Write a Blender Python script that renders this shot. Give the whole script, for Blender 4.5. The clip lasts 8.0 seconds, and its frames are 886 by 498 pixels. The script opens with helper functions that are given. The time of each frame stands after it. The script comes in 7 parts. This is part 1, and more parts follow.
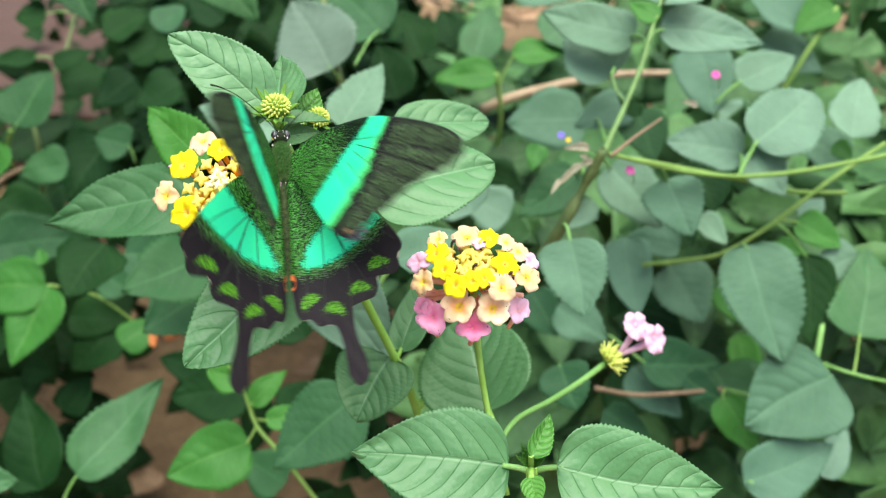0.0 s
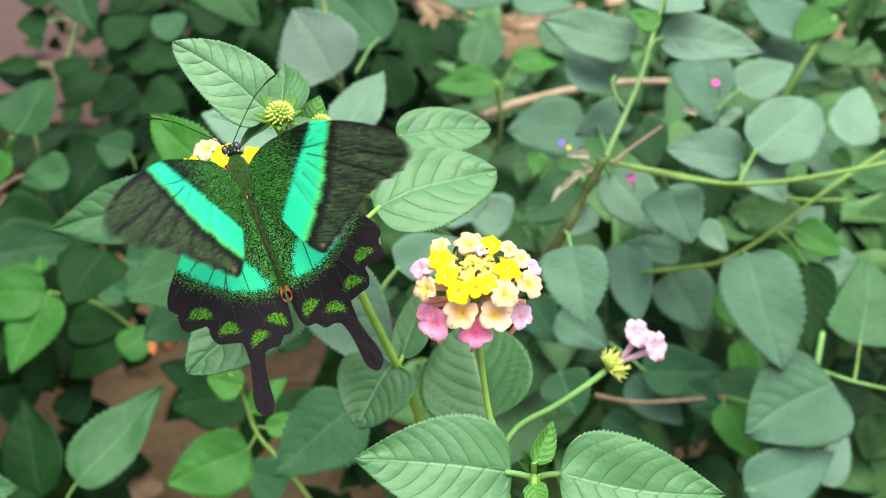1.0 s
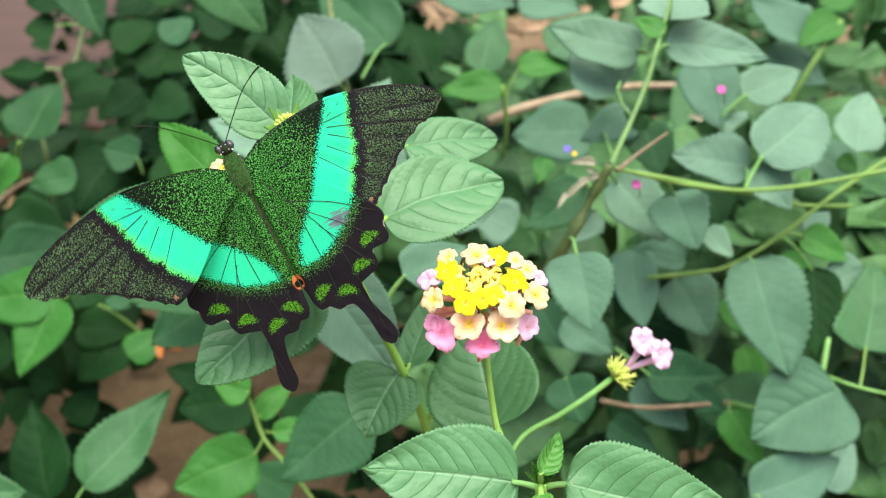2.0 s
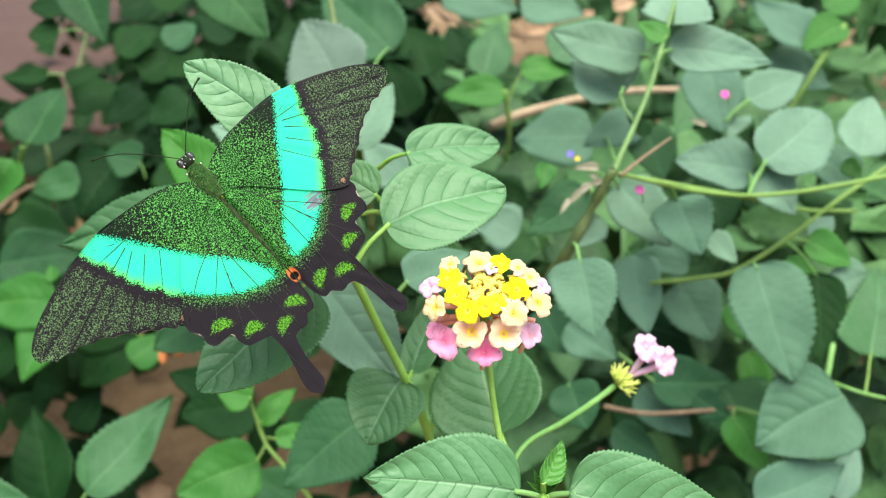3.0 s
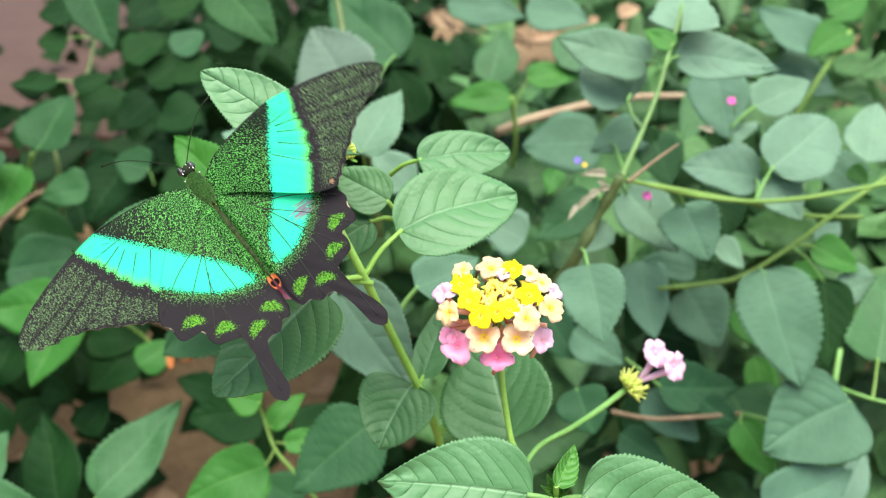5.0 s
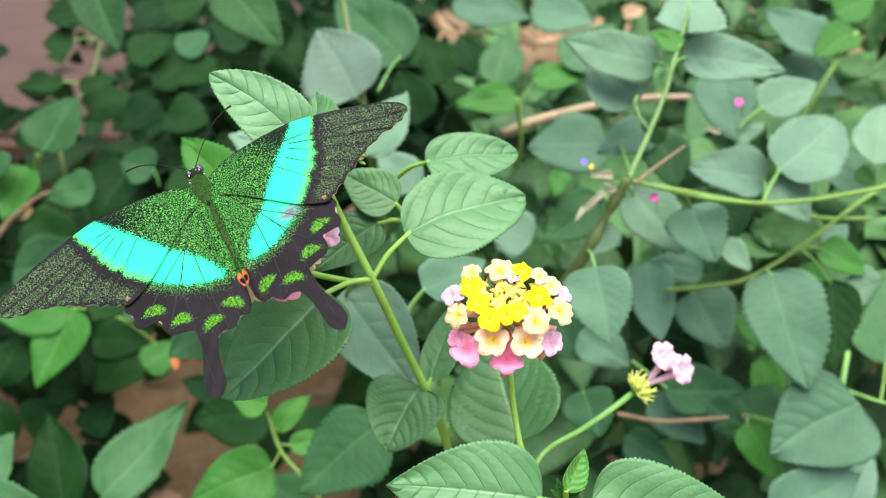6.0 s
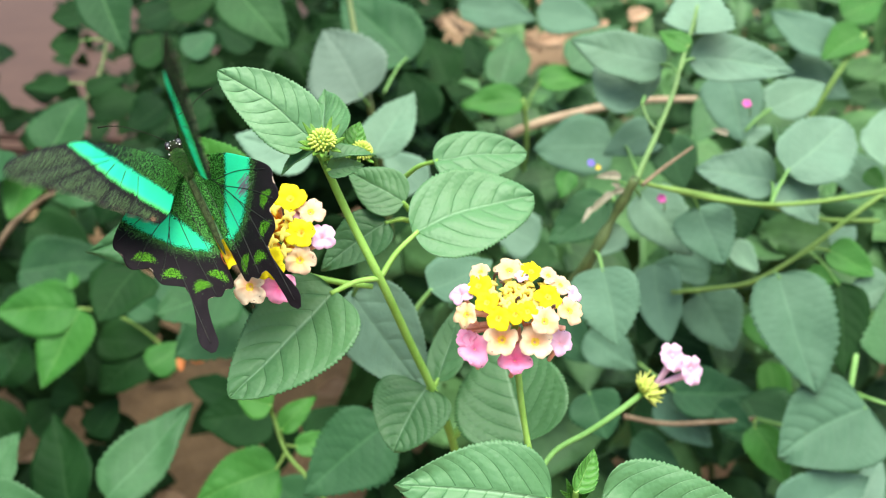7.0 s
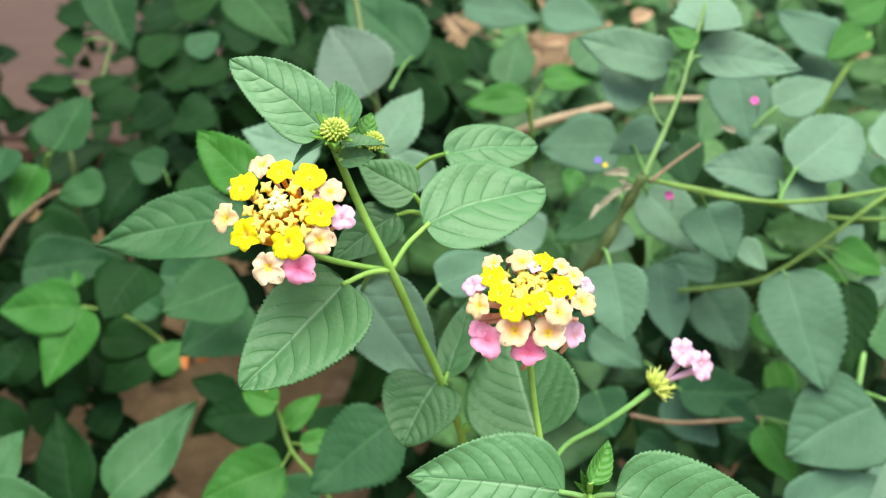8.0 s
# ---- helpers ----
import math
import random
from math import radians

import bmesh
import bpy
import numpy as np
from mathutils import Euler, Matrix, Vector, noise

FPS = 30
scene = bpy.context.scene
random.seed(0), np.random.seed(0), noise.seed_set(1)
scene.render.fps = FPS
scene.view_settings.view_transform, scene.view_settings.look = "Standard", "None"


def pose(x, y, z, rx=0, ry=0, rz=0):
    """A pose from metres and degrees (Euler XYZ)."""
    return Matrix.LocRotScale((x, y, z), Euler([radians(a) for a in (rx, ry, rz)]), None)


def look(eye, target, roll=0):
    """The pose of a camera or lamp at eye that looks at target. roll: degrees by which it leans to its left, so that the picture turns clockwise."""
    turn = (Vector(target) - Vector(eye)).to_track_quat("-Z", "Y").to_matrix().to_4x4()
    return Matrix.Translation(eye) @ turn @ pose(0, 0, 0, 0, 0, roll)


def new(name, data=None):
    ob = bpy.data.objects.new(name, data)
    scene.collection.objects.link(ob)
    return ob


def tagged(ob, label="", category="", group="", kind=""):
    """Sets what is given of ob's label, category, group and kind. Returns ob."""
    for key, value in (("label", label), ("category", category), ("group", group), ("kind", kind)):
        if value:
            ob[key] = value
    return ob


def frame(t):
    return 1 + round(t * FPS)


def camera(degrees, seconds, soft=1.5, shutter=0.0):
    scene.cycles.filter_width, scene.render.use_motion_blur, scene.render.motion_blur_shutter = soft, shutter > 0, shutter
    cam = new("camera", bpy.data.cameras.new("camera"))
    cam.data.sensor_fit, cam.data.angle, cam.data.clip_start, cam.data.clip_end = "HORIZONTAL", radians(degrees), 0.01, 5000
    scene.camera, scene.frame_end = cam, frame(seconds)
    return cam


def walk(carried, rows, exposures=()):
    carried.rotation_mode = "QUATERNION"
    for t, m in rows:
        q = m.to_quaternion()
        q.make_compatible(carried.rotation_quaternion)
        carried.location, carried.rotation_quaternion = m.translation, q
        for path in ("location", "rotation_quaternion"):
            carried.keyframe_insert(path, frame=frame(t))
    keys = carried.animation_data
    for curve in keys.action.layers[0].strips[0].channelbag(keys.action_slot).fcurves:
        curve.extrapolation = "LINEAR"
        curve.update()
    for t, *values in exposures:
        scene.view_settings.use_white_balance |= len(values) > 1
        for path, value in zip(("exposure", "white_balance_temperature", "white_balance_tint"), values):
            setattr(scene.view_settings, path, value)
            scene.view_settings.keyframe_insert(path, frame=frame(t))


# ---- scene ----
cam = camera(58.80, 8.0, soft=1.15, shutter=0.5)
PATH = [
    (0, (0.01179, -0.1322, 0.67732), (-0.2142, 1.5901, -0.3139), -0.47),
    (0.5, (0.01152, -0.13104, 0.67853), (-0.2162, 1.5923, -0.3106), -0.40),
    (1, (0.01115, -0.13281, 0.67733), (-0.2136, 1.5996, -0.2965), -0.38),
    (1.5, (0.01061, -0.13328, 0.67912), (-0.2199, 1.5985, -0.2945), -0.44),
    (3, (0.01073, -0.13176, 0.68), (-0.2346, 1.6034, -0.2839), -0.69),
    (3.5, (0.00993, -0.13237, 0.68025), (-0.2388, 1.6039, -0.2808), -0.72),
    (4, (0.00942, -0.13274, 0.68028), (-0.2389, 1.6044, -0.2792), -0.70),
    (4.5, (0.0092, -0.13376, 0.68091), (-0.2413, 1.6065, -0.2724), -0.74),
    (6, (0.0079, -0.13302, 0.68097), (-0.2562, 1.6074, -0.2684), -0.92),
    (6.5, (0.00631, -0.13383, 0.67911), (-0.2584, 1.6107, -0.2624), -0.80),
    (7, (0.00689, -0.13271, 0.6798), (-0.2677, 1.6098, -0.2627), -0.93),
    (7.5, (0.00599, -0.13142, 0.67954), (-0.2749, 1.606, -0.2703), -1.01),
    (8, (0.00459, -0.13343, 0.67711), (-0.2726, 1.6129, -0.2576), -0.85),
]
walk(cam, [(t, look(eye, target, roll)) for t, eye, target, roll in PATH],
     [(0, 1.41, 6500, 8), (1.5, 1.42, 6500, 8), (3, 1.48, 6500, 8), (4.5, 1.49, 6500, 8), (6, 1.51, 6500, 8), (7, 1.56, 6500, 8), (7.4, 1.35, 6620, 5), (8, 1.33, 6620, 5)])

# ---- light: soft daylight from a bright overcast sky ----
world = bpy.data.worlds.new("sky")
scene.world = world
world.use_nodes = True
wn = world.node_tree.nodes
sky = wn.new("ShaderNodeTexSky")
sky.sky_type, sky.sun_disc = "NISHITA", False
sky.sun_elevation, sky.sun_rotation = radians(62), radians(100)
sky.dust_density, sky.air_density = 4.0, 1.0
world.node_tree.links.new(sky.outputs[0], wn["Background"].inputs[0])
wn["Background"].inputs[1].default_value = 0.105
sun_data = bpy.data.lights.new("sun", "SUN")
sun_data.energy, sun_data.angle, sun_data.color = 2.3, radians(50), (1.0, 0.97, 0.92)
sun = new("sun", sun_data)
sun.matrix_world = look((-0.2, -0.5, 2.1), (0, 0, 0))
scene.view_settings.exposure = 1.3
cam.data.dof.use_dof = True
cam.data.dof.focus_distance, cam.data.dof.aperture_fstop = 0.148, 20.0

# ---- materials ----
def material(name):
    m = bpy.data.materials.new(name)
    m.use_nodes = True
    return m, m.node_tree.nodes, m.node_tree.links, m.node_tree.nodes["Principled BSDF"]


def node(nodes, kind, **values):
    n = nodes.new(kind)
    for key, value in values.items():
        n.inputs[key.replace("_", " ")].default_value = value
    return n


def arith(nodes, links, op, a, b=None, c=None):
    n = nodes.new("ShaderNodeMath")
    n.operation = op
    for i, v in enumerate((a, b, c)):
        if v is None:
            continue
        if isinstance(v, (int, float)):
            n.inputs[i].default_value = v
        else:
            links.new(v, n.inputs[i])
    return n.outputs[0]


def blend(nodes, links, fac, a, b, mode="MIX"):
    n = nodes.new("ShaderNodeMix")
    n.data_type, n.blend_type = "RGBA", mode
    for sock, v in ((n.inputs[0], fac), (n.inputs[6], a), (n.inputs[7], b)):
        if isinstance(v, (int, float)):
            sock.default_value = v
        elif isinstance(v, tuple):
            sock.default_value = (*v, 1)
        else:
            links.new(v, sock)
    return n.outputs[2]


def ramp(nodes, links, value, low, high):
    n = nodes.new("ShaderNodeMapRange")
    n.inputs[1].default_value, n.inputs[2].default_value = low, high
    links.new(value, n.inputs[0])
    return n.outputs[0]


def leaf_material(name, dark, light, vein, rough=0.45, relief=0.6, sheen=0.5, island=False, through_light=0.25, lateral=0.3, pillow=2.2, dots=0.0, crinkle=0.4, warmth=0.45, rib_shade=None, blotch=0.6):
    """Leaf blade: UV x runs from base to tip, y from edge to edge; the ribs map counts the side veins along x."""
    m, nodes, links, bsdf = material(name)
    uv = nodes.new("ShaderNodeUVMap")
    sep = nodes.new("ShaderNodeSeparateXYZ")
    links.new(uv.outputs[0], sep.inputs[0])
    across = arith(nodes, links, "ABSOLUTE", arith(nodes, links, "MULTIPLY_ADD", sep.outputs[1], 2.0, -1.0))
    coord = nodes.new("ShaderNodeTexCoord")
    ribs = nodes.new("ShaderNodeUVMap")
    ribs.uv_map = "ribs"
    rib = nodes.new("ShaderNodeSeparateXYZ")
    links.new(ribs.outputs[0], rib.inputs[0])
    saw = arith(nodes, links, "ABSOLUTE", arith(nodes, links, "SUBTRACT", arith(nodes, links, "FRACT", rib.outputs[0]), 0.5))
    side = ramp(nodes, links, saw, 0.45, 0.5)
    side = arith(nodes, links, "MULTIPLY", side, ramp(nodes, links, across, 1.0, 0.45))
    mid = ramp(nodes, links, across, 0.05, 0.008)
    grain = node(nodes, "ShaderNodeTexNoise", Scale=55.0, Detail=6.0, Roughness=0.65)
    links.new(coord.outputs["Object"], grain.inputs["Vector"])
    rand = nodes.new("ShaderNodeNewGeometry").outputs["Random Per Island"] if island else nodes.new("ShaderNodeObjectInfo").outputs["Random"]
    mixf = arith(nodes, links, "ADD", arith(nodes, links, "MULTIPLY", rand, 0.75), arith(nodes, links, "MULTIPLY_ADD", ramp(nodes, links, grain.outputs[0], 0.34, 0.66), blotch, -0.3 * blotch))
    base = blend(nodes, links, mixf, dark, light)
    warm = arith(nodes, links, "MULTIPLY", arith(nodes, links, "FRACT", arith(nodes, links, "MULTIPLY", rand, 17.3)), warmth)
    base = blend(nodes, links, warm, base, blend(nodes, links, mixf, (dark[0] * 1.05, dark[1] * 1.1, dark[2] * 0.5), (light[0] * 1.05, light[1] * 1.08, light[2] * 0.55)))
    base = blend(nodes, links, arith(nodes, links, "MULTIPLY", mid, 0.5), base, vein)
    # rib_shade puts the shade of sunken side veins into the base colour
    base = blend(nodes, links, arith(nodes, links, "MULTIPLY", side, lateral), base, rib_shade or vein)
    specks = node(nodes, "ShaderNodeTexNoise", Scale=420.0, Detail=3.0)
    links.new(coord.outputs["Object"], specks.inputs["Vector"])
    spot = ramp(nodes, links, specks.outputs[0], 0.7, 0.76)
    base = blend(nodes, links, arith(nodes, links, "MULTIPLY", spot, 0.25), base, (0.10, 0.09, 0.04))
    if dots:
        drops = node(nodes, "ShaderNodeTexVoronoi", Scale=260.0)
        links.new(coord.outputs["Object"], drops.inputs["Vector"])
        pick = nodes.new("ShaderNodeSeparateColor")
        links.new(drops.outputs["Color"], pick.inputs[0])
        dot = arith(nodes, links, "MULTIPLY", arith(nodes, links, "LESS_THAN", drops.outputs["Distance"], 0.09), arith(nodes, links, "GREATER_THAN", pick.outputs[0], 1.0 - dots))
        base = blend(nodes, links, arith(nodes, links, "MULTIPLY", dot, 0.7), base, (0.65, 0.72, 0.6))
    links.new(base, bsdf.inputs["Base Color"])
    bsdf.inputs["Roughness"].default_value = rough
    bsdf.inputs["Specular IOR Level"].default_value = sheen
    cells = node(nodes, "ShaderNodeTexVoronoi", Scale=900.0)
    cells.feature = "F1"
    links.new(coord.outputs["Object"], cells.inputs["Vector"])
    height = arith(nodes, links, "ADD", arith(nodes, links, "MULTIPLY", side, -0.4), arith(nodes, links, "MULTIPLY", cells.outputs[0], -crinkle))
    height = arith(nodes, links, "ADD", height, arith(nodes, links, "MULTIPLY", mid, -0.5))
    quilt = arith(nodes, links, "MULTIPLY", arith(nodes, links, "MULTIPLY", saw, saw), -pillow)
    height = arith(nodes, links, "ADD", height, quilt)
    soft = node(nodes, "ShaderNodeTexNoise", Scale=75.0, Detail=2.0)
    links.new(coord.outputs["Object"], soft.inputs["Vector"])
    height = arith(nodes, links, "ADD", height, arith(nodes, links, "MULTIPLY", soft.outputs[0], 0.5))
    bump = node(nodes, "ShaderNodeBump", Strength=relief, Distance=0.0007)
    links.new(height, bump.inputs["Height"])
    links.new(bump.outputs[0], bsdf.inputs["Normal"])
    back = nodes.new("ShaderNodeBsdfTranslucent")
    links.new(blend(nodes, links, 0.5, base, (light[0] * 1.1, light[1] * 1.15, light[2] * 0.45)), back.inputs[0])
    mix = nodes.new("ShaderNodeMixShader")
    mix.inputs[0].default_value = through_light
    links.new(bsdf.outputs[0], mix.inputs[1])
    links.new(back.outputs[0], mix.inputs[2])
    links.new(mix.outputs[0], nodes["Material Output"].inputs[0])
    return m


def plain(name, one, two, scale=60.0, rough=0.6, relief=0.3, depth=0.001, sheen=0.4, clear=0.0):
    """Two tones mixed by coarse and fine noise, with fine relief."""
    m, nodes, links, bsdf = material(name)
    coord = nodes.new("ShaderNodeTexCoord")
    big = node(nodes, "ShaderNodeTexNoise", Scale=scale, Detail=8.0, Roughness=0.65)
    links.new(coord.outputs["Object"], big.inputs["Vector"])
    small = node(nodes, "ShaderNodeTexNoise", Scale=scale * 9, Detail=4.0)
    links.new(coord.outputs["Object"], small.inputs["Vector"])
    f = arith(nodes, links, "ADD", arith(nodes, links, "MULTIPLY", big.outputs[0], 0.7), arith(nodes, links, "MULTIPLY", small.outputs[0], 0.3))
    rand = nodes.new("ShaderNodeObjectInfo").outputs["Random"]
    f = arith(nodes, links, "ADD", ramp(nodes, links, f, 0.35, 0.65), arith(nodes, links, "MULTIPLY_ADD", rand, 0.4, -0.2))
    links.new(blend(nodes, links, f, one, two), bsdf.inputs["Base Color"])
    bsdf.inputs["Roughness"].default_value = rough
    bsdf.inputs["Specular IOR Level"].default_value = sheen
    bump = node(nodes, "ShaderNodeBump", Strength=relief, Distance=depth)
    links.new(small.outputs[0], bump.inputs["Height"])
    links.new(bump.outputs[0], bsdf.inputs["Normal"])
    if clear:
        back = nodes.new("ShaderNodeBsdfTranslucent")
        back.inputs[0].default_value = (*two, 1)
        mix = nodes.new("ShaderNodeMixShader")
        mix.inputs[0].default_value = clear
        links.new(bsdf.outputs[0], mix.inputs[1])
        links.new(back.outputs[0], mix.inputs[2])
        links.new(mix.outputs[0], nodes["Material Output"].inputs[0])
    return m


def petal(name, heart, rim, clear=0.28):
    """Petal limb: one colour round the throat running out into another, faint streaks, a few withered specks near the edge."""
    m, nodes, links, bsdf = material(name)
    coord = nodes.new("ShaderNodeTexCoord").outputs["Object"]
    sep = nodes.new("ShaderNodeSeparateXYZ")
    links.new(coord, sep.inputs[0])
    rad = arith(nodes, links, "SQRT", arith(nodes, links, "ADD", arith(nodes, links, "MULTIPLY", sep.outputs[0], sep.outputs[0]), arith(nodes, links, "MULTIPLY", sep.outputs[1], sep.outputs[1])))
    big = node(nodes, "ShaderNodeTexNoise", Scale=420.0, Detail=3.0)
    links.new(coord, big.inputs["Vector"])
    rand = nodes.new("ShaderNodeObjectInfo").outputs["Random"]
    out = arith(nodes, links, "ADD", ramp(nodes, links, rad, 0.0003, 0.0026), arith(nodes, links, "MULTIPLY_ADD", big.outputs[0], 0.9, -0.45))
    out = arith(nodes, links, "ADD", out, arith(nodes, links, "MULTIPLY_ADD", rand, 0.5, -0.25))
    base = blend(nodes, links, out, heart, rim)
    specks = node(nodes, "ShaderNodeTexNoise", Scale=1500.0, Detail=1.0)
    links.new(coord, specks.inputs["Vector"])
    spot = arith(nodes, links, "MULTIPLY", ramp(nodes, links, specks.outputs[0], 0.69, 0.73), ramp(nodes, links, rad, 0.0019, 0.0025))
    base = blend(nodes, links, arith(nodes, links, "MULTIPLY", spot, 0.85), base, (0.16, 0.08, 0.04))
    links.new(base, bsdf.inputs["Base Color"])
    bsdf.inputs["Roughness"].default_value = 0.7
    bsdf.inputs["Specular IOR Level"].default_value = 0.1
    bump = node(nodes, "ShaderNodeBump", Strength=0.3, Distance=0.0003)
    links.new(big.outputs[0], bump.inputs["Height"])
    links.new(bump.outputs[0], bsdf.inputs["Normal"])
    back = nodes.new("ShaderNodeBsdfTranslucent")
    links.new(base, back.inputs[0])
    mix = nodes.new("ShaderNodeMixShader")
    mix.inputs[0].default_value = clear
    links.new(bsdf.outputs[0], mix.inputs[1])
    links.new(back.outputs[0], mix.inputs[2])
    links.new(mix.outputs[0], nodes["Material Output"].inputs[0])
    return m


LANTANA_LEAF = leaf_material("lantana_leaf", (0.052, 0.156, 0.050), (0.098, 0.248, 0.092), (0.27, 0.46, 0.26), 0.46, 0.5, 0.42, lateral=0.2, pillow=0.35, dots=0.06, crinkle=0.26, warmth=0.12, rib_shade=(0.050, 0.140, 0.055), blotch=0.35)
# lighter copy of the lantana leaf: skylight on upward leaves put into colour
LIT_LANTANA_LEAF = leaf_material("lit_lantana_leaf", (0.090, 0.232, 0.092), (0.138, 0.308, 0.138), (0.30, 0.50, 0.28), 0.44, 0.6, 0.45, lateral=0.25, pillow=0.35, dots=0.06, crinkle=0.24, warmth=0.12, rib_shade=(0.075, 0.200, 0.075), blotch=0.35)
YOUNG_LEAF = leaf_material("young_leaf", (0.06, 0.21, 0.03), (0.11, 0.32, 0.05), (0.24, 0.45, 0.12), 0.45, 0.6, 0.4)
GREY_LEAF = leaf_material("grey_leaf", (0.096, 0.192, 0.122), (0.175, 0.316, 0.210), (0.20, 0.36, 0.22), 0.58, 0.25, 0.3, lateral=0.25, pillow=0.6, warmth=0.15)
MID_LEAF = leaf_material("mid_green_leaf", (0.017, 0.066, 0.022), (0.035, 0.110, 0.038), (0.10, 0.24, 0.085), 0.6, 0.25, 0.16, lateral=0.25, pillow=0.6)
SOFT_LEAF = leaf_material("soft_green_leaf", (0.034, 0.112, 0.042), (0.070, 0.190, 0.078), (0.12, 0.27, 0.12), 0.55, 0.3, 0.3, lateral=0.25, pillow=0.6)
SILVER_LEAF = leaf_material("silver_leaf", (0.108, 0.176, 0.132), (0.155, 0.236, 0.182), (0.19, 0.28, 0.20), 0.6, 0.2, 0.3, lateral=0.2, pillow=0.5, warmth=0.15)
DULL_LEAF = leaf_material("dull_leaf", (0.054, 0.132, 0.078), (0.104, 0.218, 0.138), (0.13, 0.26, 0.15), 0.6, 0.25, 0.25, lateral=0.25, pillow=0.6, warmth=0.15)
# dark leaf tone; on the left it also stands in for dimmer light
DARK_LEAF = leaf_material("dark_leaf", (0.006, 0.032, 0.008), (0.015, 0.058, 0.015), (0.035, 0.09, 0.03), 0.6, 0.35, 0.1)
BLUE_LEAF = leaf_material("blue_leaf", (0.017, 0.071, 0.028), (0.036, 0.118, 0.046), (0.08, 0.21, 0.08), 0.55, 0.3, 0.2, pillow=0.8)
BRIGHT_LEAF = leaf_material("bright_leaf", (0.032, 0.142, 0.022), (0.059, 0.212, 0.037), (0.13, 0.30, 0.075), 0.5, 0.25, 0.2, pillow=0.6)
FAR_LEAF = leaf_material("pale_shrub_leaf", (0.015, 0.058, 0.017), (0.098, 0.230, 0.084), (0.10, 0.22, 0.08), 0.55, 0.3, 0.3, island=True)
# darker copy of the shrub leaf: shade on the left put into its colour
SHADED_SHRUB_LEAF = leaf_material("shaded_shrub_leaf", (0.004, 0.019, 0.005), (0.012, 0.046, 0.011), (0.03, 0.08, 0.025), 0.65, 0.3, 0.12, island=True)
SHRUB_STEM = plain("shrub_stem_green", (0.14, 0.27, 0.05), (0.23, 0.38, 0.09), 120, 0.55, 0.25, 0.0004, 0.3, clear=0.2)
STEM = plain("green_stem", (0.22, 0.46, 0.07), (0.34, 0.60, 0.13), 120, 0.55, 0.25, 0.0004, 0.3, clear=0.2)
PETIOLE = plain("leaf_stalk_green", (0.10, 0.24, 0.05), (0.18, 0.36, 0.10), 120, 0.6, 0.25, 0.0004, 0.3)
TAN_TWIG = plain("tan_twig", (0.26, 0.19, 0.11), (0.48, 0.38, 0.25), 60, 0.8, 0.5, 0.001)
WITHERED = plain("withered_leaf", (0.16, 0.15, 0.09), (0.42, 0.40, 0.29), 80, 0.8, 0.5, 0.001)
STEM_OLIVE = plain("olive_stem", (0.045, 0.075, 0.022), (0.12, 0.17, 0.05), 90, 0.6, 0.4, 0.0006)
TWIG = plain("woody_twig", (0.10, 0.072, 0.038), (0.25, 0.18, 0.11), 70, 0.8, 0.6, 0.001)
BRANCH_GREEN = plain("green_branch", (0.075, 0.15, 0.040), (0.15, 0.28, 0.08), 80, 0.6, 0.4, 0.0006)
VIOLET = plain("petal_violet", (0.20, 0.16, 0.62), (0.32, 0.26, 0.72), 260, 0.7, 0.3, 0.0003, 0.1, clear=0.25)
MAGENTA = plain("petal_magenta", (0.62, 0.10, 0.36), (0.74, 0.18, 0.48), 260, 0.7, 0.3, 0.0003, 0.1, clear=0.25)
BUD_GREEN = plain("bud_green", (0.44, 0.56, 0.07), (0.74, 0.80, 0.22), 500, 0.5, 0.3, 0.0003, clear=0.15)
BRACT = plain("bract_green", (0.09, 0.24, 0.03), (0.20, 0.40, 0.06), 300, 0.55, 0.3, 0.0003, clear=0.2)
YELLOW = petal("petal_yellow", (0.86, 0.64, 0.008), (0.88, 0.80, 0.02))
CREAM = petal("petal_cream", (0.86, 0.58, 0.18), (0.75, 0.56, 0.375))
PEACH = petal("petal_peach", (0.93, 0.48, 0.18), (0.93, 0.80, 0.58), 0.35)
PINK = petal("petal_pink", (0.90, 0.22, 0.44), (0.93, 0.48, 0.68), 0.4)
PALE_PINK = petal("petal_pale_pink", (0.82, 0.44, 0.54), (0.77, 0.52, 0.68))
TUBE_ORANGE = plain("tube_orange", (0.94, 0.40, 0.03), (0.95, 0.54, 0.09), 300, 0.65, 0.2, 0.0003, 0.15, clear=0.35)
TUBE_ROSE = plain("tube_rose", (0.88, 0.42, 0.30), (0.93, 0.64, 0.50), 300, 0.65, 0.2, 0.0003, 0.15, clear=0.35)
STAR = plain("bud_star", (0.97, 0.84, 0.12), (0.98, 0.93, 0.32), 300, 0.65, 0.2, 0.0003, 0.15, clear=0.4)
PALE_STAR = plain("budlet_cream", (0.93, 0.87, 0.40), (0.95, 0.93, 0.66), 300, 0.65, 0.2, 0.0003, 0.15, clear=0.25)
THROAT = plain("petal_throat", (0.78, 0.50, 0.04), (0.86, 0.66, 0.08), 400, 0.6, 0.2, 0.0003, 0.2, clear=0.2)
ANTHER = plain("withered_brown", (0.04, 0.02, 0.015), (0.10, 0.05, 0.03), 300, 0.7)
SOIL = plain("soil", (0.108, 0.068, 0.030), (0.232, 0.152, 0.074), 9, 0.9, 0.9, 0.01)
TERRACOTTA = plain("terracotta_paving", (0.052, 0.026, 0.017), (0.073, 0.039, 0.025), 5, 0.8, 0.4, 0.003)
DRY_LEAF = plain("dry_leaf", (0.20, 0.115, 0.057), (0.42, 0.30, 0.18), 40, 0.75, 0.4, 0.002)
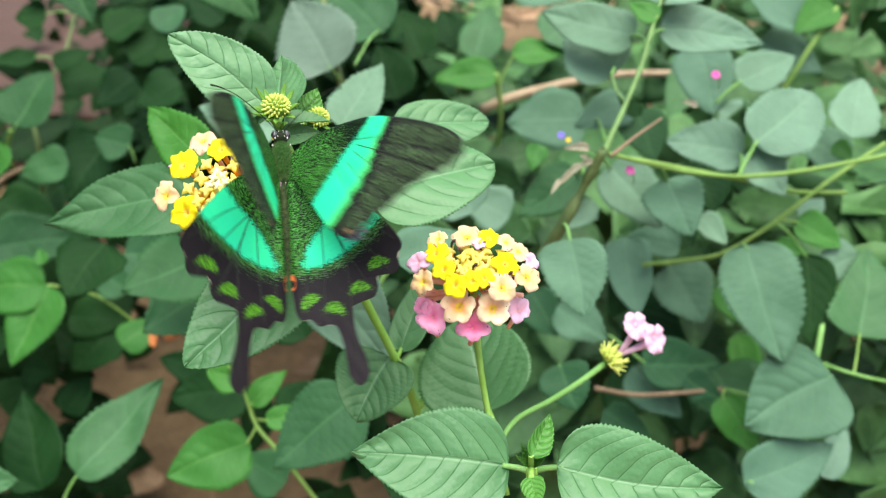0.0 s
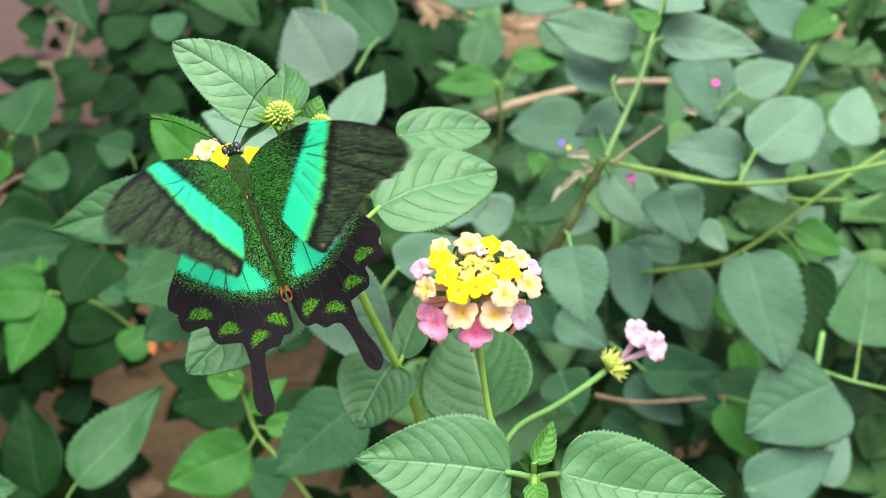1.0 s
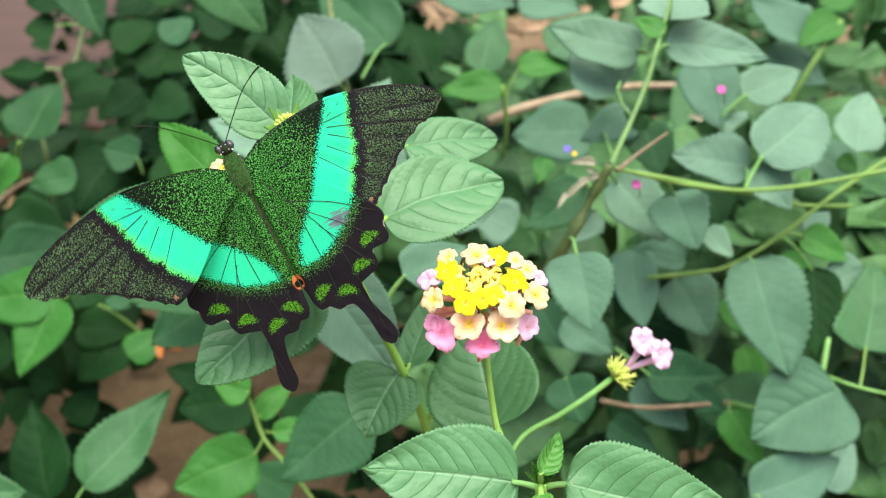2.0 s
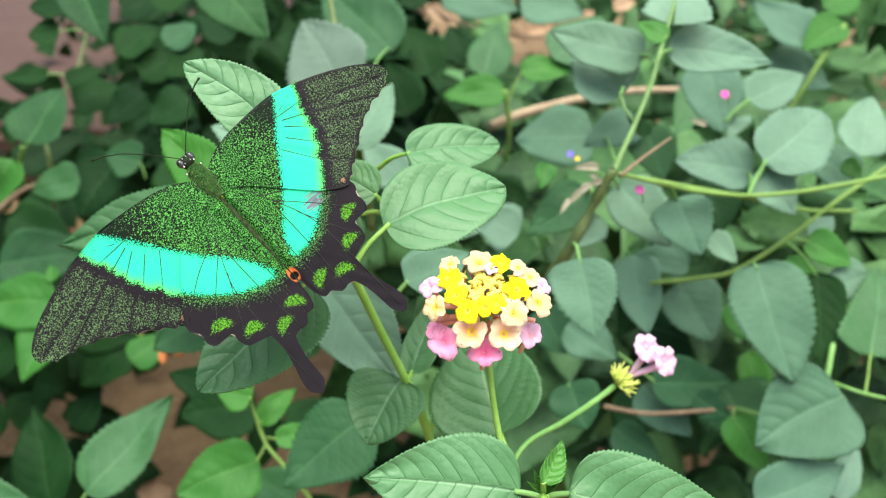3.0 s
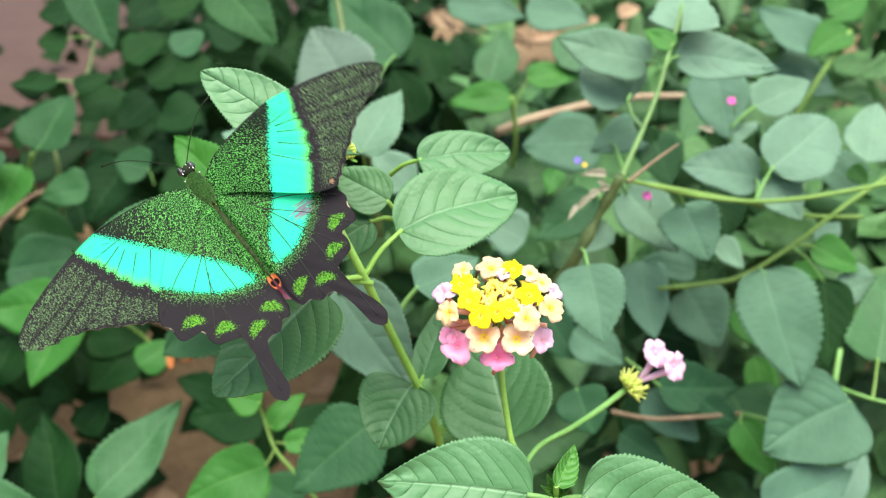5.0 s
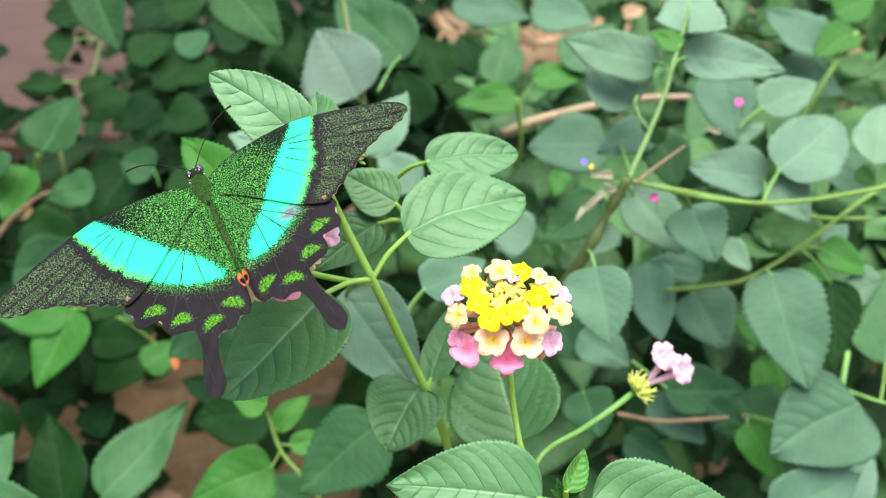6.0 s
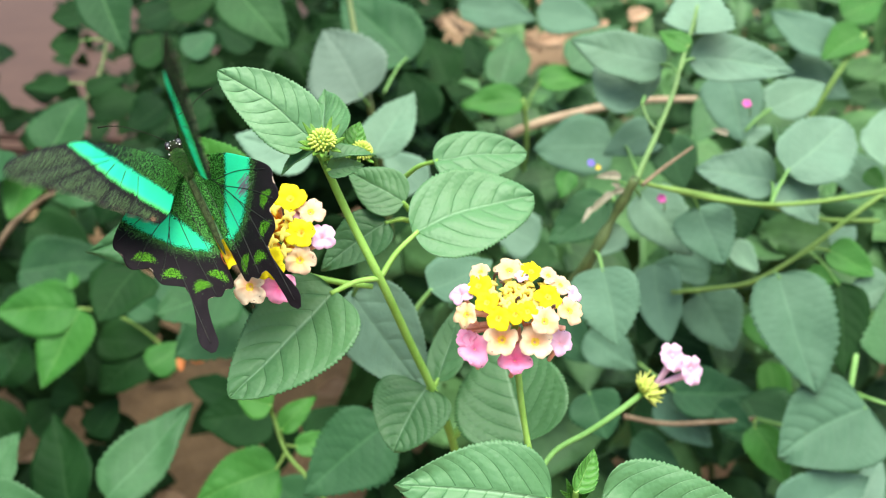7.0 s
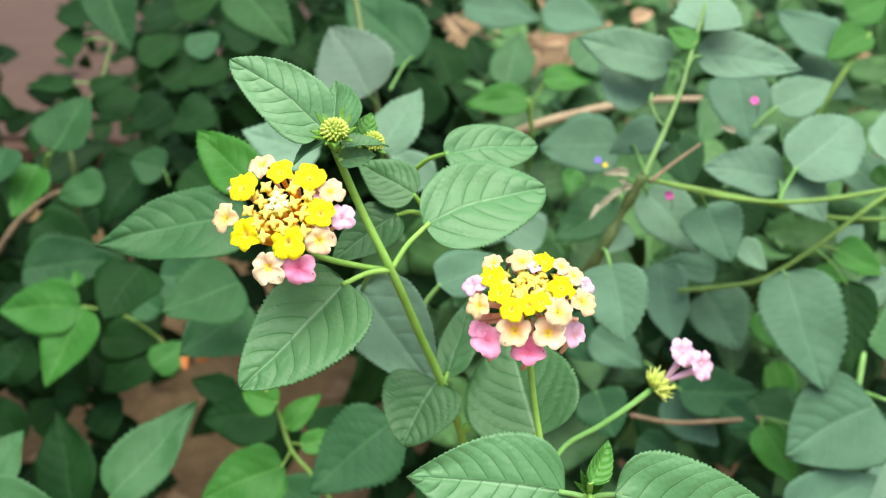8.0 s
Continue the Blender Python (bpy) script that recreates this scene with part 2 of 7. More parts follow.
ORANGE_LEAF = plain("withered_orange", (0.40, 0.11, 0.02), (0.60, 0.20, 0.04), 60, 0.6)
BLACK_BODY = plain("butterfly_black", (0.005, 0.006, 0.004), (0.02, 0.03, 0.012), 900, 0.7, 0.6, 0.0003, 0.12)
GREEN_BODY = plain("butterfly_green_fur", (0.005, 0.012, 0.004), (0.070, 0.25, 0.034), 2600, 0.6, 1.0, 0.0006, 0.2)
BODY_FUR = plain("butterfly_hairs", (0.020, 0.045, 0.012), (0.20, 0.33, 0.10), 2600, 0.6, 0.2, 0.0002, 0.2)
OLIVE_BODY = plain("butterfly_abdomen", (0.012, 0.020, 0.007), (0.085, 0.125, 0.042), 1400, 0.7, 0.8, 0.0004, 0.15)
EYE = plain("butterfly_eye", (0.01, 0.01, 0.012), (0.05, 0.05, 0.05), 800, 0.15, 0.1, 0.0001, 0.8)
SCALE_WHITE = plain("butterfly_white_scales", (0.45, 0.45, 0.42), (0.75, 0.75, 0.7), 900, 0.6)


# ---- builders ----
def part(name, data, mat, parent, label=""):
    """Links a bmesh or mesh as one object under a thing or part."""
    if isinstance(data, bmesh.types.BMesh):
        me = bpy.data.meshes.new(name)
        data.to_mesh(me)
        data.free()
    else:
        me = data
    if mat and not me.materials:
        me.materials.append(mat)
    ob = new(name, me)
    ob.parent = parent
    if label:
        ob["label"] = label
    return ob


def smooth_line(points, steps):
    """Catmull-Rom line through the points."""
    pts = [Vector(p) for p in points]
    pts = [pts[0] * 2 - pts[1]] + pts + [pts[-1] * 2 - pts[-2]]
    line = []
    for i in range(1, len(pts) - 2):
        a, b, c, d = pts[i - 1:i + 3]
        for k in range(steps):
            t = k / steps
            line.append(0.5 * (2 * b + (c - a) * t + (2 * a - 5 * b + 4 * c - d) * t * t + (3 * b - a - 3 * c + d) * t ** 3))
    line.append(pts[-2])
    return line


def tube(points, r0, r1, steps=6, sides=8, knots=0.0, bm=None):
    """A tapered round stem along a smooth line."""
    bm = bm or bmesh.new()
    line = smooth_line(points, steps)
    rings = []
    for i, p in enumerate(line):
        f = i / (len(line) - 1)
        d = (line[min(i + 1, len(line) - 1)] - line[max(i - 1, 0)]).normalized()
        side = d.cross(Vector((0.31, 0.87, 0.38))).normalized()
        up = side.cross(d)
        r = (r0 + (r1 - r0) * f) * (1 + knots * noise.noise(p * 160))
        rings.append([bm.verts.new(p + r * (side * math.cos(a) + up * math.sin(a))) for a in (2 * math.pi * k / sides for k in range(sides))])
    for one, two in zip(rings, rings[1:]):
        for k in range(sides):
            bm.faces.new((one[k], one[(k + 1) % sides], two[(k + 1) % sides], two[k])).smooth = True
    bm.faces.new(rings[0][::-1])
    bm.faces.new(rings[-1])
    return bm


def leaf_width(kind, s):
    """Half width of a blade, 0 to 1, at s from base to tip."""
    if kind == "round":
        return s ** 0.38 * (1 - s) ** 0.85 / 0.4675
    if kind == "blunt":
        return s ** 0.38 * (1 - s) ** 0.62 / 0.5147
    if kind == "broad":
        return s ** 0.3 * (1 - s) ** 0.7 / 0.5429
    if kind == "lance":
        return s ** 0.75 * (1 - s) ** 0.95 / 0.313
    if kind == "heart":
        return min(1.0, s * 9) ** 0.5 * (1 - s ** 1.7) ** 0.75
    return s ** 0.43 * (1 - s) ** 0.98 / 0.4236


FACE = Vector((0.0, -0.72, 0.69))


def leaf_frame(base, tip, roll):
    along = Vector(tip) - Vector(base)
    length = along.length
    y = along.normalized()
    z = (FACE - y * FACE.dot(y)).normalized()
    z = Matrix.Rotation(radians(roll), 3, y) @ z
    x = y.cross(z)
    return length, Matrix((x, y, z)).transposed().to_4x4()


def blade(bm, length, width, kind, teeth, fold, droop, nu, nv, seed, m=None, bend=0.0):
    """A leaf blade with both faces, along +y from the origin, folded at the midrib and drooping towards the tip."""
    rng = random.Random(seed)
    uv = bm.loops.layers.uv.verify()
    wave, ph = rng.uniform(0.008, 0.022), rng.uniform(0, 6)
    bend += rng.uniform(-0.06, 0.06)
    lop = rng.uniform(0.9, 1.1)
    thick = 0.00022
    ribs = bm.loops.layers.uv.get("ribs") or bm.loops.layers.uv.new("ribs")
    count, start, stagger = rng.uniform(5.6, 7.4) * (1.3 if teeth > 35 else 1.0), rng.uniform(0, 1), rng.uniform(0.3, 0.6)
    quilt = 0.014 * width if nv > 8 else 0.012 * width if nv > 4 else 0.0
    phases = {}
    faces = []
    for layer in (0, 1):
        grid = []
        for i in range(nu + 1):
            s = i / nu
            w = leaf_width(kind, min(max(s, 0.0005), 0.9995)) * width / 2
            row = []
            for j in range(-nv, nv + 1):
                v = j / nv
                ww = w * (lop if v > 0 else 2 - lop)
                yy = s * length
                if teeth and abs(j) == nv and 0.04 < s < 0.985:
                    saw = (s * teeth + 0.4 * noise.noise(Vector((s * 11, v * 5, ph)))) % 1.0
                    deep = (0.05 if teeth > 19 else 0.095) + 0.06 * noise.noise(Vector((s * 23, v * 9, ph + 3)))
                    ww *= 1 + deep * (1.0 if teeth > 19 else 0.9) * (0.5 - saw ** 1.5)
                    yy += 0.28 * length / teeth * (0.5 - saw)
                if teeth < 20:
                    ww *= 1 + 0.09 * noise.noise(Vector((s * 3.5 + ph * 3, v, ph))) * abs(v)
                if not teeth and abs(j) == nv:
                    ww *= 1 + 0.09 * noise.noise(Vector((s * 9 + ph * 7, v * 3, ph))) + 0.02 * math.sin(s * 70 + ph)
                x = v * ww + bend * length * math.sin(s * math.pi) * 0.5
                z = (0.35 * abs(v) + 0.65 * v * v) * ww * fold - droop * length * s * s
                z += wave * length * math.sin(s * 9 + ph + 2 * v) * abs(v) + 0.035 * length * noise.noise(Vector((s * 2.6 + ph, v * 1.3, ph)))
                a = abs(v)
                phase = start + count * (s - w / length * (0.6 * a + 0.5 * a ** 3) - 0.04 * a * a) + (stagger if v > 0 else 0.0) + 0.12 * noise.noise(Vector((s * 5 + ph, v * 2, ph)))
                phases[i, j + nv] = (phase, v)
                if quilt:
                    vein = abs(phase % 1.0 - 0.5) * 2
                    z += quilt * ((1 - vein ** 5) * (1 - a ** 5) * min(1.0, a * 5) - 0.6 * max(0.0, 1 - a * 7)) * min(1.0, s * 8)
                p = Vector((x, yy, z - layer * thick))
                row.append(bm.verts.new(m @ p if m else p))
            grid.append(row)
        for i in range(nu):
            for j in range(2 * nv):
                q = [(i, j), (i, j + 1), (i + 1, j + 1), (i + 1, j)]
                if layer:
                    q.reverse()
                f = bm.faces.new([grid[a][b] for a, b in q])
                f.smooth = True
                for loop, (a, b) in zip(f.loops, q):
                    loop[uv].uv = (a / nu, b / (2 * nv))
                    loop[ribs].uv = phases[a, b]
        faces.append(grid)
    top, low = faces
    for edge in (0, 2 * nv):
        for i in range(nu):
            q = (top[i][edge], top[i + 1][edge], low[i + 1][edge], low[i][edge])
            f = bm.faces.new(q if edge == 0 else q[::-1])
            for loop in f.loops:
                loop[uv].uv = (i / nu, edge / (2 * nv))
                loop[ribs].uv = phases[i, edge]
    return bm


LEAF_NO = [0]


def leaf(plant, base, tip, width, mat, kind="ovate", roll=0, teeth=0, fold=0.14, droop=0.08, stalk=None, fine=False, bend=0.0, stem_mat=None):
    """One leaf from base to tip, with its leaf stalk from the point stalk."""
    LEAF_NO[0] += 1
    length, turn = leaf_frame(base, tip, roll)
    bm = blade(bmesh.new(), length, width, kind, teeth, fold, droop, (4 if teeth > 19 else 5) * teeth if teeth else (30 if fine else 16), (14 if teeth > 19 else 7) if fine else 4, LEAF_NO[0], None, bend)
    ob = part("leaf", bm, mat, plant)
    ob.matrix_basis = Matrix.Translation(base) @ turn
    if stalk:
        mid = (Vector(stalk) + Vector(base)) / 2 + Vector((0, 0, 0.06 * (Vector(base) - Vector(stalk)).length))
        inner = Vector(base).lerp(Vector(tip), 0.04)
        r = 0.00055 if fine else 0.0007
        part("leaf_stalk", tube([stalk, mid, inner], r * 1.2, r, 5, 6), stem_mat or (STEM if mat in (LANTANA_LEAF, LIT_LANTANA_LEAF, YOUNG_LEAF) else SHRUB_STEM if mat is BRIGHT_LEAF else PETIOLE), plant)
    return ob


def thing(name, label, category, group="", at=(0, 0, 0)):
    ob = new(name)
    ob.location = at
    ob.empty_display_size = 0.02
    return tagged(ob, label, category, group)


def floret_mesh(name, size, tube_len, lobes, mat, tube_mat, seed, ruffle=0.12):
    """An open floret: a four or five lobed limb at the end of a narrow tube, facing +z, tube running down -z."""
    rng = random.Random(seed)
    me = bpy.data.meshes.new(name)
    bm = bmesh.new()
    n, rings = 48, 6
    ph = rng.uniform(0, 6)
    grid = []
    for layer in (0, 1):
        rows = []
        for k in range(rings + 1):
            f = (k / rings) ** 1.5
            row = []
            for i in range(n):
                a = 2 * math.pi * i / n
                notch = abs(math.cos(lobes * a / 2 + ph)) ** 0.38
                frill = 0.11 * noise.noise(Vector((2.6 * math.cos(a), 2.6 * math.sin(a), ph))) + 0.05 * noise.noise(Vector((7 * math.cos(a), 7 * math.sin(a), ph + 5)))
                rad = size * (0.07 + 0.93 * f * (0.63 + 0.37 * notch * (1 + 0.24 * math.sin(a + ph)) + frill))
                z = -0.34 * size * (1 - f) ** 2.6 + size * ruffle * f * f * math.sin(lobes * a + ph * 1.7) - 0.16 * size * f * f
                z += size * 0.26 * f * noise.noise(Vector((2.4 * f * math.cos(a), 2.4 * f * math.sin(a), ph * 2))) - layer * 0.00009 * (1 - 0.6 * f)
                row.append(bm.verts.new((rad * math.cos(a), rad * math.sin(a), z)))
            rows.append(row)
        for one, two in zip(rows, rows[1:]):
            for i in range(n):
                q = (one[i], two[i], two[(i + 1) % n], one[(i + 1) % n])
                f = bm.faces.new(q if layer == 0 else q[::-1])
                f.smooth = True
                if layer == 0 and (one is rows[0] or one is rows[1]):
                    f.material_index = 2
        grid.append(rows)
    for i in range(n):
        bm.faces.new((grid[0][-1][i], grid[1][-1][i], grid[1][-1][(i + 1) % n], grid[0][-1][(i + 1) % n]))
    bm.faces.ensure_lookup_table()
    before = len(bm.faces)
    tube([(0, 0, -tube_len), (size * 0.12, 0, -tube_len * 0.5), (0, 0, -0.42 * size)], size * 0.15, size * 0.2, 4, 8, 0, bm)
    bm.faces.ensure_lookup_table()
    for f in bm.faces[before:]:
        f.material_index = 1
    bm.to_mesh(me)
    bm.free()
    me.materials.append(mat)
    me.materials.append(tube_mat)
    me.materials.append(THROAT if mat in (YELLOW, CREAM, PEACH) else mat)
    return me


def star_mesh(name, size, tube_len, mat, tube_mat):
    """An unopened floret: a four-cornered pillow on its tube."""
    me = bpy.data.meshes.new(name)
    bm = bmesh.new()
    n = 16
    rows = []
    for f, z in ((1.0, 0.0), (0.62, 0.28), (0.2, 0.30)):
        rows.append([bm.verts.new((size * f * (0.42 + 0.58 * abs(math.cos(2 * a)) ** 2.6) * math.cos(a), size * f * (0.42 + 0.58 * abs(math.cos(2 * a)) ** 2.6) * math.sin(a), size * z)) for a in (2 * math.pi * i / n for i in range(n))])
    under = [bm.verts.new((v.co.x * 0.45, v.co.y * 0.45, -0.55 * size)) for v in rows[0]]
    for one, two in ((rows[0], rows[1]), (rows[1], rows[2]), (under, rows[0])):
        for i in range(n):
            bm.faces.new((one[i], one[(i + 1) % n], two[(i + 1) % n], two[i])).smooth = True
    bm.faces.new(rows[2])
    bm.faces.ensure_lookup_table()
    before = len(bm.faces)
    tube([(0, 0, -tube_len), (0, 0, -tube_len * 0.5), (0, 0, -0.5 * size)], size * 0.32, size * 0.42, 3, 8, 0, bm)
    bm.faces.ensure_lookup_table()
    for f in bm.faces[before:]:
        f.material_index = 1
    bm.to_mesh(me)
    bm.free()
    me.materials.append(mat)
    me.materials.append(tube_mat)
    return me


OPEN = {}
for key, mat, tmat, size in (("yellow", YELLOW, TUBE_ORANGE, 0.0032), ("cream", CREAM, TUBE_ROSE, 0.0030), ("peach", PEACH, TUBE_ROSE, 0.0031), ("pink", PINK, TUBE_ROSE, 0.0031), ("pale", PALE_PINK, TUBE_ROSE, 0.0029)):
    OPEN[key] = [floret_mesh("floret_" + key, size, 0.0105, 4 + (i % 2), mat, tmat, 11 * i + len(key)) for i in range(3)]
CLOSED = star_mesh("floret_closed", 0.0017, 0.009, STAR, TUBE_ORANGE)
BUDLET = star_mesh("floret_budlet", 0.0013, 0.006, PALE_STAR, STAR)


def floret(head, kind, x, y, dome, height, scale=1.0, lean=0.55, spin=0.0):
    """A floret on a flower head at x, y (mm) across it, on a dome of that radius and height (mm)."""
    r = math.hypot(x, y)
    f = min(r / dome, 0.98)
    z = height * math.sqrt(1 - f * f)
    out = Vector((x * lean, y * lean, z * dome / max(height, 0.1) * 0.75 + 3)).normalized()
    me = CLOSED if kind == "star" else BUDLET if kind == "budlet" else OPEN[kind][int(abs(x * 7 + y * 13)) % 3]
    ob = part("floret", me, None, head)
    turn = out.to_track_quat("Z", "Y").to_matrix().to_4x4()
    ob.matrix_basis = Matrix.Translation((x / 1000, y / 1000, z / 1000)) @ turn @ pose(0, 0, 0, 0, 0, spin + x * 40) @ Matrix.Scale(scale, 4)
    return ob


def bud_head(parent, at, facing, size, bracts, label, spread=1.0, mat=None, lift=0.0):
    """A tight round head of green buds with a collar of pointed bracts."""
    z = Vector(facing).normalized()
    turn = z.to_track_quat("Z", "Y").to_matrix().to_4x4()
    bm = bmesh.new()
    bmesh.ops.create_icosphere(bm, subdivisions=3, radius=size * 0.72)
    for v in bm.verts:
        v.co.z *= 0.8
    for f in bm.faces:
        f.smooth = True
    head = part("bud_head", bm, BRACT, parent, label)
    head.matrix_basis = Matrix.Translation(at) @ turn
    bud = bmesh.new()
    bmesh.ops.create_icosphere(bud, subdivisions=2, radius=size * 0.105)
    for v in bud.verts:
        v.co.z *= 1.9
        if v.co.z > 0:
            v.co.x *= 0.8
            v.co.y *= 0.8
    for f in bud.faces:
        f.smooth = True
    me = bpy.data.meshes.new("bud")
    bud.to_mesh(me)
    bud.free()
    me.materials.append(BUD_GREEN)
    count = 70
    for i in range(count):
        c = 1 - (i + 0.5) / count * 1.15
        s = math.sqrt(max(0, 1 - c * c))
        a = i * 2.39996
        d = Vector((s * math.cos(a), s * math.sin(a), c))
        ob = part("bud", me, None, head)
        ob.matrix_basis = Matrix.Translation((d.x * size * 0.78, d.y * size * 0.78, d.z * size * 0.66)) @ d.to_track_quat("Z", "Y").to_matrix().to_4x4()
    for i in range(bracts):
        a = 2 * math.pi * i / bracts + 0.3
        bm = blade(bmesh.new(), size * (0.75 + 0.22 * (i % 3)) * spread, size * 0.34, "lance", 0, 0.5, -0.1, 8, 2, 900 + i)
        ob = part("bract", bm, mat or BRACT, head)
        ob.matrix_basis = Matrix.Translation((0.5 * size * math.cos(a), 0.5 * size * math.sin(a), -0.35 * size)) @ pose(0, 0, 0, 0, 0, math.degrees(a) - 90) @ pose(0, 0, 0, 8 + 14 * (i % 2) + (lift + 40 * max(0, spread - 1)) * (i % 3), 0, 0)
    return head


# ---- ground ----
def ground_sheet():
    """Soil, one sheet to the horizon, finely uneven near the plants."""
    bm = bmesh.new()
    marks = [-60, -20, -8, -4, -2.5] + [-1.6 + 0.08 * i for i in range(41)] + [2.5, 4, 8, 20, 60]
    grid = [[bm.verts.new((x, y, 0.02 * noise.noise(Vector((x * 3, y * 3, 0))) + 0.008 * noise.noise(Vector((x * 14, y * 14, 3))) if abs(x) < 2 and abs(y) < 2.1 else 0.0)) for x in marks] for y in marks]
    for one, two in zip(grid, grid[1:]):
        for i in range(len(marks) - 1):
            bm.faces.new((one[i], one[i + 1], two[i + 1], two[i])).smooth = True
    ob = part("ground", bm, SOIL, None)
    return tagged(ob, "bare reddish brown soil under the shrubs", "ground", kind="structure")


def paving():
    """A terracotta terrace with a rounded kerb."""
    bm = bmesh.new()
    bmesh.ops.create_cube(bm, size=1)
    for v in bm.verts:
        v.co = Vector((v.co.x * 6 - 3.55, v.co.y * 5 + 3.68, v.co.z * 0.16 + 0.08))
    bmesh.ops.bevel(bm, geom=bm.edges[:], offset=0.02, segments=3, affect="EDGES")
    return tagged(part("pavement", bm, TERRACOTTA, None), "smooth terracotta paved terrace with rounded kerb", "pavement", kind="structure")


def shading_wall(name, x0, x1, y0, y1, top):
    """A plain rendered wall outside the view, added to cut skylight from the left."""
    bm = bmesh.new()
    bmesh.ops.create_cube(bm, size=1)
    for v in bm.verts:
        v.co = Vector(((x0 + x1) / 2 + v.co.x * (x1 - x0), (y0 + y1) / 2 + v.co.y * (y1 - y0), top / 2 + v.co.z * top))
    bmesh.ops.bevel(bm, geom=bm.edges[:], offset=0.015, segments=2, affect="EDGES")
    return tagged(part(name, bm, TERRACOTTA, None), "unseen plain reddish wall added to darken the left side", "wall", kind="structure")


ground_sheet()
paving()
shading_wall("wall_west", -1.35, -1.15, -1.6, 0.75, 1.25)


# lines of sight kept clear to fit the camera's view of the ground: from, to, radius
SIGHT_GAPS = (((-0.1531, 0.1280, 0.4420), (-0.4494, 0.6194, 0.0000), 0.03), ((-0.1522, 0.1208, 0.4282), (-0.4219, 0.5583, 0.0000), 0.035), ((-0.1354, 0.1227, 0.4269), (-0.3744, 0.5597, 0.0000), 0.035), ((-0.1629, 0.1130, 0.4170), (-0.4314, 0.5081, 0.0000), 0.03), ((-0.2215, 0.1225, 0.4520), (-0.6754, 0.6365, 0.0000), 0.03), ((-0.2257, 0.1145, 0.4384), (-0.6484, 0.5698, 0.0000), 0.03), ((-0.2029, 0.1204, 0.4426), (-0.5947, 0.5996, 0.0000), 0.03), ((-0.0817, 0.1510, 0.4639), (-0.2693, 0.7699, 0.0000), 0.028), ((-0.0784, 0.1454, 0.4524), (-0.2454, 0.7069, 0.0000), 0.028), ((-0.1103, 0.1406, 0.4528), (-0.3424, 0.6938, 0.0000), 0.025), ((-0.1675, 0.1496, 0.4867), (-0.6075, 0.8733, 0.0000), 0.025)) + (((-0.2043, 0.1312, 0.4632), (-0.6567, 0.7044, 0.0000), 0.02), ((-0.1456, 0.1414, 0.4647), (-0.4743, 0.7426, 0.0000), 0.03), ((-0.1597, 0.1392, 0.4649), (-0.5196, 0.7366, -0.0000), 0.02), ((-0.2439, 0.1974, 0.5986), (-2.1380, 2.7184, 0.0000), 0.05), ((-0.2426, 0.1866, 0.5780), (-1.6837, 2.0525, 0.0000), 0.05), ((-0.1946, 0.1988, 0.5865), (-1.4836, 2.3485, 0.0000), 0.03), ((-0.2286, 0.1997, 0.5984), (-2.0005, 2.7311, 0.0000), 0.05), ((-0.1488, 0.2081, 0.5904), (-1.1943, 2.5353, 0.0000), 0.03), ((0.0045, 0.2326, 0.5907), (0.0037, 2.7348, 0.0000), 0.04), ((-0.0086, 0.2331, 0.5954), (-0.1049, 2.9053, 0.0000), 0.04))


def in_gap(p):
    for a, b, r in SIGHT_GAPS:
        a, b = Vector(a), Vector(b)
        f = min(1.0, max(0.0, (p - a).dot(b - a) / (b - a).length_squared))
        if (p - a.lerp(b, f)).length < r:
            return True
    return False


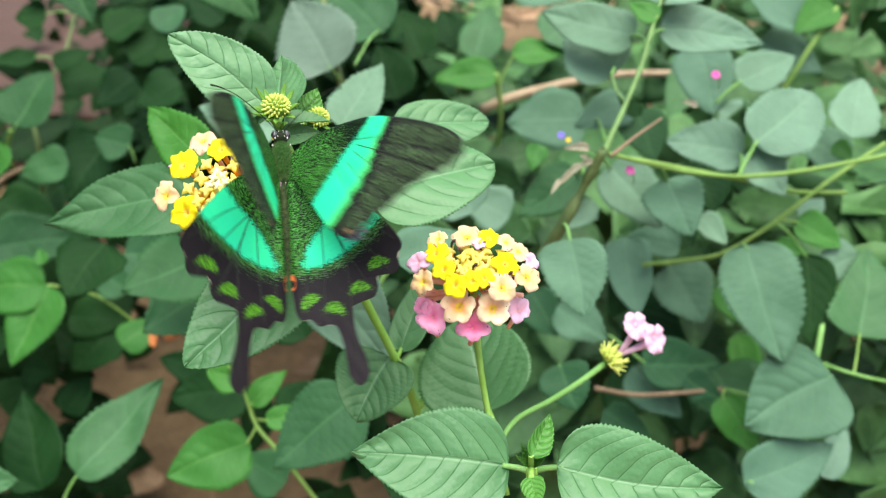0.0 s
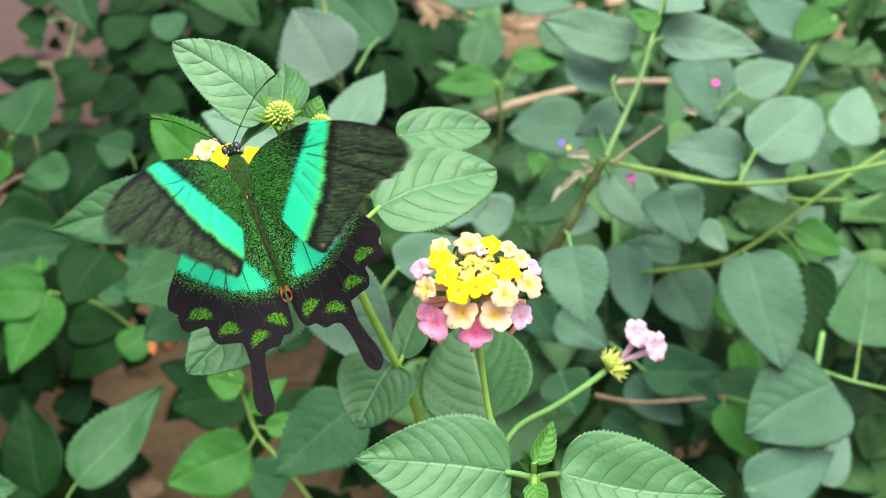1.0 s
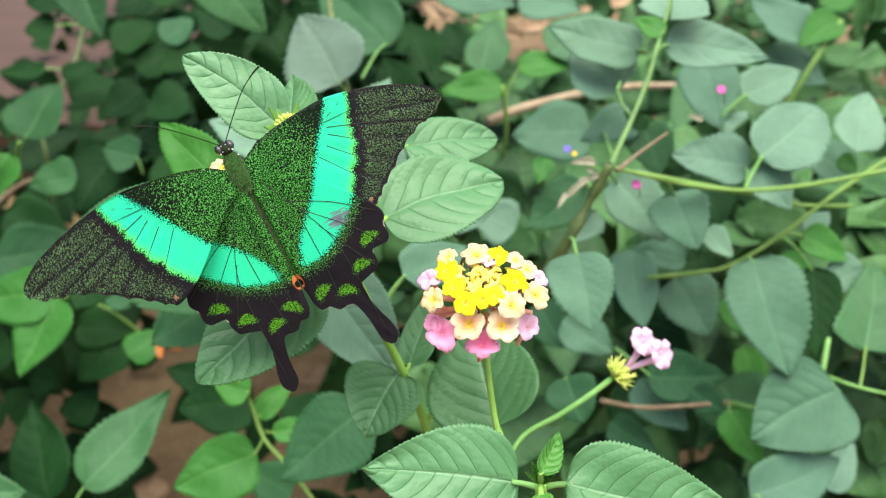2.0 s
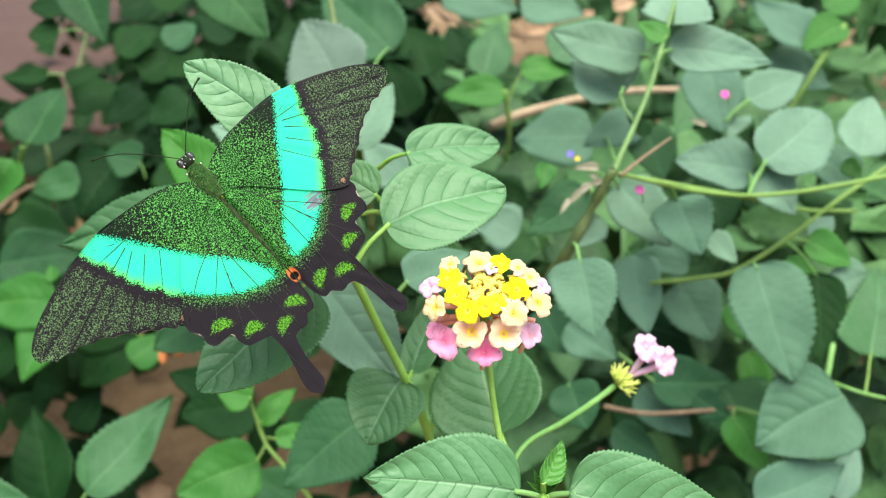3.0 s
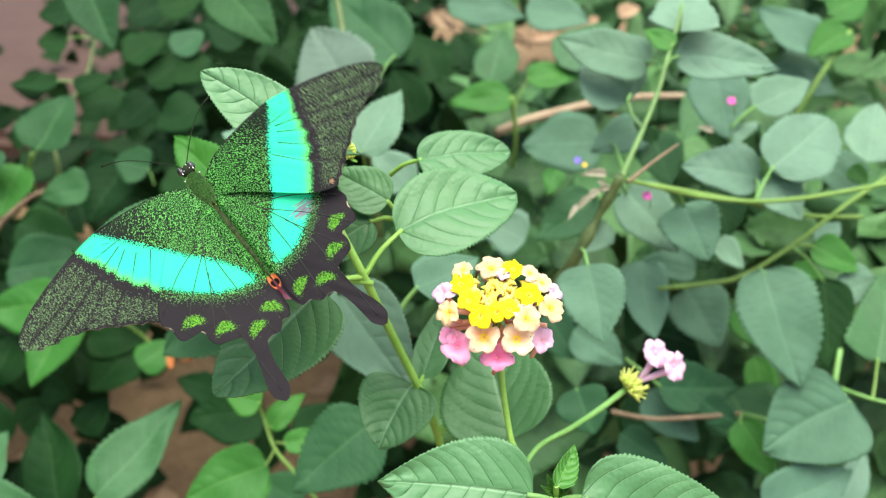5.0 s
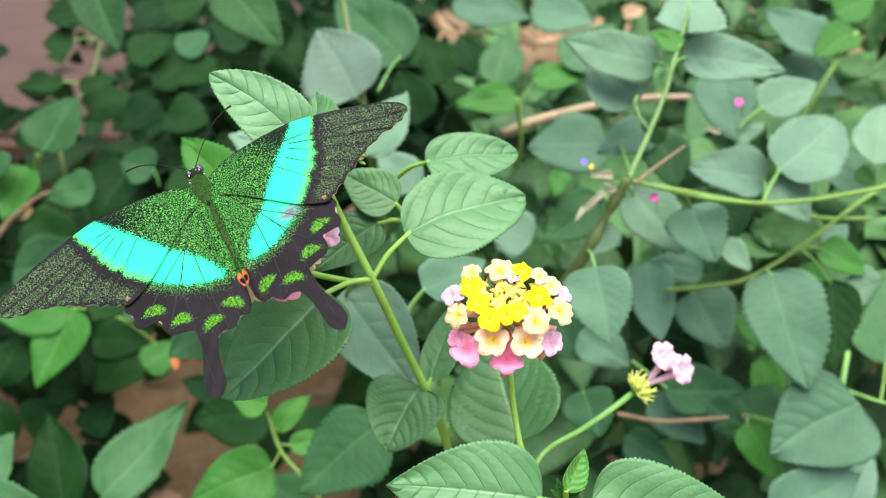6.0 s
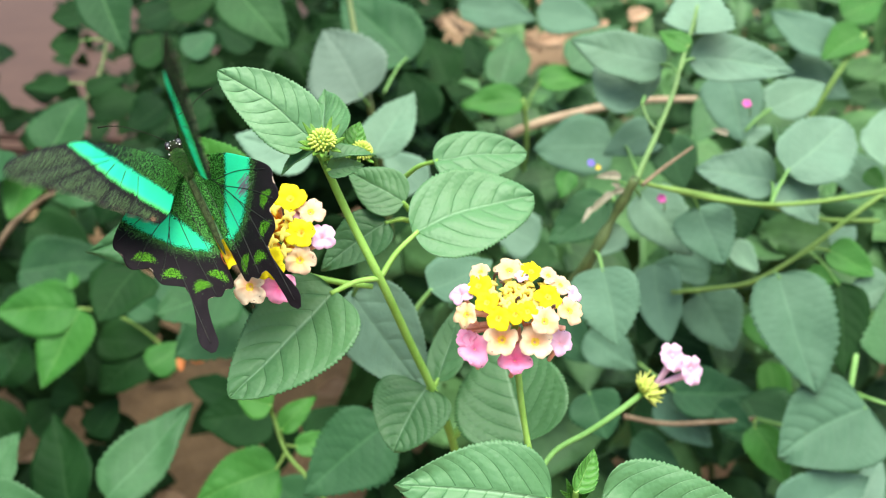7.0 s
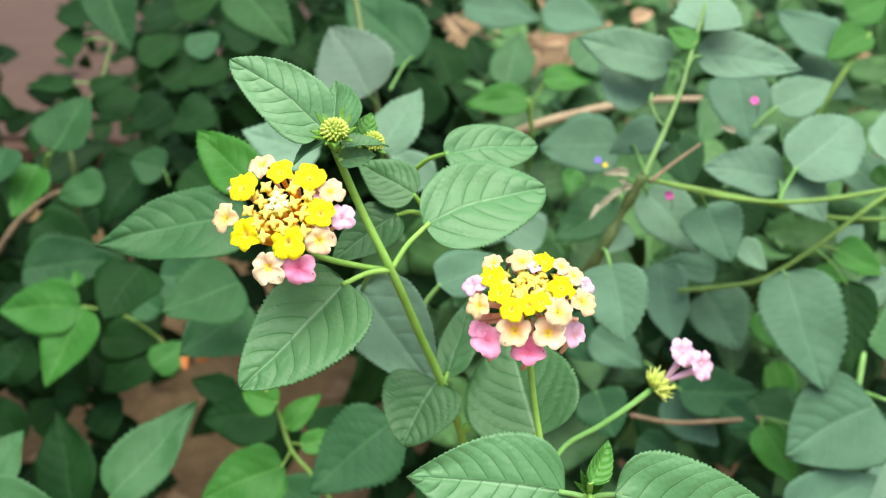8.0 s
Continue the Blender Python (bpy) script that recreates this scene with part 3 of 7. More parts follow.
def far_foliage():
    """The mass of leaves behind and below those that can be told apart."""
    rng = random.Random(7)
    pale, deep = bmesh.new(), bmesh.new()
    # more lanes cleared along the camera's lines of sight to the soil
    holes = ((-0.22, 0.22), (-0.27, 0.30), (-0.33, 0.39), (-0.40, 0.49), (-0.46, 0.58), (-0.18, 0.23), (-0.22, 0.31), (-0.26, 0.38), (-0.30, 0.46), (-0.36, 0.58), (-0.16, 0.34), (-0.19, 0.43), (-0.23, 0.53), (-0.26, 0.65))
    made = 0
    while made < 4600:
        y = 0.24 + 2.2 * rng.random() ** 1.3
        reach = 0.16 + 0.62 * (y + 0.13)
        x = rng.uniform(-reach, reach)
        top = (0.44 + 0.03 * y if x > -0.50 * (y + 0.13) else 0.40 - 0.06 * y) + 0.05 * noise.noise(Vector((x * 5, y * 5, 1))) + (0.03 if x > 0 else 0.02)
        z = top - 0.36 * rng.random() ** 1.6
        if x < -0.58 * (y + 0.13) and y > 0.62 and z > 0.25:
            continue
        if any(math.hypot(x - hx, y - hy) < 0.05 for hx, hy in holes) or in_gap(Vector((x, y, z))):
            continue
        made += 1
        i = made
        size = rng.uniform(0.035, 0.07)
        d = Vector((rng.uniform(-1, 1), rng.uniform(-1, 0.5), rng.uniform(-0.7, 0.4))).normalized() * size
        base = Vector((x, y, z))
        _, turn = leaf_frame(base, base + d, rng.uniform(-50, 50))
        # left-hand leaves take the darker copy, which stands in for shade there
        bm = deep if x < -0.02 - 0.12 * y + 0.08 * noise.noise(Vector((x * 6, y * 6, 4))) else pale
        blade(bm, size, size * rng.uniform(0.6, 0.85), rng.choice(("ovate", "lance", "ovate", "heart")), 0, 0.2, 0.12, 6, 2, i, Matrix.Translation(base) @ turn)
    rng = random.Random(21)
    made = 0
    while made < 2600:
        y = rng.uniform(0.1, 2.45)
        x = rng.uniform(-1.05, 1.75)
        if abs(x) < 0.16 + 0.62 * (y + 0.13) or (x < -0.5 and y > 1.1):
            continue
        if math.hypot((x - 0.3) / 1.35, (y - 0.9) / 1.5) > 0.95 + 0.25 * noise.noise(Vector((x * 3, y * 3, 8))):
            continue
        made += 1
        z = 0.44 + 0.05 * noise.noise(Vector((x * 5, y * 5, 1))) - 0.36 * rng.random() ** 1.6
        size = rng.uniform(0.035, 0.07)
        d = Vector((rng.uniform(-1, 1), rng.uniform(-1, 0.5), rng.uniform(-0.7, 0.4))).normalized() * size
        base = Vector((x, y, z))
        _, turn = leaf_frame(base, base + d, rng.uniform(-50, 50))
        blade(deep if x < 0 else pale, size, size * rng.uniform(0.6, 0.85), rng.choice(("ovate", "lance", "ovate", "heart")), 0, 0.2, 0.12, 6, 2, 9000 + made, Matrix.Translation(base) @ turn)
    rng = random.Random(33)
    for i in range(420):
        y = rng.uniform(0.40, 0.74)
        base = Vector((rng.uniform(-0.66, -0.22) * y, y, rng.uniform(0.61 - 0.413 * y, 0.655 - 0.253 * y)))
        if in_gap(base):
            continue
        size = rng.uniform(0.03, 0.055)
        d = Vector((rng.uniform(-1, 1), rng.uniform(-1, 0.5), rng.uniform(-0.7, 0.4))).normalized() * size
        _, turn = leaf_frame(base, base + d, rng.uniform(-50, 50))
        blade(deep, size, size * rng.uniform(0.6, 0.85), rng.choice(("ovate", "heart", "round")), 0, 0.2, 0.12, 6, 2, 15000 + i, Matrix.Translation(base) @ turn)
    tagged(part("foliage", pale, FAR_LEAF, None), "dense grey-green mass of shrub leaves", "foliage", kind="stuff")
    tagged(part("foliage", deep, SHADED_SHRUB_LEAF, None), "dense mass of small shrub leaves with shade put into their colour", "foliage", kind="stuff")


def far_stems():
    rng = random.Random(9)
    bm = bmesh.new()
    for i in range(60):
        x, y = rng.uniform(-1.2, 1.3), rng.uniform(0.35, 1.8)
        if x < -0.45 * y:
            continue
        top = 0.5 - 0.1 * y
        lean = Vector((rng.uniform(-0.15, 0.15), rng.uniform(-0.2, 0.1), 0))
        tube([(x, y, 0), Vector((x, y, top * 0.5)) + lean * 0.4, Vector((x, y, top)) + lean], 0.004, 0.0015, 4, 6, 0.2, bm)
    ob = part("stems", bm, STEM_OLIVE, None)
    return tagged(ob, "thin olive stems rising from the soil", "stems", kind="stuff")


def litter():
    rng = random.Random(5)
    bm = bmesh.new()
    for i in range(160):
        base = Vector((rng.uniform(-1.3, 1.3), rng.uniform(0.3, 2.3), 0.03))
        a = rng.uniform(0, 6.28)
        size = rng.uniform(0.04, 0.09)
        m = Matrix.Translation(base) @ pose(0, 0, 0, rng.uniform(-25, 25), rng.uniform(-25, 25), math.degrees(a))
        blade(bm, size, size * 0.5, "ovate", 0, 0.5, rng.uniform(-0.3, 0.3), 6, 2, i, m)
    ob = part("leaf_litter", bm, DRY_LEAF, None)
    return tagged(ob, "dry curled brown leaves on the soil", "leaf litter", kind="stuff")


far_foliage()
far_stems()
litter()


# ---- lantana with the flower that the butterfly visits ----
lantana_a = thing("lantana_plant", "green lantana stem with toothed leaves, flower head and green bud", "plant", "lantana plants")
part("stem", tube([(-0.0408, 0.0123, 0.6212), (-0.0365, 0.0145, 0.6064), (-0.0302, 0.0129, 0.5928), (-0.0256, 0.0189, 0.5727), (-0.0209, 0.0250, 0.5526), (-0.0170, 0.0311, 0.5309), (-0.0153, 0.0481, 0.4872)], 0.0008, 0.0012), STEM, lantana_a)
leaf(lantana_a, (-0.0423, 0.0117, 0.6250), (-0.0596, 0.0111, 0.6393), 0.0138, LIT_LANTANA_LEAF, "broad", roll=8, teeth=30, stalk=(-0.0408, 0.0124, 0.6215), fine=True, bend=0.05)
leaf(lantana_a, (-0.0405, 0.0161, 0.6215), (-0.0460, 0.0336, 0.6296), 0.0141, LANTANA_LEAF, roll=-12, teeth=22, stalk=(-0.0398, 0.0104, 0.6216), fine=True)
leaf(lantana_a, (-0.0384, 0.0104, 0.6216), (-0.0302, 0.0139, 0.6236), 0.0053, LANTANA_LEAF, roll=-30, teeth=14, stalk=(-0.0406, 0.0129, 0.6201), fine=True, droop=0.3, fold=0.5)
leaf(lantana_a, (-0.0385, 0.0083, 0.6198), (-0.0314, 0.0104, 0.6207), 0.0043, LANTANA_LEAF, roll=20, teeth=14, stalk=(-0.0406, 0.0135, 0.6188), fine=True, droop=0.35, fold=0.5)
leaf(lantana_a, (-0.0418, 0.0108, 0.6232), (-0.0484, 0.0070, 0.6207), 0.0035, LANTANA_LEAF, roll=20, teeth=14, stalk=(-0.0410, 0.0123, 0.6212), fine=True, droop=0.3, fold=0.4)
leaf(lantana_a, (-0.0369, 0.0187, 0.6186), (-0.0354, 0.0253, 0.6246), 0.0063, YOUNG_LEAF, roll=30, teeth=14, stalk=(-0.0406, 0.0136, 0.6190), fine=True)
leaf(lantana_a, (-0.0383, 0.0053, 0.5938), (-0.0550, -0.0173, 0.5823), 0.0225, LANTANA_LEAF, "broad", roll=6, teeth=34, stalk=(-0.0302, 0.0129, 0.5928), fine=True, bend=-0.06)
leaf(lantana_a, (-0.0240, 0.0210, 0.6003), (0.0022, 0.0344, 0.6060), 0.0216, LIT_LANTANA_LEAF, "blunt", roll=-6, teeth=34, stalk=(-0.0302, 0.0129, 0.5928), fine=True, bend=-0.04)
leaf(lantana_a, (-0.0228, 0.0432, 0.6087), (-0.0004, 0.0527, 0.6091), 0.0136, LIT_LANTANA_LEAF, "blunt", roll=-4, teeth=28, stalk=(-0.0313, 0.0495, 0.6016), fine=True)
leaf(lantana_a, (-0.0284, 0.0339, 0.6016), (-0.0425, 0.0356, 0.6089), 0.0122, LANTANA_LEAF, roll=4, teeth=22, stalk=(-0.0254, 0.0352, 0.5945), fine=True)
leaf(lantana_a, (-0.0319, 0.0304, 0.5982), (-0.0463, 0.0203, 0.5900), 0.0124, LANTANA_LEAF, teeth=24, stalk=(-0.0275, 0.0357, 0.5960), fine=True)
leaf(lantana_a, (-0.0469, 0.0446, 0.5692), (-0.0235, 0.0312, 0.5457), 0.0227, GREY_LEAF, teeth=28, stalk=(-0.0321, 0.0196, 0.5887), fine=True)
leaf(lantana_a, (-0.0225, 0.0247, 0.5545), (-0.0291, 0.0109, 0.5449), 0.0205, LANTANA_LEAF, "broad", roll=4, teeth=24, stalk=(-0.0205, 0.0262, 0.5520), fine=True, bend=0.06)
leaf(lantana_a, (-0.0201, 0.0264, 0.5552), (-0.0164, 0.0432, 0.5697), 0.0101, LANTANA_LEAF, roll=-10, teeth=20, stalk=(-0.0213, 0.0252, 0.5533), fine=True)
leaf(lantana_a, (-0.0775, 0.0502, 0.5846), (-0.1210, 0.0407, 0.5797), 0.0227, SOFT_LEAF, roll=5, teeth=30, fine=True, bend=0.05)
leaf(lantana_a, (-0.0772, 0.0545, 0.5925), (-0.0996, 0.0684, 0.6036), 0.0152, BRIGHT_LEAF, roll=-5, teeth=15, fine=True)
leaf(lantana_a, (-0.0288, 0.0665, 0.5577), (-0.0108, 0.0827, 0.5613), 0.0164, DULL_LEAF, stalk=(-0.0348, 0.0646, 0.5474))
part("side_shoot", tube([(-0.0174, 0.0303, 0.5337), (-0.0137, 0.0328, 0.5356), (-0.0065, 0.0429, 0.5344)], 0.0013, 0.0010), STEM, lantana_a)

def flower_head(plant, foot, centre, facing, stalk_points, label):
    """A flower head: a stalk with its origin at the foot, and the seat on which its florets stand."""
    head = part("flower_head", tube([Vector(p) - Vector(foot) for p in stalk_points], 0.00062, 0.0008, 6, 8), STEM, plant, label)
    head.location = foot
    z = Vector(facing).normalized()
    x = Vector((0, 0, 1)).cross(z).normalized()
    turn = Matrix((x, z.cross(x), z)).transposed().to_4x4()
    return head, Matrix.Translation(Vector(centre) - Vector(foot)) @ turn

foot_a = Vector((-0.0302, 0.0129, 0.5928))
flower_head_rocking, seat_a = flower_head(lantana_a, foot_a, (-0.0492, 0.0016, 0.6094), (-0.0671, -0.7043, 0.7067), [(-0.0302, 0.0129, 0.5928), (-0.0376, 0.0114, 0.5943), (-0.0454, 0.0087, 0.5980), (-0.0491, 0.0030, 0.6080)], "lantana flower head with yellow, peach and pink florets")
ROCK_HOME = Matrix.Translation(foot_a)


def florets(head, seat, dome, height, rows, lean=0.55):
    for kind, x, y, *size in rows:
        ob = floret(head, kind, x, y, dome, height, *size, lean=lean)
        ob.matrix_basis = seat @ ob.matrix_basis


florets(flower_head_rocking, seat_a, 14.5, 9.0, [("yellow", -6.5, 3.3, 1.02), ("yellow", 0.8, 7.3, 0.9), ("yellow", 6.6, 7.0, 1.02), ("yellow", 10.3, 0.2, 0.96), ("yellow", 5.4, -6.6, 1.07), ("yellow", -3.2, -6.2, 1.07), ("cream", -8.9, -3.0, 1.02), ("cream", -4.1, 9.1, 0.96), ("cream", 10.8, 5.2, 0.96), ("cream", 10.8, -5.0, 1.07), ("peach", 1.7, -11.5, 1.13), ("pink", 7.2, -10.9, 1.13), ("pale", 13.7, 0.7, 0.96)], 0.32)
florets(flower_head_rocking, seat_a @ pose(0, 0, -0.0015), 14.5, 9.0, [("pale", -9.6, 4.9, 0.75), ("pale", 4.0, 6.3, 0.6), ("pale", 8.5, 4.5, 0.55)])
florets(flower_head_rocking, seat_a, 14.5, 8.0, [("star", -1.3, 3.8, 1.0), ("star", 4.1, 4.1, 1.0), ("star", -1.4, 0.6, 1.0), ("star", -3.8, -1.4, 1.0), ("star", 5.0, 1.2, 1.0), ("star", 1.3, 2.8, 1.0), ("star", 7.0, -0.7, 1.0), ("star", 0.1, -1.4, 1.0), ("star", 2.9, -0.7, 1.0), ("star", -1.2, -3.7, 1.0), ("star", 1.9, -3.2, 1.0), ("star", 5.2, -2.3, 1.0), ("star", 0.3, -6.0, 1.0), ("star", 3.9, -4.2, 1.0), ("star", 7.8, -3.8, 1.0), ("star", 7.2, 3.2, 1.0), ("star", 2.4, 1.5, 1.0)], 0.4)
florets(flower_head_rocking, seat_a, 14.5, 8.4, [("budlet", 1.2, 1.0, 1.0), ("budlet", 2.8, 1.7, 0.9), ("budlet", 0.6, -0.5, 0.9), ("budlet", 2.3, -0.3, 1.0), ("budlet", 3.6, 0.5, 0.9), ("budlet", 1.5, 2.4, 0.8)], 0.4)
florets(flower_head_rocking, seat_a, 14.5, 6.4, [("star", -0.1, 2.7, 0.8), ("star", -3.7, 2.4, 0.8), ("star", -2.8, -1.9, 0.8), ("star", 3.4, 0.7, 0.8), ("star", 6.7, 1.6, 0.8), ("star", -0.2, -4.2, 0.8), ("star", 5.5, -3.2, 0.8), ("star", 8.3, -1.6, 0.8), ("star", 1.0, -1.1, 0.8)], 0.35)
bud_head(lantana_a, (-0.0392, 0.0089, 0.6257), (0.0757, -0.4202, 0.9043), 0.0031, 14, "tight green lantana bud", 1.35)
bud_head(lantana_a, (-0.0344, 0.0203, 0.6196), (0.4712, -0.3603, 0.8990), 0.0026, 7, "tight green lantana bud")

# ---- lantana with the open flower in the middle ----
lantana_b = thing("lantana_plant", "green lantana with yellow and pink flower head and broad toothed leaves", "plant", "lantana plants")
head_b, seat_b = flower_head(lantana_b, (0.0093, -0.0101, 0.5466), (0.0000, 0.0045, 0.5939), (0.0849, -0.4836, 0.8711), [(0.0093, -0.0101, 0.5466), (0.0040, -0.0005, 0.5619), (0.0015, 0.0022, 0.5762), (-0.0002, 0.0055, 0.5921)], "domed lantana flower head with yellow centre and pink rim")
florets(head_b, seat_b, 15.0, 6.5, [("yellow", -7.8, 1.5, 0.83), ("cream", -7.1, 4.9, 0.74), ("cream", -1.2, 4.7, 1.05), ("yellow", 3.3, 4.3, 0.78), ("cream", 6.7, 3.4, 0.74), ("cream", 9.1, 1.4, 0.78), ("yellow", 6.2, -1.6, 0.93), ("yellow", -6.3, -2.6, 0.78), ("yellow", -4.2, -6.1, 0.83), ("yellow", -0.8, -5.6, 0.69), ("yellow", 1.7, -5.0, 0.69), ("cream", 5.1, -6.9, 1.05), ("cream", 10.5, -4.1, 0.99), ("pale", 11.6, -0.2, 0.68), ("pale", -11.4, 0.5, 0.85), ("cream", -10.5, -4.4, 0.89), ("pale", 1.1, 2.9, 0.51)], 0.45)
florets(head_b, seat_b @ pose(0, 0, -0.0015), 15.5, 4.5, [("peach", -3.4, -8.9, 1.15), ("peach", 3.2, -9.5, 1.15)], 0.28)
florets(head_b, seat_b @ pose(0, 0, -0.0042), 16.0, 3.5, [("pink", -8.7, -8.7, 1.2), ("pink", -0.7, -11.5, 1.14), ("pale", 8.7, -8.0, 1.03), ("pink", -10.4, -6.6, 0.68)], 0.12)
florets(head_b, seat_b, 15.0, 5.2, [("star", -2.2, 0.4, 0.9), ("star", -0.3, 1.2, 0.9), ("star", -1.1, -1.6, 0.9), ("star", 1.3, 0.3, 0.9), ("star", -2.8, -2.5, 0.9), ("star", 1.7, -2.0, 0.9), ("star", 3.5, -2.9, 0.9), ("star", 0.2, -0.5, 0.9), ("star", -1.4, 2.1, 0.9), ("star", 2.6, 1.8, 0.9), ("star", -5.0, 0.2, 0.9), ("star", 4.0, -5.6, 0.9), ("star", -1.8, -3.5, 0.9), ("star", 0.5, -2.9, 0.9)], 0.4)
part("floret_tube", tube([(-0.0020, 0.0048, 0.5886), (-0.0063, 0.0020, 0.5899), (-0.0106, 0.0006, 0.5896)], 0.0005, 0.0007), TUBE_ROSE, lantana_b)
part("floret_tube", tube([(-0.0024, 0.0052, 0.5872), (-0.0060, 0.0024, 0.5885), (-0.0097, 0.0011, 0.5882)], 0.0005, 0.0007), TUBE_ROSE, lantana_b)
part("floret_tube", tube([(0.0026, 0.0054, 0.5883), (0.0065, 0.0042, 0.5892), (0.0104, 0.0045, 0.5885)], 0.0005, 0.0007), TUBE_ROSE, lantana_b)
part("floret_tube", tube([(-0.0033, 0.0052, 0.5897), (-0.0062, 0.0021, 0.5923), (-0.0093, 0.0005, 0.5934)], 0.0005, 0.0007), TUBE_ROSE, lantana_b)
part("floret_tube", tube([(0.0009, 0.0049, 0.5879), (0.0010, 0.0036, 0.5864), (0.0012, 0.0037, 0.5834)], 0.0005, 0.0007), TUBE_ROSE, lantana_b)
part("floret_tube", tube([(-0.0014, 0.0040, 0.5889), (-0.0017, 0.0010, 0.5899), (-0.0020, -0.0005, 0.5893)], 0.0005, 0.0007), TUBE_ROSE, lantana_b)
part("floret_tube", tube([(0.0021, 0.0045, 0.5889), (0.0032, 0.0017, 0.5897), (0.0043, 0.0003, 0.5890)], 0.0005, 0.0007), TUBE_ROSE, lantana_b)
florets(head_b, seat_b, 15.0, 4.2, [("star", -3.7, -0.4, 0.85), ("star", -1.3, 0.8, 0.85), ("star", 1.0, 1.8, 0.85), ("star", 2.8, 0.4, 0.85), ("star", -2.0, -0.7, 0.85), ("star", 0.2, -1.5, 0.85), ("star", 3.0, -1.1, 0.85), ("star", 4.4, -3.9, 0.85), ("star", -4.6, 2.7, 0.85), ("star", 1.8, 3.8, 0.85), ("star", 5.6, 1.8, 0.85), ("star", -1.0, -2.7, 0.85)], 0.35)
leaf(lantana_b, (0.0095, -0.0205, 0.5656), (-0.0196, -0.0265, 0.5717), 0.0208, LIT_LANTANA_LEAF, roll=4, teeth=36, stalk=(0.0140, -0.0212, 0.5650), fine=True, stem_mat=PETIOLE, bend=0.05)
leaf(lantana_b, (0.0187, -0.0215, 0.5676), (0.0507, -0.0203, 0.5646), 0.0199, LIT_LANTANA_LEAF, roll=-2, teeth=36, stalk=(0.0140, -0.0212, 0.5650), fine=True, stem_mat=PETIOLE, bend=0.08)
leaf(lantana_b, (0.0135, -0.0266, 0.5745), (0.0170, -0.0193, 0.5785), 0.0045, YOUNG_LEAF, roll=20, teeth=16, stalk=(0.0139, -0.0231, 0.5680), fine=True, fold=0.5)
leaf(lantana_b, (0.0138, -0.0298, 0.5727), (0.0152, -0.0364, 0.5728), 0.0043, YOUNG_LEAF, teeth=16, stalk=(0.0139, -0.0231, 0.5680), fine=True)
part("stem", tube([(0.0139, -0.0229, 0.5685), (0.0143, -0.0213, 0.5585), (0.0139, -0.0152, 0.5315)], 0.0011, 0.0016), STEM, lantana_b)
leaf(lantana_b, (0.0139, -0.0236, 0.5693), (0.0120, -0.0251, 0.5755), 0.0015, YOUNG_LEAF, teeth=8, fine=True, fold=0.45)
leaf(lantana_b, (0.0139, -0.0236, 0.5693), (0.0148, -0.0249, 0.5751), 0.0015, YOUNG_LEAF, teeth=8, fine=True, fold=0.45)
leaf(lantana_b, (0.0139, -0.0236, 0.5693), (0.0112, -0.0262, 0.5738), 0.0013, YOUNG_LEAF, teeth=8, fine=True, fold=0.45)
leaf(lantana_b, (0.0139, -0.0236, 0.5693), (0.0160, -0.0256, 0.5735), 0.0013, YOUNG_LEAF, teeth=8, fine=True, fold=0.45)
leaf(lantana_b, (0.0139, -0.0236, 0.5693), (0.0131, -0.0255, 0.5746), 0.0010, YOUNG_LEAF, teeth=8, fine=True, fold=0.45)
leaf(lantana_b, (0.0139, -0.0236, 0.5693), (0.0141, -0.0256, 0.5740), 0.0010, YOUNG_LEAF, teeth=8, fine=True, fold=0.45)
leaf(lantana_b, (0.0033, 0.0187, 0.5444), (-0.0059, 0.0389, 0.5592), 0.0298, LANTANA_LEAF, "blunt", roll=-8, teeth=30, stalk=(0.0085, 0.0025, 0.5447), fine=True)
part("stem", tube([(0.0055, -0.0004, 0.5488), (0.0101, 0.0124, 0.5479), (0.0187, 0.0262, 0.5432), (0.0268, 0.0393, 0.5395), (0.0334, 0.0473, 0.5397)], 0.0006, 0.0009), PETIOLE, lantana_b)
bud_head(lantana_b, (0.0353, 0.0483, 0.5411), (0.7369, 0.1929, 0.5698), 0.0037, 30, "yellow-green spent head with bracts", 1.25, BUD_GREEN, 18)
side_floret = floret_mesh("side_floret", 0.0033, 0.0016, 1, PALE_PINK, PALE_PINK, 21, 0.05)
for at, facing, size in (((0.0418, 0.0504, 0.5516), (0.5876, -0.4844, 0.6325), 1.4), ((0.0472, 0.0494, 0.5482), (0.7407, -0.5110, 0.4304), 1.45)):
    ob = part("floret", side_floret, None, lantana_b, "pale pink open floret")
    ob.matrix_basis = Matrix.Translation(at) @ Vector(facing).to_track_quat("Z", "Y").to_matrix().to_4x4() @ Matrix.Scale(size, 4)

part("floret_tube", tube([(0.0372, 0.0499, 0.5413), (0.0399, 0.0506, 0.5462), (0.0415, 0.0513, 0.5502)], 0.0006, 0.0013), PALE_PINK, lantana_b)
part("floret_tube", tube([(0.0372, 0.0499, 0.5413), (0.0427, 0.0501, 0.5444), (0.0469, 0.0503, 0.5467)], 0.0006, 0.0013), PALE_PINK, lantana_b)

def withered_tips(head, seat, spots):
    """Dark shrivelled floret ends standing between the open ones."""
    for x, y, z, lean in spots:
        bm = tube([(0, 0, -0.002), (0.0001, 0.0001, -0.0004), (0.0004 * lean, 0.0002, 0.0004), (0.0008 * lean, 0.0001, 0.0005)], 0.00022, 0.00034, 4, 6, 0.5)
        ob = part("withered_tip", bm, ANTHER, head)
        ob.matrix_basis = seat @ Matrix.Translation((x / 1000, y / 1000, z / 1000))


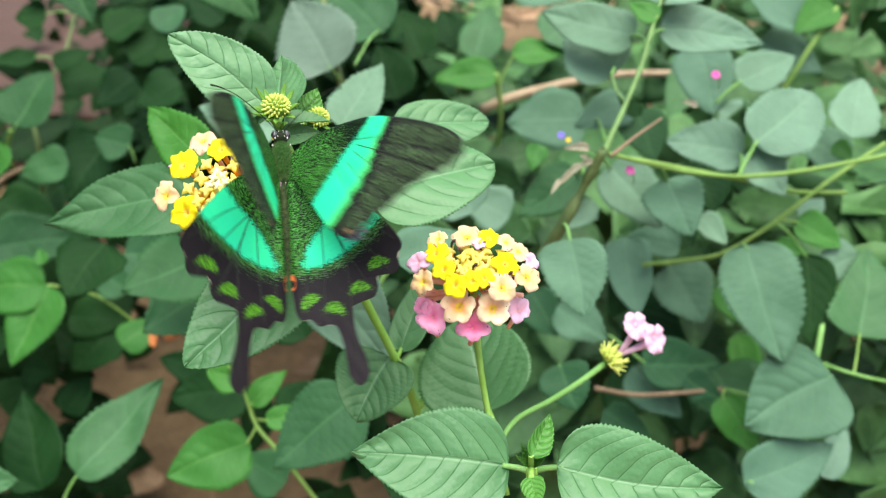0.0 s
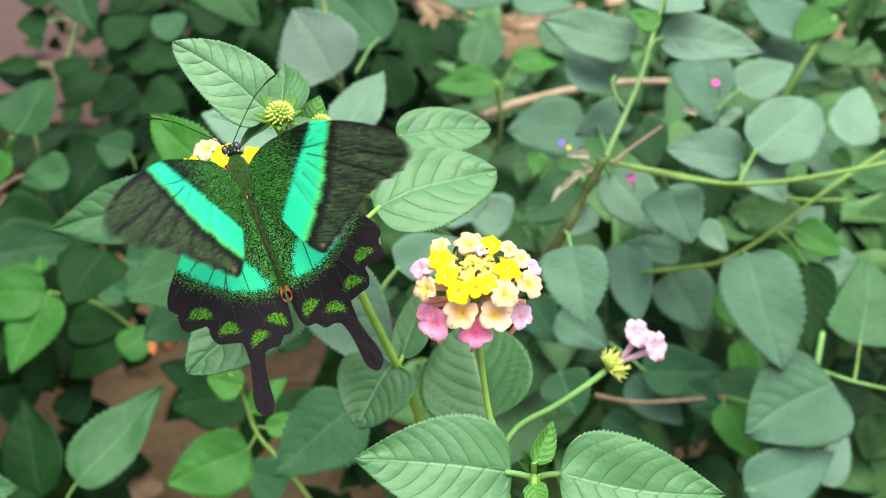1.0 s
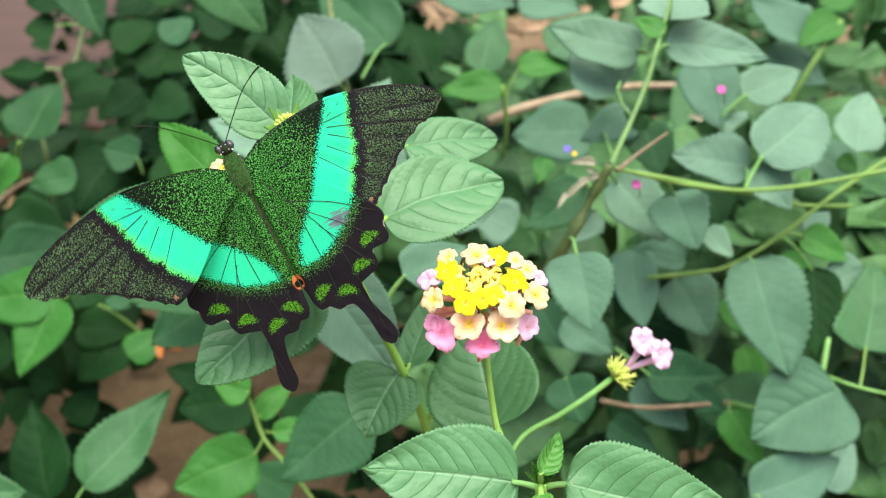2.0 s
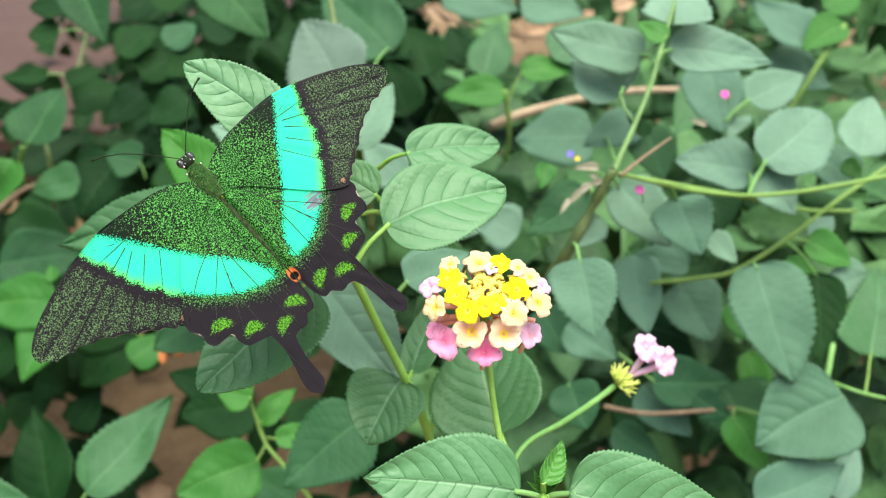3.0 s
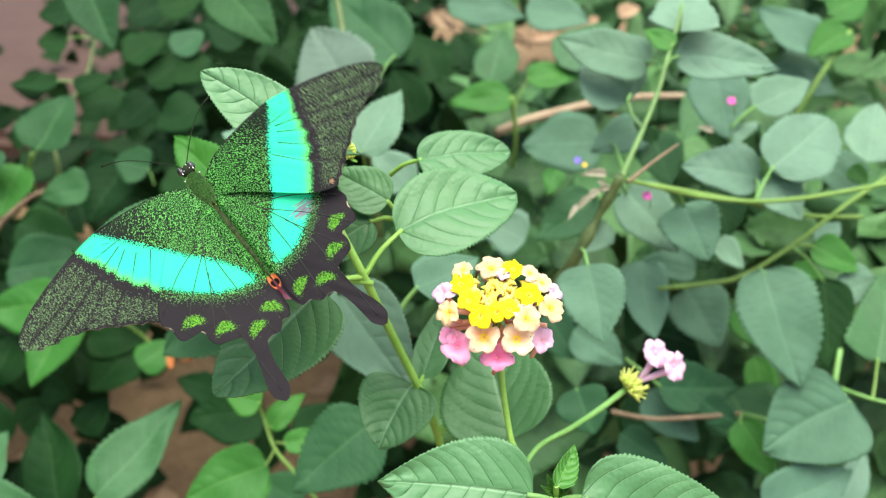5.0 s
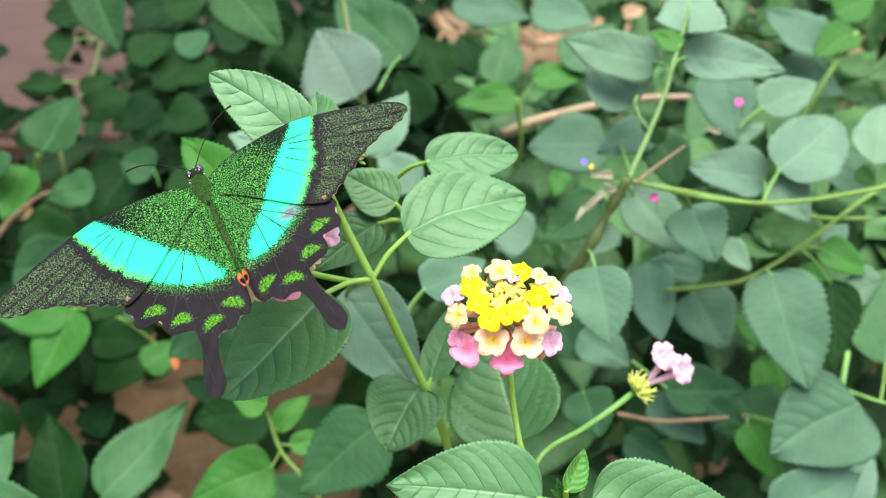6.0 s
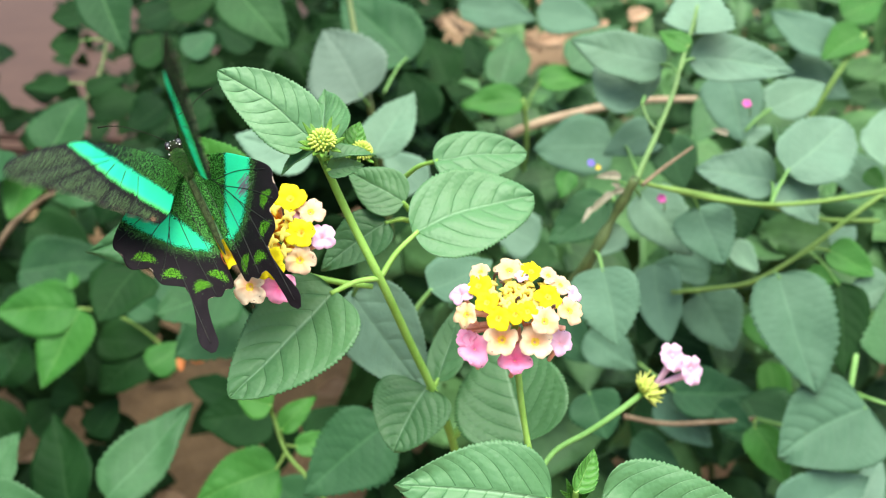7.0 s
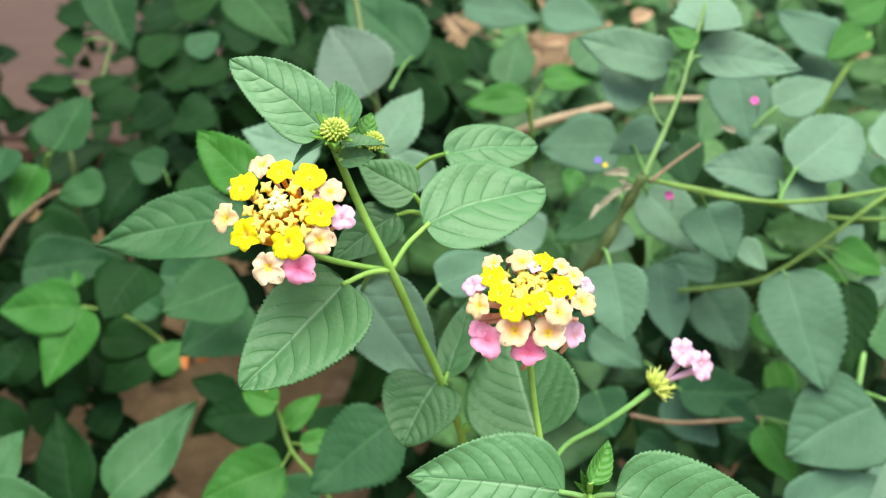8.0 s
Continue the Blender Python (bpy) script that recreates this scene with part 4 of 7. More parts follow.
withered_tips(head_b, seat_b, ((-4.4, 3.2, 6.0, 1), (-2.6, 1.6, 5.4, -1), (1.6, 2.8, 5.6, 1), (-0.4, -2.2, 5.6, 1), (6.4, -4.2, 5.6, 1)))

TINY_MAGENTA = floret_mesh("magenta_bud", 0.0019, 0.0035, 5, MAGENTA, PETIOLE, 3)
TINY_VIOLET = floret_mesh("violet_flower", 0.0022, 0.0035, 5, VIOLET, YELLOW, 4)

TINY_YELLOW = floret_mesh("yellow_bud", 0.0016, 0.0035, 5, THROAT, PETIOLE, 6)

# ---- shrub with the forked branch ----
shrub_fork = thing("shrub", "shrub with forked olive branch, grey-green rounded leaves and tiny pink buds", "shrub", "background shrubs")
part("stem", tube([(0.0107, 0.1526, 0.5036), (0.0203, 0.1392, 0.5292), (0.0293, 0.1422, 0.5493), (0.0347, 0.1422, 0.5626), (0.0358, 0.1438, 0.5642)], 0.0021, 0.0016, 6, 8, 0.6), STEM_OLIVE, shrub_fork)
part("stem", tube([(0.0351, 0.1418, 0.5618), (0.0388, 0.1479, 0.5699), (0.0436, 0.1576, 0.5781), (0.0492, 0.1702, 0.5893), (0.0522, 0.1793, 0.5989), (0.0560, 0.1902, 0.6096), (0.0581, 0.1978, 0.6167)], 0.0012, 0.0007, 6, 8, 0.3), BRANCH_GREEN, shrub_fork)
part("twig", tube([(0.0436, 0.1576, 0.5781), (0.0401, 0.1633, 0.5811), (0.0381, 0.1708, 0.5852)], 0.0006, 0.0005), BRANCH_GREEN, shrub_fork)
leaf(shrub_fork, (0.0325, 0.1429, 0.5603), (0.0263, 0.1406, 0.5591), 0.0025, WITHERED, fold=0.7, droop=0.3)
leaf(shrub_fork, (0.0280, 0.1416, 0.5593), (0.0227, 0.1382, 0.5568), 0.0029, WITHERED, fold=0.7, droop=0.3)
leaf(shrub_fork, (0.0252, 0.1402, 0.5574), (0.0192, 0.1350, 0.5535), 0.0025, WITHERED, fold=0.7, droop=0.3)
leaf(shrub_fork, (0.0208, 0.1380, 0.5545), (0.0173, 0.1334, 0.5509), 0.0021, WITHERED, fold=0.7, droop=0.3)
leaf(shrub_fork, (0.0303, 0.1430, 0.5611), (0.0274, 0.1439, 0.5624), 0.0021, WITHERED, fold=0.7, droop=0.3)
part("stem", tube([(0.0374, 0.1441, 0.5632), (0.0525, 0.1531, 0.5563), (0.0712, 0.1607, 0.5499), (0.0917, 0.1666, 0.5464), (0.1133, 0.1742, 0.5457), (0.1363, 0.1822, 0.5474), (0.1718, 0.2017, 0.5475)], 0.00085, 0.001), SHRUB_STEM, shrub_fork)
part("twig", tube([(0.0385, 0.1437, 0.5621), (0.0471, 0.1529, 0.5660), (0.0582, 0.1638, 0.5704)], 0.0008, 0.0005), TWIG, shrub_fork)
part("stem", tube([(0.0622, 0.1882, 0.4905), (0.0840, 0.1882, 0.4948), (0.0981, 0.1875, 0.5001), (0.1176, 0.1923, 0.5140), (0.1402, 0.2003, 0.5328), (0.1622, 0.2108, 0.5459)], 0.001, 0.001), SHRUB_STEM, shrub_fork)
part("stem", tube([(0.0455, 0.1501, 0.5591), (0.0716, 0.1630, 0.5499), (0.0975, 0.1844, 0.5372), (0.1224, 0.1949, 0.5281), (0.1503, 0.2079, 0.5227)], 0.001, 0.001), SHRUB_STEM, shrub_fork)
leaf(shrub_fork, (0.0992, 0.1806, 0.5553), (0.1251, 0.2024, 0.5719), 0.0296, GREY_LEAF, "blunt", teeth=14, stalk=(0.0917, 0.1666, 0.5464), fine=True)
leaf(shrub_fork, (0.0978, 0.1896, 0.5468), (0.0655, 0.1896, 0.5519), 0.0219, GREY_LEAF, "round", teeth=14, stalk=(0.0917, 0.1666, 0.5464), fine=True)
leaf(shrub_fork, (0.1009, 0.1865, 0.5508), (0.1136, 0.1728, 0.5363), 0.0194, GREY_LEAF, teeth=10, stalk=(0.0917, 0.1666, 0.5464), fine=True)
leaf(shrub_fork, (0.0647, 0.1704, 0.5422), (0.0751, 0.1540, 0.5257), 0.0250, DULL_LEAF, "round", teeth=11, stalk=(0.0581, 0.1583, 0.5536), fine=True)
leaf(shrub_fork, (0.0808, 0.1747, 0.5240), (0.0928, 0.1672, 0.5154), 0.0113, GREY_LEAF)
leaf(shrub_fork, (0.0420, 0.1833, 0.5409), (0.0651, 0.1667, 0.5223), 0.0247, GREY_LEAF, "round", teeth=14, stalk=(0.0332, 0.1507, 0.5575), fine=True)
leaf(shrub_fork, (0.0370, 0.1896, 0.5220), (0.0251, 0.1779, 0.5132), 0.0140, GREY_LEAF)
leaf(shrub_fork, (0.0246, 0.1130, 0.5431), (0.0307, 0.0933, 0.5247), 0.0237, DULL_LEAF, "round", teeth=13, stalk=(0.0231, 0.1377, 0.5363), fine=True)
leaf(shrub_fork, (0.0490, 0.2053, 0.5906), (0.0099, 0.2096, 0.6010), 0.0229, GREY_LEAF, "round", teeth=17, stalk=(0.0510, 0.1761, 0.5954), fine=True)
leaf(shrub_fork, (0.0435, 0.2073, 0.5747), (0.0209, 0.2205, 0.5910), 0.0301, GREY_LEAF, "round", teeth=12, stalk=(0.0380, 0.1696, 0.5851), fine=True)
leaf(shrub_fork, (0.0541, 0.2319, 0.5534), (0.0282, 0.2194, 0.5456), 0.0201, DULL_LEAF, stalk=(0.0433, 0.1570, 0.5769))
leaf(shrub_fork, (0.0583, 0.2002, 0.5954), (0.1025, 0.2034, 0.5915), 0.0222, GREY_LEAF, teeth=20, stalk=(0.0515, 0.1775, 0.5957), fine=True)
leaf(shrub_fork, (0.0583, 0.1976, 0.6056), (0.0611, 0.2163, 0.6235), 0.0280, GREY_LEAF, "heart", teeth=9, stalk=(0.0577, 0.1956, 0.6150), fine=True)
leaf(shrub_fork, (0.0550, 0.1833, 0.6035), (0.0433, 0.1874, 0.6093), 0.0092, BRIGHT_LEAF, teeth=9, stalk=(0.0542, 0.1851, 0.6048), fine=True)
leaf(shrub_fork, (0.1040, 0.2438, 0.5607), (0.1327, 0.2595, 0.5712), 0.0225, GREY_LEAF, stalk=(0.0936, 0.2374, 0.5519))
leaf(shrub_fork, (0.0900, 0.2792, 0.5668), (0.0972, 0.2538, 0.5417), 0.0306, DULL_LEAF, "round", teeth=11, fine=True)
leaf(shrub_fork, (0.0359, 0.2734, 0.5292), (-0.0058, 0.2663, 0.5291), 0.0368, DULL_LEAF, "round", stalk=(0.0404, 0.1829, 0.5513))
leaf(shrub_fork, (0.0309, 0.1941, 0.5323), (0.0051, 0.1759, 0.5196), 0.0224, BLUE_LEAF, teeth=12, stalk=(0.0292, 0.1478, 0.5534), fine=True)
leaf(shrub_fork, (0.0125, 0.1881, 0.5479), (0.0094, 0.1788, 0.5398), 0.0097, BRIGHT_LEAF)
leaf(shrub_fork, (0.0537, 0.1905, 0.5616), (0.0442, 0.1958, 0.5681), 0.0071, DARK_LEAF)
leaf(shrub_fork, (0.0569, 0.2306, 0.5500), (0.0661, 0.2129, 0.5321), 0.0237, BLUE_LEAF)
leaf(shrub_fork, (0.1562, 0.2337, 0.5264), (0.1348, 0.2461, 0.5414), 0.0225, DULL_LEAF, teeth=11, fine=True)
leaf(shrub_fork, (0.1472, 0.2273, 0.5385), (0.1555, 0.2224, 0.5327), 0.0103, BRIGHT_LEAF)
ob = part("flower_bud", TINY_MAGENTA, None, shrub_fork, "tiny magenta flower bud"); ob.matrix_basis = Matrix.Translation((0.0471, 0.1509, 0.5539)) @ pose(0, 0, 0, 50, 0, 0)
part("flower_stalk", tube([(0.0473, 0.1516, 0.5529), (0.0497, 0.1573, 0.5478), (0.0511, 0.1675, 0.5408)], 0.0002, 0.0003), BRANCH_GREEN, shrub_fork)
ob = part("flower_bud", TINY_MAGENTA, None, shrub_fork, "tiny magenta flower bud"); ob.matrix_basis = Matrix.Translation((0.0808, 0.1879, 0.5809)) @ pose(0, 0, 0, 50, 0, 0)
part("flower_stalk", tube([(0.0810, 0.1886, 0.5800), (0.0843, 0.1948, 0.5756), (0.0869, 0.2058, 0.5697)], 0.0002, 0.0003), BRANCH_GREEN, shrub_fork)
ob = part("flower_bud", TINY_VIOLET, None, shrub_fork, "tiny violet and yellow flower"); ob.matrix_basis = Matrix.Translation((0.0209, 0.1817, 0.5550)) @ pose(0, 0, 0, 50, 0, 0) @ Matrix.Scale(0.75, 4)
ob = part("flower_bud", TINY_YELLOW, None, shrub_fork, "tiny yellow flower bud"); ob.matrix_basis = Matrix.Translation((0.0241, 0.1793, 0.5540)) @ pose(0, 0, 0, 50, 0, 0) @ Matrix.Scale(0.7, 4)
part("leaf_stalk", tube([(0.0241, 0.1793, 0.5510), (0.0275, 0.1637, 0.5563), (0.0349, 0.1425, 0.5620)], 0.0004, 0.0005), PETIOLE, shrub_fork)
leaf(shrub_fork, (0.0767, 0.1928, 0.5656), (0.0709, 0.1937, 0.5685), 0.0030, WITHERED, fold=0.7, droop=0.4)
leaf(shrub_fork, (0.0304, 0.1416, 0.5656), (0.0216, 0.1401, 0.5671), 0.0034, WITHERED, fold=0.7, droop=0.4)

# ---- lower shrub beside it ----
shrub_low = thing("shrub", "leafy shrub with broad grey-green leaves low beside the lantana", "shrub", "background shrubs")
part("stem", tube([(0.1544, 0.2015, 0.4882), (0.1412, 0.1729, 0.4815), (0.1344, 0.1534, 0.4684), (0.1356, 0.1490, 0.4384), (0.1442, 0.1546, 0.3821)], 0.001, 0.0015), PETIOLE, shrub_low)
part("stem", tube([(0.1040, 0.1670, 0.4386), (0.1213, 0.1602, 0.4423), (0.1341, 0.1603, 0.4600)], 0.0008, 0.0008), PETIOLE, shrub_low)
part("stem", tube([(0.1344, 0.1534, 0.4684), (0.1472, 0.1445, 0.4694), (0.1778, 0.1544, 0.4573)], 0.0008, 0.0008), PETIOLE, shrub_low)
part("twig", tube([(0.0438, 0.1585, 0.4405), (0.0624, 0.1557, 0.4406), (0.0827, 0.1552, 0.4443), (0.1040, 0.1670, 0.4386)], 0.0012, 0.001), TWIG, shrub_low)
part("twig", tube([(-0.0260, 0.3432, 0.5067), (-0.0069, 0.3498, 0.5134), (0.0141, 0.3557, 0.5182), (0.0351, 0.3613, 0.5224), (0.0620, 0.3867, 0.5192), (0.1004, 0.4224, 0.5103)], 0.0032, 0.0024), TAN_TWIG, shrub_low)
leaf(shrub_low, (0.1015, 0.1720, 0.5128), (0.1160, 0.1362, 0.4793), 0.0346, DULL_LEAF, "round", teeth=17, stalk=(0.1025, 0.1849, 0.5045), fine=True)
leaf(shrub_low, (0.1326, 0.1878, 0.5011), (0.1329, 0.1566, 0.4735), 0.0243, DARK_LEAF, stalk=(0.1176, 0.1923, 0.5140), fine=True)
leaf(shrub_low, (0.1386, 0.1429, 0.4689), (0.1021, 0.1223, 0.4565), 0.0405, DULL_LEAF, "round", teeth=22, stalk=(0.1349, 0.1535, 0.4684), fine=True, bend=0.05)
leaf(shrub_low, (0.0649, 0.1669, 0.4500), (0.1038, 0.1732, 0.4499), 0.0238, BLUE_LEAF, teeth=15, stalk=(0.0493, 0.1742, 0.4598), fine=True)
leaf(shrub_low, (0.0846, 0.1627, 0.4471), (0.1004, 0.1575, 0.4402), 0.0142, BLUE_LEAF, "round", teeth=9, fine=True)
leaf(shrub_low, (0.0627, 0.1780, 0.4392), (0.0870, 0.1632, 0.4230), 0.0234, DULL_LEAF, teeth=13, fine=True)
leaf(shrub_low, (0.0259, 0.1369, 0.4698), (0.0341, 0.1233, 0.4569), 0.0225, BLUE_LEAF, "round", teeth=9, stalk=(0.0206, 0.1360, 0.4610), fine=True)
leaf(shrub_low, (0.0784, 0.2076, 0.4793), (0.0950, 0.1892, 0.4605), 0.0297, DULL_LEAF, "round", teeth=11, stalk=(0.0769, 0.2119, 0.4792), fine=True)
leaf(shrub_low, (0.0547, 0.2019, 0.4970), (0.0621, 0.1749, 0.4718), 0.0230, DULL_LEAF, "round")
leaf(shrub_low, (0.0812, 0.2036, 0.4924), (0.0559, 0.2044, 0.4969), 0.0165, DULL_LEAF, teeth=9, fine=True)
leaf(shrub_low, (0.1023, 0.2063, 0.4698), (0.1206, 0.1929, 0.4551), 0.0157, BRIGHT_LEAF, teeth=10, fine=True)
leaf(shrub_low, (0.0245, 0.1733, 0.4739), (0.0483, 0.1651, 0.4631), 0.0216, DULL_LEAF, teeth=10, fine=True)
leaf(shrub_low, (0.1004, 0.1571, 0.4425), (0.1158, 0.1391, 0.4250), 0.0184, BRIGHT_LEAF, teeth=12, stalk=(0.1040, 0.1670, 0.4386), fine=True)
leaf(shrub_low, (0.1017, 0.1091, 0.4381), (0.1401, 0.1264, 0.4474), 0.0247, DULL_LEAF, teeth=17, stalk=(0.1231, 0.1110, 0.4268), fine=True)
leaf(shrub_low, (0.1402, 0.1307, 0.4243), (0.1539, 0.1487, 0.4377), 0.0144, GREY_LEAF)
leaf(shrub_low, (0.1287, 0.1985, 0.5115), (0.1495, 0.1926, 0.5030), 0.0165, BRIGHT_LEAF, teeth=9, stalk=(0.1176, 0.1923, 0.5140), fine=True)
leaf(shrub_low, (0.1202, 0.1931, 0.5040), (0.1383, 0.1873, 0.4960), 0.0095, BRIGHT_LEAF, teeth=9, fine=True)
leaf(shrub_low, (0.1353, 0.2084, 0.5067), (0.1464, 0.2191, 0.5149), 0.0114, GREY_LEAF)
leaf(shrub_low, (0.1579, 0.1958, 0.4978), (0.1364, 0.1863, 0.4924), 0.0185, GREY_LEAF, teeth=9, fine=True)
leaf(shrub_low, (0.1528, 0.1619, 0.4762), (0.1614, 0.1945, 0.5034), 0.0330, SOFT_LEAF, "heart", teeth=14, stalk=(0.1470, 0.1447, 0.4686), fine=True, stem_mat=SHRUB_STEM)
leaf(shrub_low, (0.1476, 0.2097, 0.5483), (0.1549, 0.2328, 0.5691), 0.0223, GREY_LEAF, "round")
leaf(shrub_low, (0.0519, 0.1782, 0.4108), (0.0762, 0.1701, 0.4004), 0.0195, BLUE_LEAF)
leaf(shrub_low, (0.1248, 0.2319, 0.4254), (0.1319, 0.2059, 0.4018), 0.0178, BRIGHT_LEAF)
leaf(shrub_low, (0.0120, 0.1836, 0.4755), (0.0259, 0.1695, 0.4609), 0.0211, BLUE_LEAF, "round")
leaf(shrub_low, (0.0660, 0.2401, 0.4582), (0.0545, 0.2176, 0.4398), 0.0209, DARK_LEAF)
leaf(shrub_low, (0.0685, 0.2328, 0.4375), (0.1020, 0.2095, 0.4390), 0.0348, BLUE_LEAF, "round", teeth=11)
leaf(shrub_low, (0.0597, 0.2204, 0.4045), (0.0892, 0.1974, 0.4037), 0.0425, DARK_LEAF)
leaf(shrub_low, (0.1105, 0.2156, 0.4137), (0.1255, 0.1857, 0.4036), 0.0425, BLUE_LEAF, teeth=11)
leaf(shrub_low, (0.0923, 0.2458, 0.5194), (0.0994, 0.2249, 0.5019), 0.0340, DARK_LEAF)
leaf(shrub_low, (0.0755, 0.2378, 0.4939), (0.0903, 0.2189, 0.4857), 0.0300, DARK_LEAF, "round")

# ---- shrub behind, at the top ----
shrub_top = thing("shrub", "tall shrub behind the flowers with dull green leaves", "shrub", "background shrubs")
part("stem", tube([(-0.0791, 0.2324, 0.4868), (-0.0778, 0.2215, 0.5301), (-0.0797, 0.2076, 0.5690), (-0.0905, 0.2309, 0.5943), (-0.1059, 0.2756, 0.6181)], 0.002, 0.0013), STEM_OLIVE, shrub_top)
part("stem", tube([(-0.0158, 0.3361, 0.5332), (-0.0131, 0.3417, 0.5002), (-0.0199, 0.3660, 0.4407)], 0.0015, 0.0015), SHRUB_STEM, shrub_top)
part("stem", tube([(0.1959, 0.4074, 0.5609), (0.1764, 0.3891, 0.5326), (0.1635, 0.3876, 0.4908), (0.1677, 0.3945, 0.4382)], 0.0015, 0.0018), SHRUB_STEM, shrub_top)
leaf(shrub_top, (-0.0808, 0.1990, 0.5747), (-0.1043, 0.2215, 0.6002), 0.0388, SILVER_LEAF, "round", roll=-5, teeth=14, stalk=(-0.0796, 0.2070, 0.5678), fine=True, fold=0.05)
leaf(shrub_top, (-0.1831, 0.3125, 0.6030), (-0.1455, 0.2892, 0.5746), 0.0351, MID_LEAF, teeth=14, stalk=(-0.1920, 0.3215, 0.6140), fine=True)
leaf(shrub_top, (-0.2901, 0.3507, 0.5991), (-0.2619, 0.3181, 0.5631), 0.0368, MID_LEAF, teeth=13, stalk=(-0.3029, 0.3564, 0.6050), fine=True)
leaf(shrub_top, (-0.0630, 0.1422, 0.5702), (-0.0508, 0.1649, 0.5900), 0.0201, GREY_LEAF, teeth=13, stalk=(-0.0783, 0.2107, 0.5315), fine=True)
leaf(shrub_top, (-0.0817, 0.3173, 0.5605), (-0.1290, 0.3449, 0.5951), 0.0457, BLUE_LEAF, teeth=17, stalk=(-0.0823, 0.2492, 0.5619), fine=True)
leaf(shrub_top, (-0.0798, 0.1202, 0.5769), (-0.1097, 0.1232, 0.5844), 0.0194, GREY_LEAF, teeth=14, fine=True)
leaf(shrub_top, (-0.0158, 0.3356, 0.5323), (-0.0542, 0.3286, 0.5317), 0.0221, BRIGHT_LEAF, teeth=11, stalk=(-0.0144, 0.3361, 0.5243), fine=True)
leaf(shrub_top, (-0.0078, 0.3626, 0.5376), (0.0284, 0.3701, 0.5391), 0.0194, BRIGHT_LEAF, teeth=10, stalk=(-0.0152, 0.3555, 0.5180), fine=True)
leaf(shrub_top, (-0.0328, 0.3769, 0.5290), (-0.0258, 0.4091, 0.5590), 0.0310, SOFT_LEAF, stalk=(-0.0171, 0.3747, 0.5117))
leaf(shrub_top, (-0.0676, 0.4280, 0.5705), (-0.0123, 0.4297, 0.5633), 0.0355, DULL_LEAF)
leaf(shrub_top, (-0.0126, 0.4344, 0.5663), (0.0327, 0.4347, 0.5593), 0.0355, DULL_LEAF)
leaf(shrub_top, (0.0124, 0.3694, 0.5443), (0.0434, 0.3980, 0.5671), 0.0327, SOFT_LEAF)
leaf(shrub_top, (0.1951, 0.4076, 0.5615), (0.1686, 0.3905, 0.5493), 0.0236, BRIGHT_LEAF, teeth=9, stalk=(0.1974, 0.4117, 0.5600), fine=True)
leaf(shrub_top, (0.1766, 0.3994, 0.5516), (0.1391, 0.4165, 0.5744), 0.0305, DULL_LEAF, stalk=(0.1904, 0.4089, 0.5569))
leaf(shrub_top, (0.1881, 0.4320, 0.5664), (0.2170, 0.4489, 0.5782), 0.0263, BRIGHT_LEAF)
leaf(shrub_top, (0.1531, 0.4108, 0.5371), (0.1961, 0.4020, 0.5220), 0.0334, DULL_LEAF)
leaf(shrub_top, (0.1086, 0.3557, 0.5331), (0.0880, 0.3303, 0.5124), 0.0273, SOFT_LEAF)
leaf(shrub_top, (0.1250, 0.3661, 0.5047), (0.1630, 0.3545, 0.4880), 0.0285, GREY_LEAF)
leaf(shrub_top, (-0.0779, 0.3387, 0.5138), (-0.0967, 0.3654, 0.5424), 0.0327, DARK_LEAF)
leaf(shrub_top, (-0.0721, 0.4011, 0.5217), (-0.0920, 0.4277, 0.5505), 0.0360, DARK_LEAF)
leaf(shrub_top, (-0.0499, 0.1751, 0.5423), (-0.0691, 0.1860, 0.5555), 0.0197, GREY_LEAF)
leaf(shrub_top, (-0.0159, 0.1879, 0.5133), (-0.0333, 0.2018, 0.5289), 0.0287, GREY_LEAF)
leaf(shrub_top, (-0.0010, 0.2249, 0.4923), (-0.0247, 0.2304, 0.5010), 0.0260, GREY_LEAF)
leaf(shrub_top, (-0.0540, 0.4576, 0.5148), (-0.0699, 0.4803, 0.5393), 0.0261, DARK_LEAF)
leaf(shrub_top, (-0.2557, 0.4372, 0.5365), (-0.2842, 0.4436, 0.5473), 0.0260, DARK_LEAF, "round")
ob = part("flower_bud", TINY_VIOLET, None, shrub_top, "tiny violet flower"); ob.matrix_basis = Matrix.Translation((-0.1549, 0.6288, 0.4666)) @ pose(0, 0, 0, 50, 0, 0) @ Matrix.Scale(2.2, 4)

# ---- shrub to the side, in front of the paving ----
shrub_side = thing("shrub", "loose shrub with round dark leaves in front of terracotta paving", "shrub", "background shrubs")
part("stem", tube([(-0.3534, 0.3510, 0.4045), (-0.3355, 0.3407, 0.4654), (-0.3402, 0.3552, 0.4939), (-0.3321, 0.3935, 0.5203), (-0.3377, 0.4329, 0.5529), (-0.3556, 0.4677, 0.5803)], 0.0016, 0.001), STEM_OLIVE, shrub_side)
part("twig", tube([(-0.3497, 0.2550, 0.4380), (-0.3335, 0.2702, 0.4616), (-0.3167, 0.2801, 0.4750), (-0.3063, 0.2840, 0.4793)], 0.0022, 0.0014), TWIG, shrub_side)
part("stem", tube([(-0.3166, 0.2937, 0.5004), (-0.3242, 0.2972, 0.4878), (-0.3324, 0.3067, 0.4652)], 0.0009, 0.001), SHRUB_STEM, shrub_side)
leaf(shrub_side, (-0.3135, 0.2951, 0.5023), (-0.3033, 0.3261, 0.5302), 0.0408, MID_LEAF, "round", teeth=11, stalk=(-0.3228, 0.2974, 0.4878), fine=True)
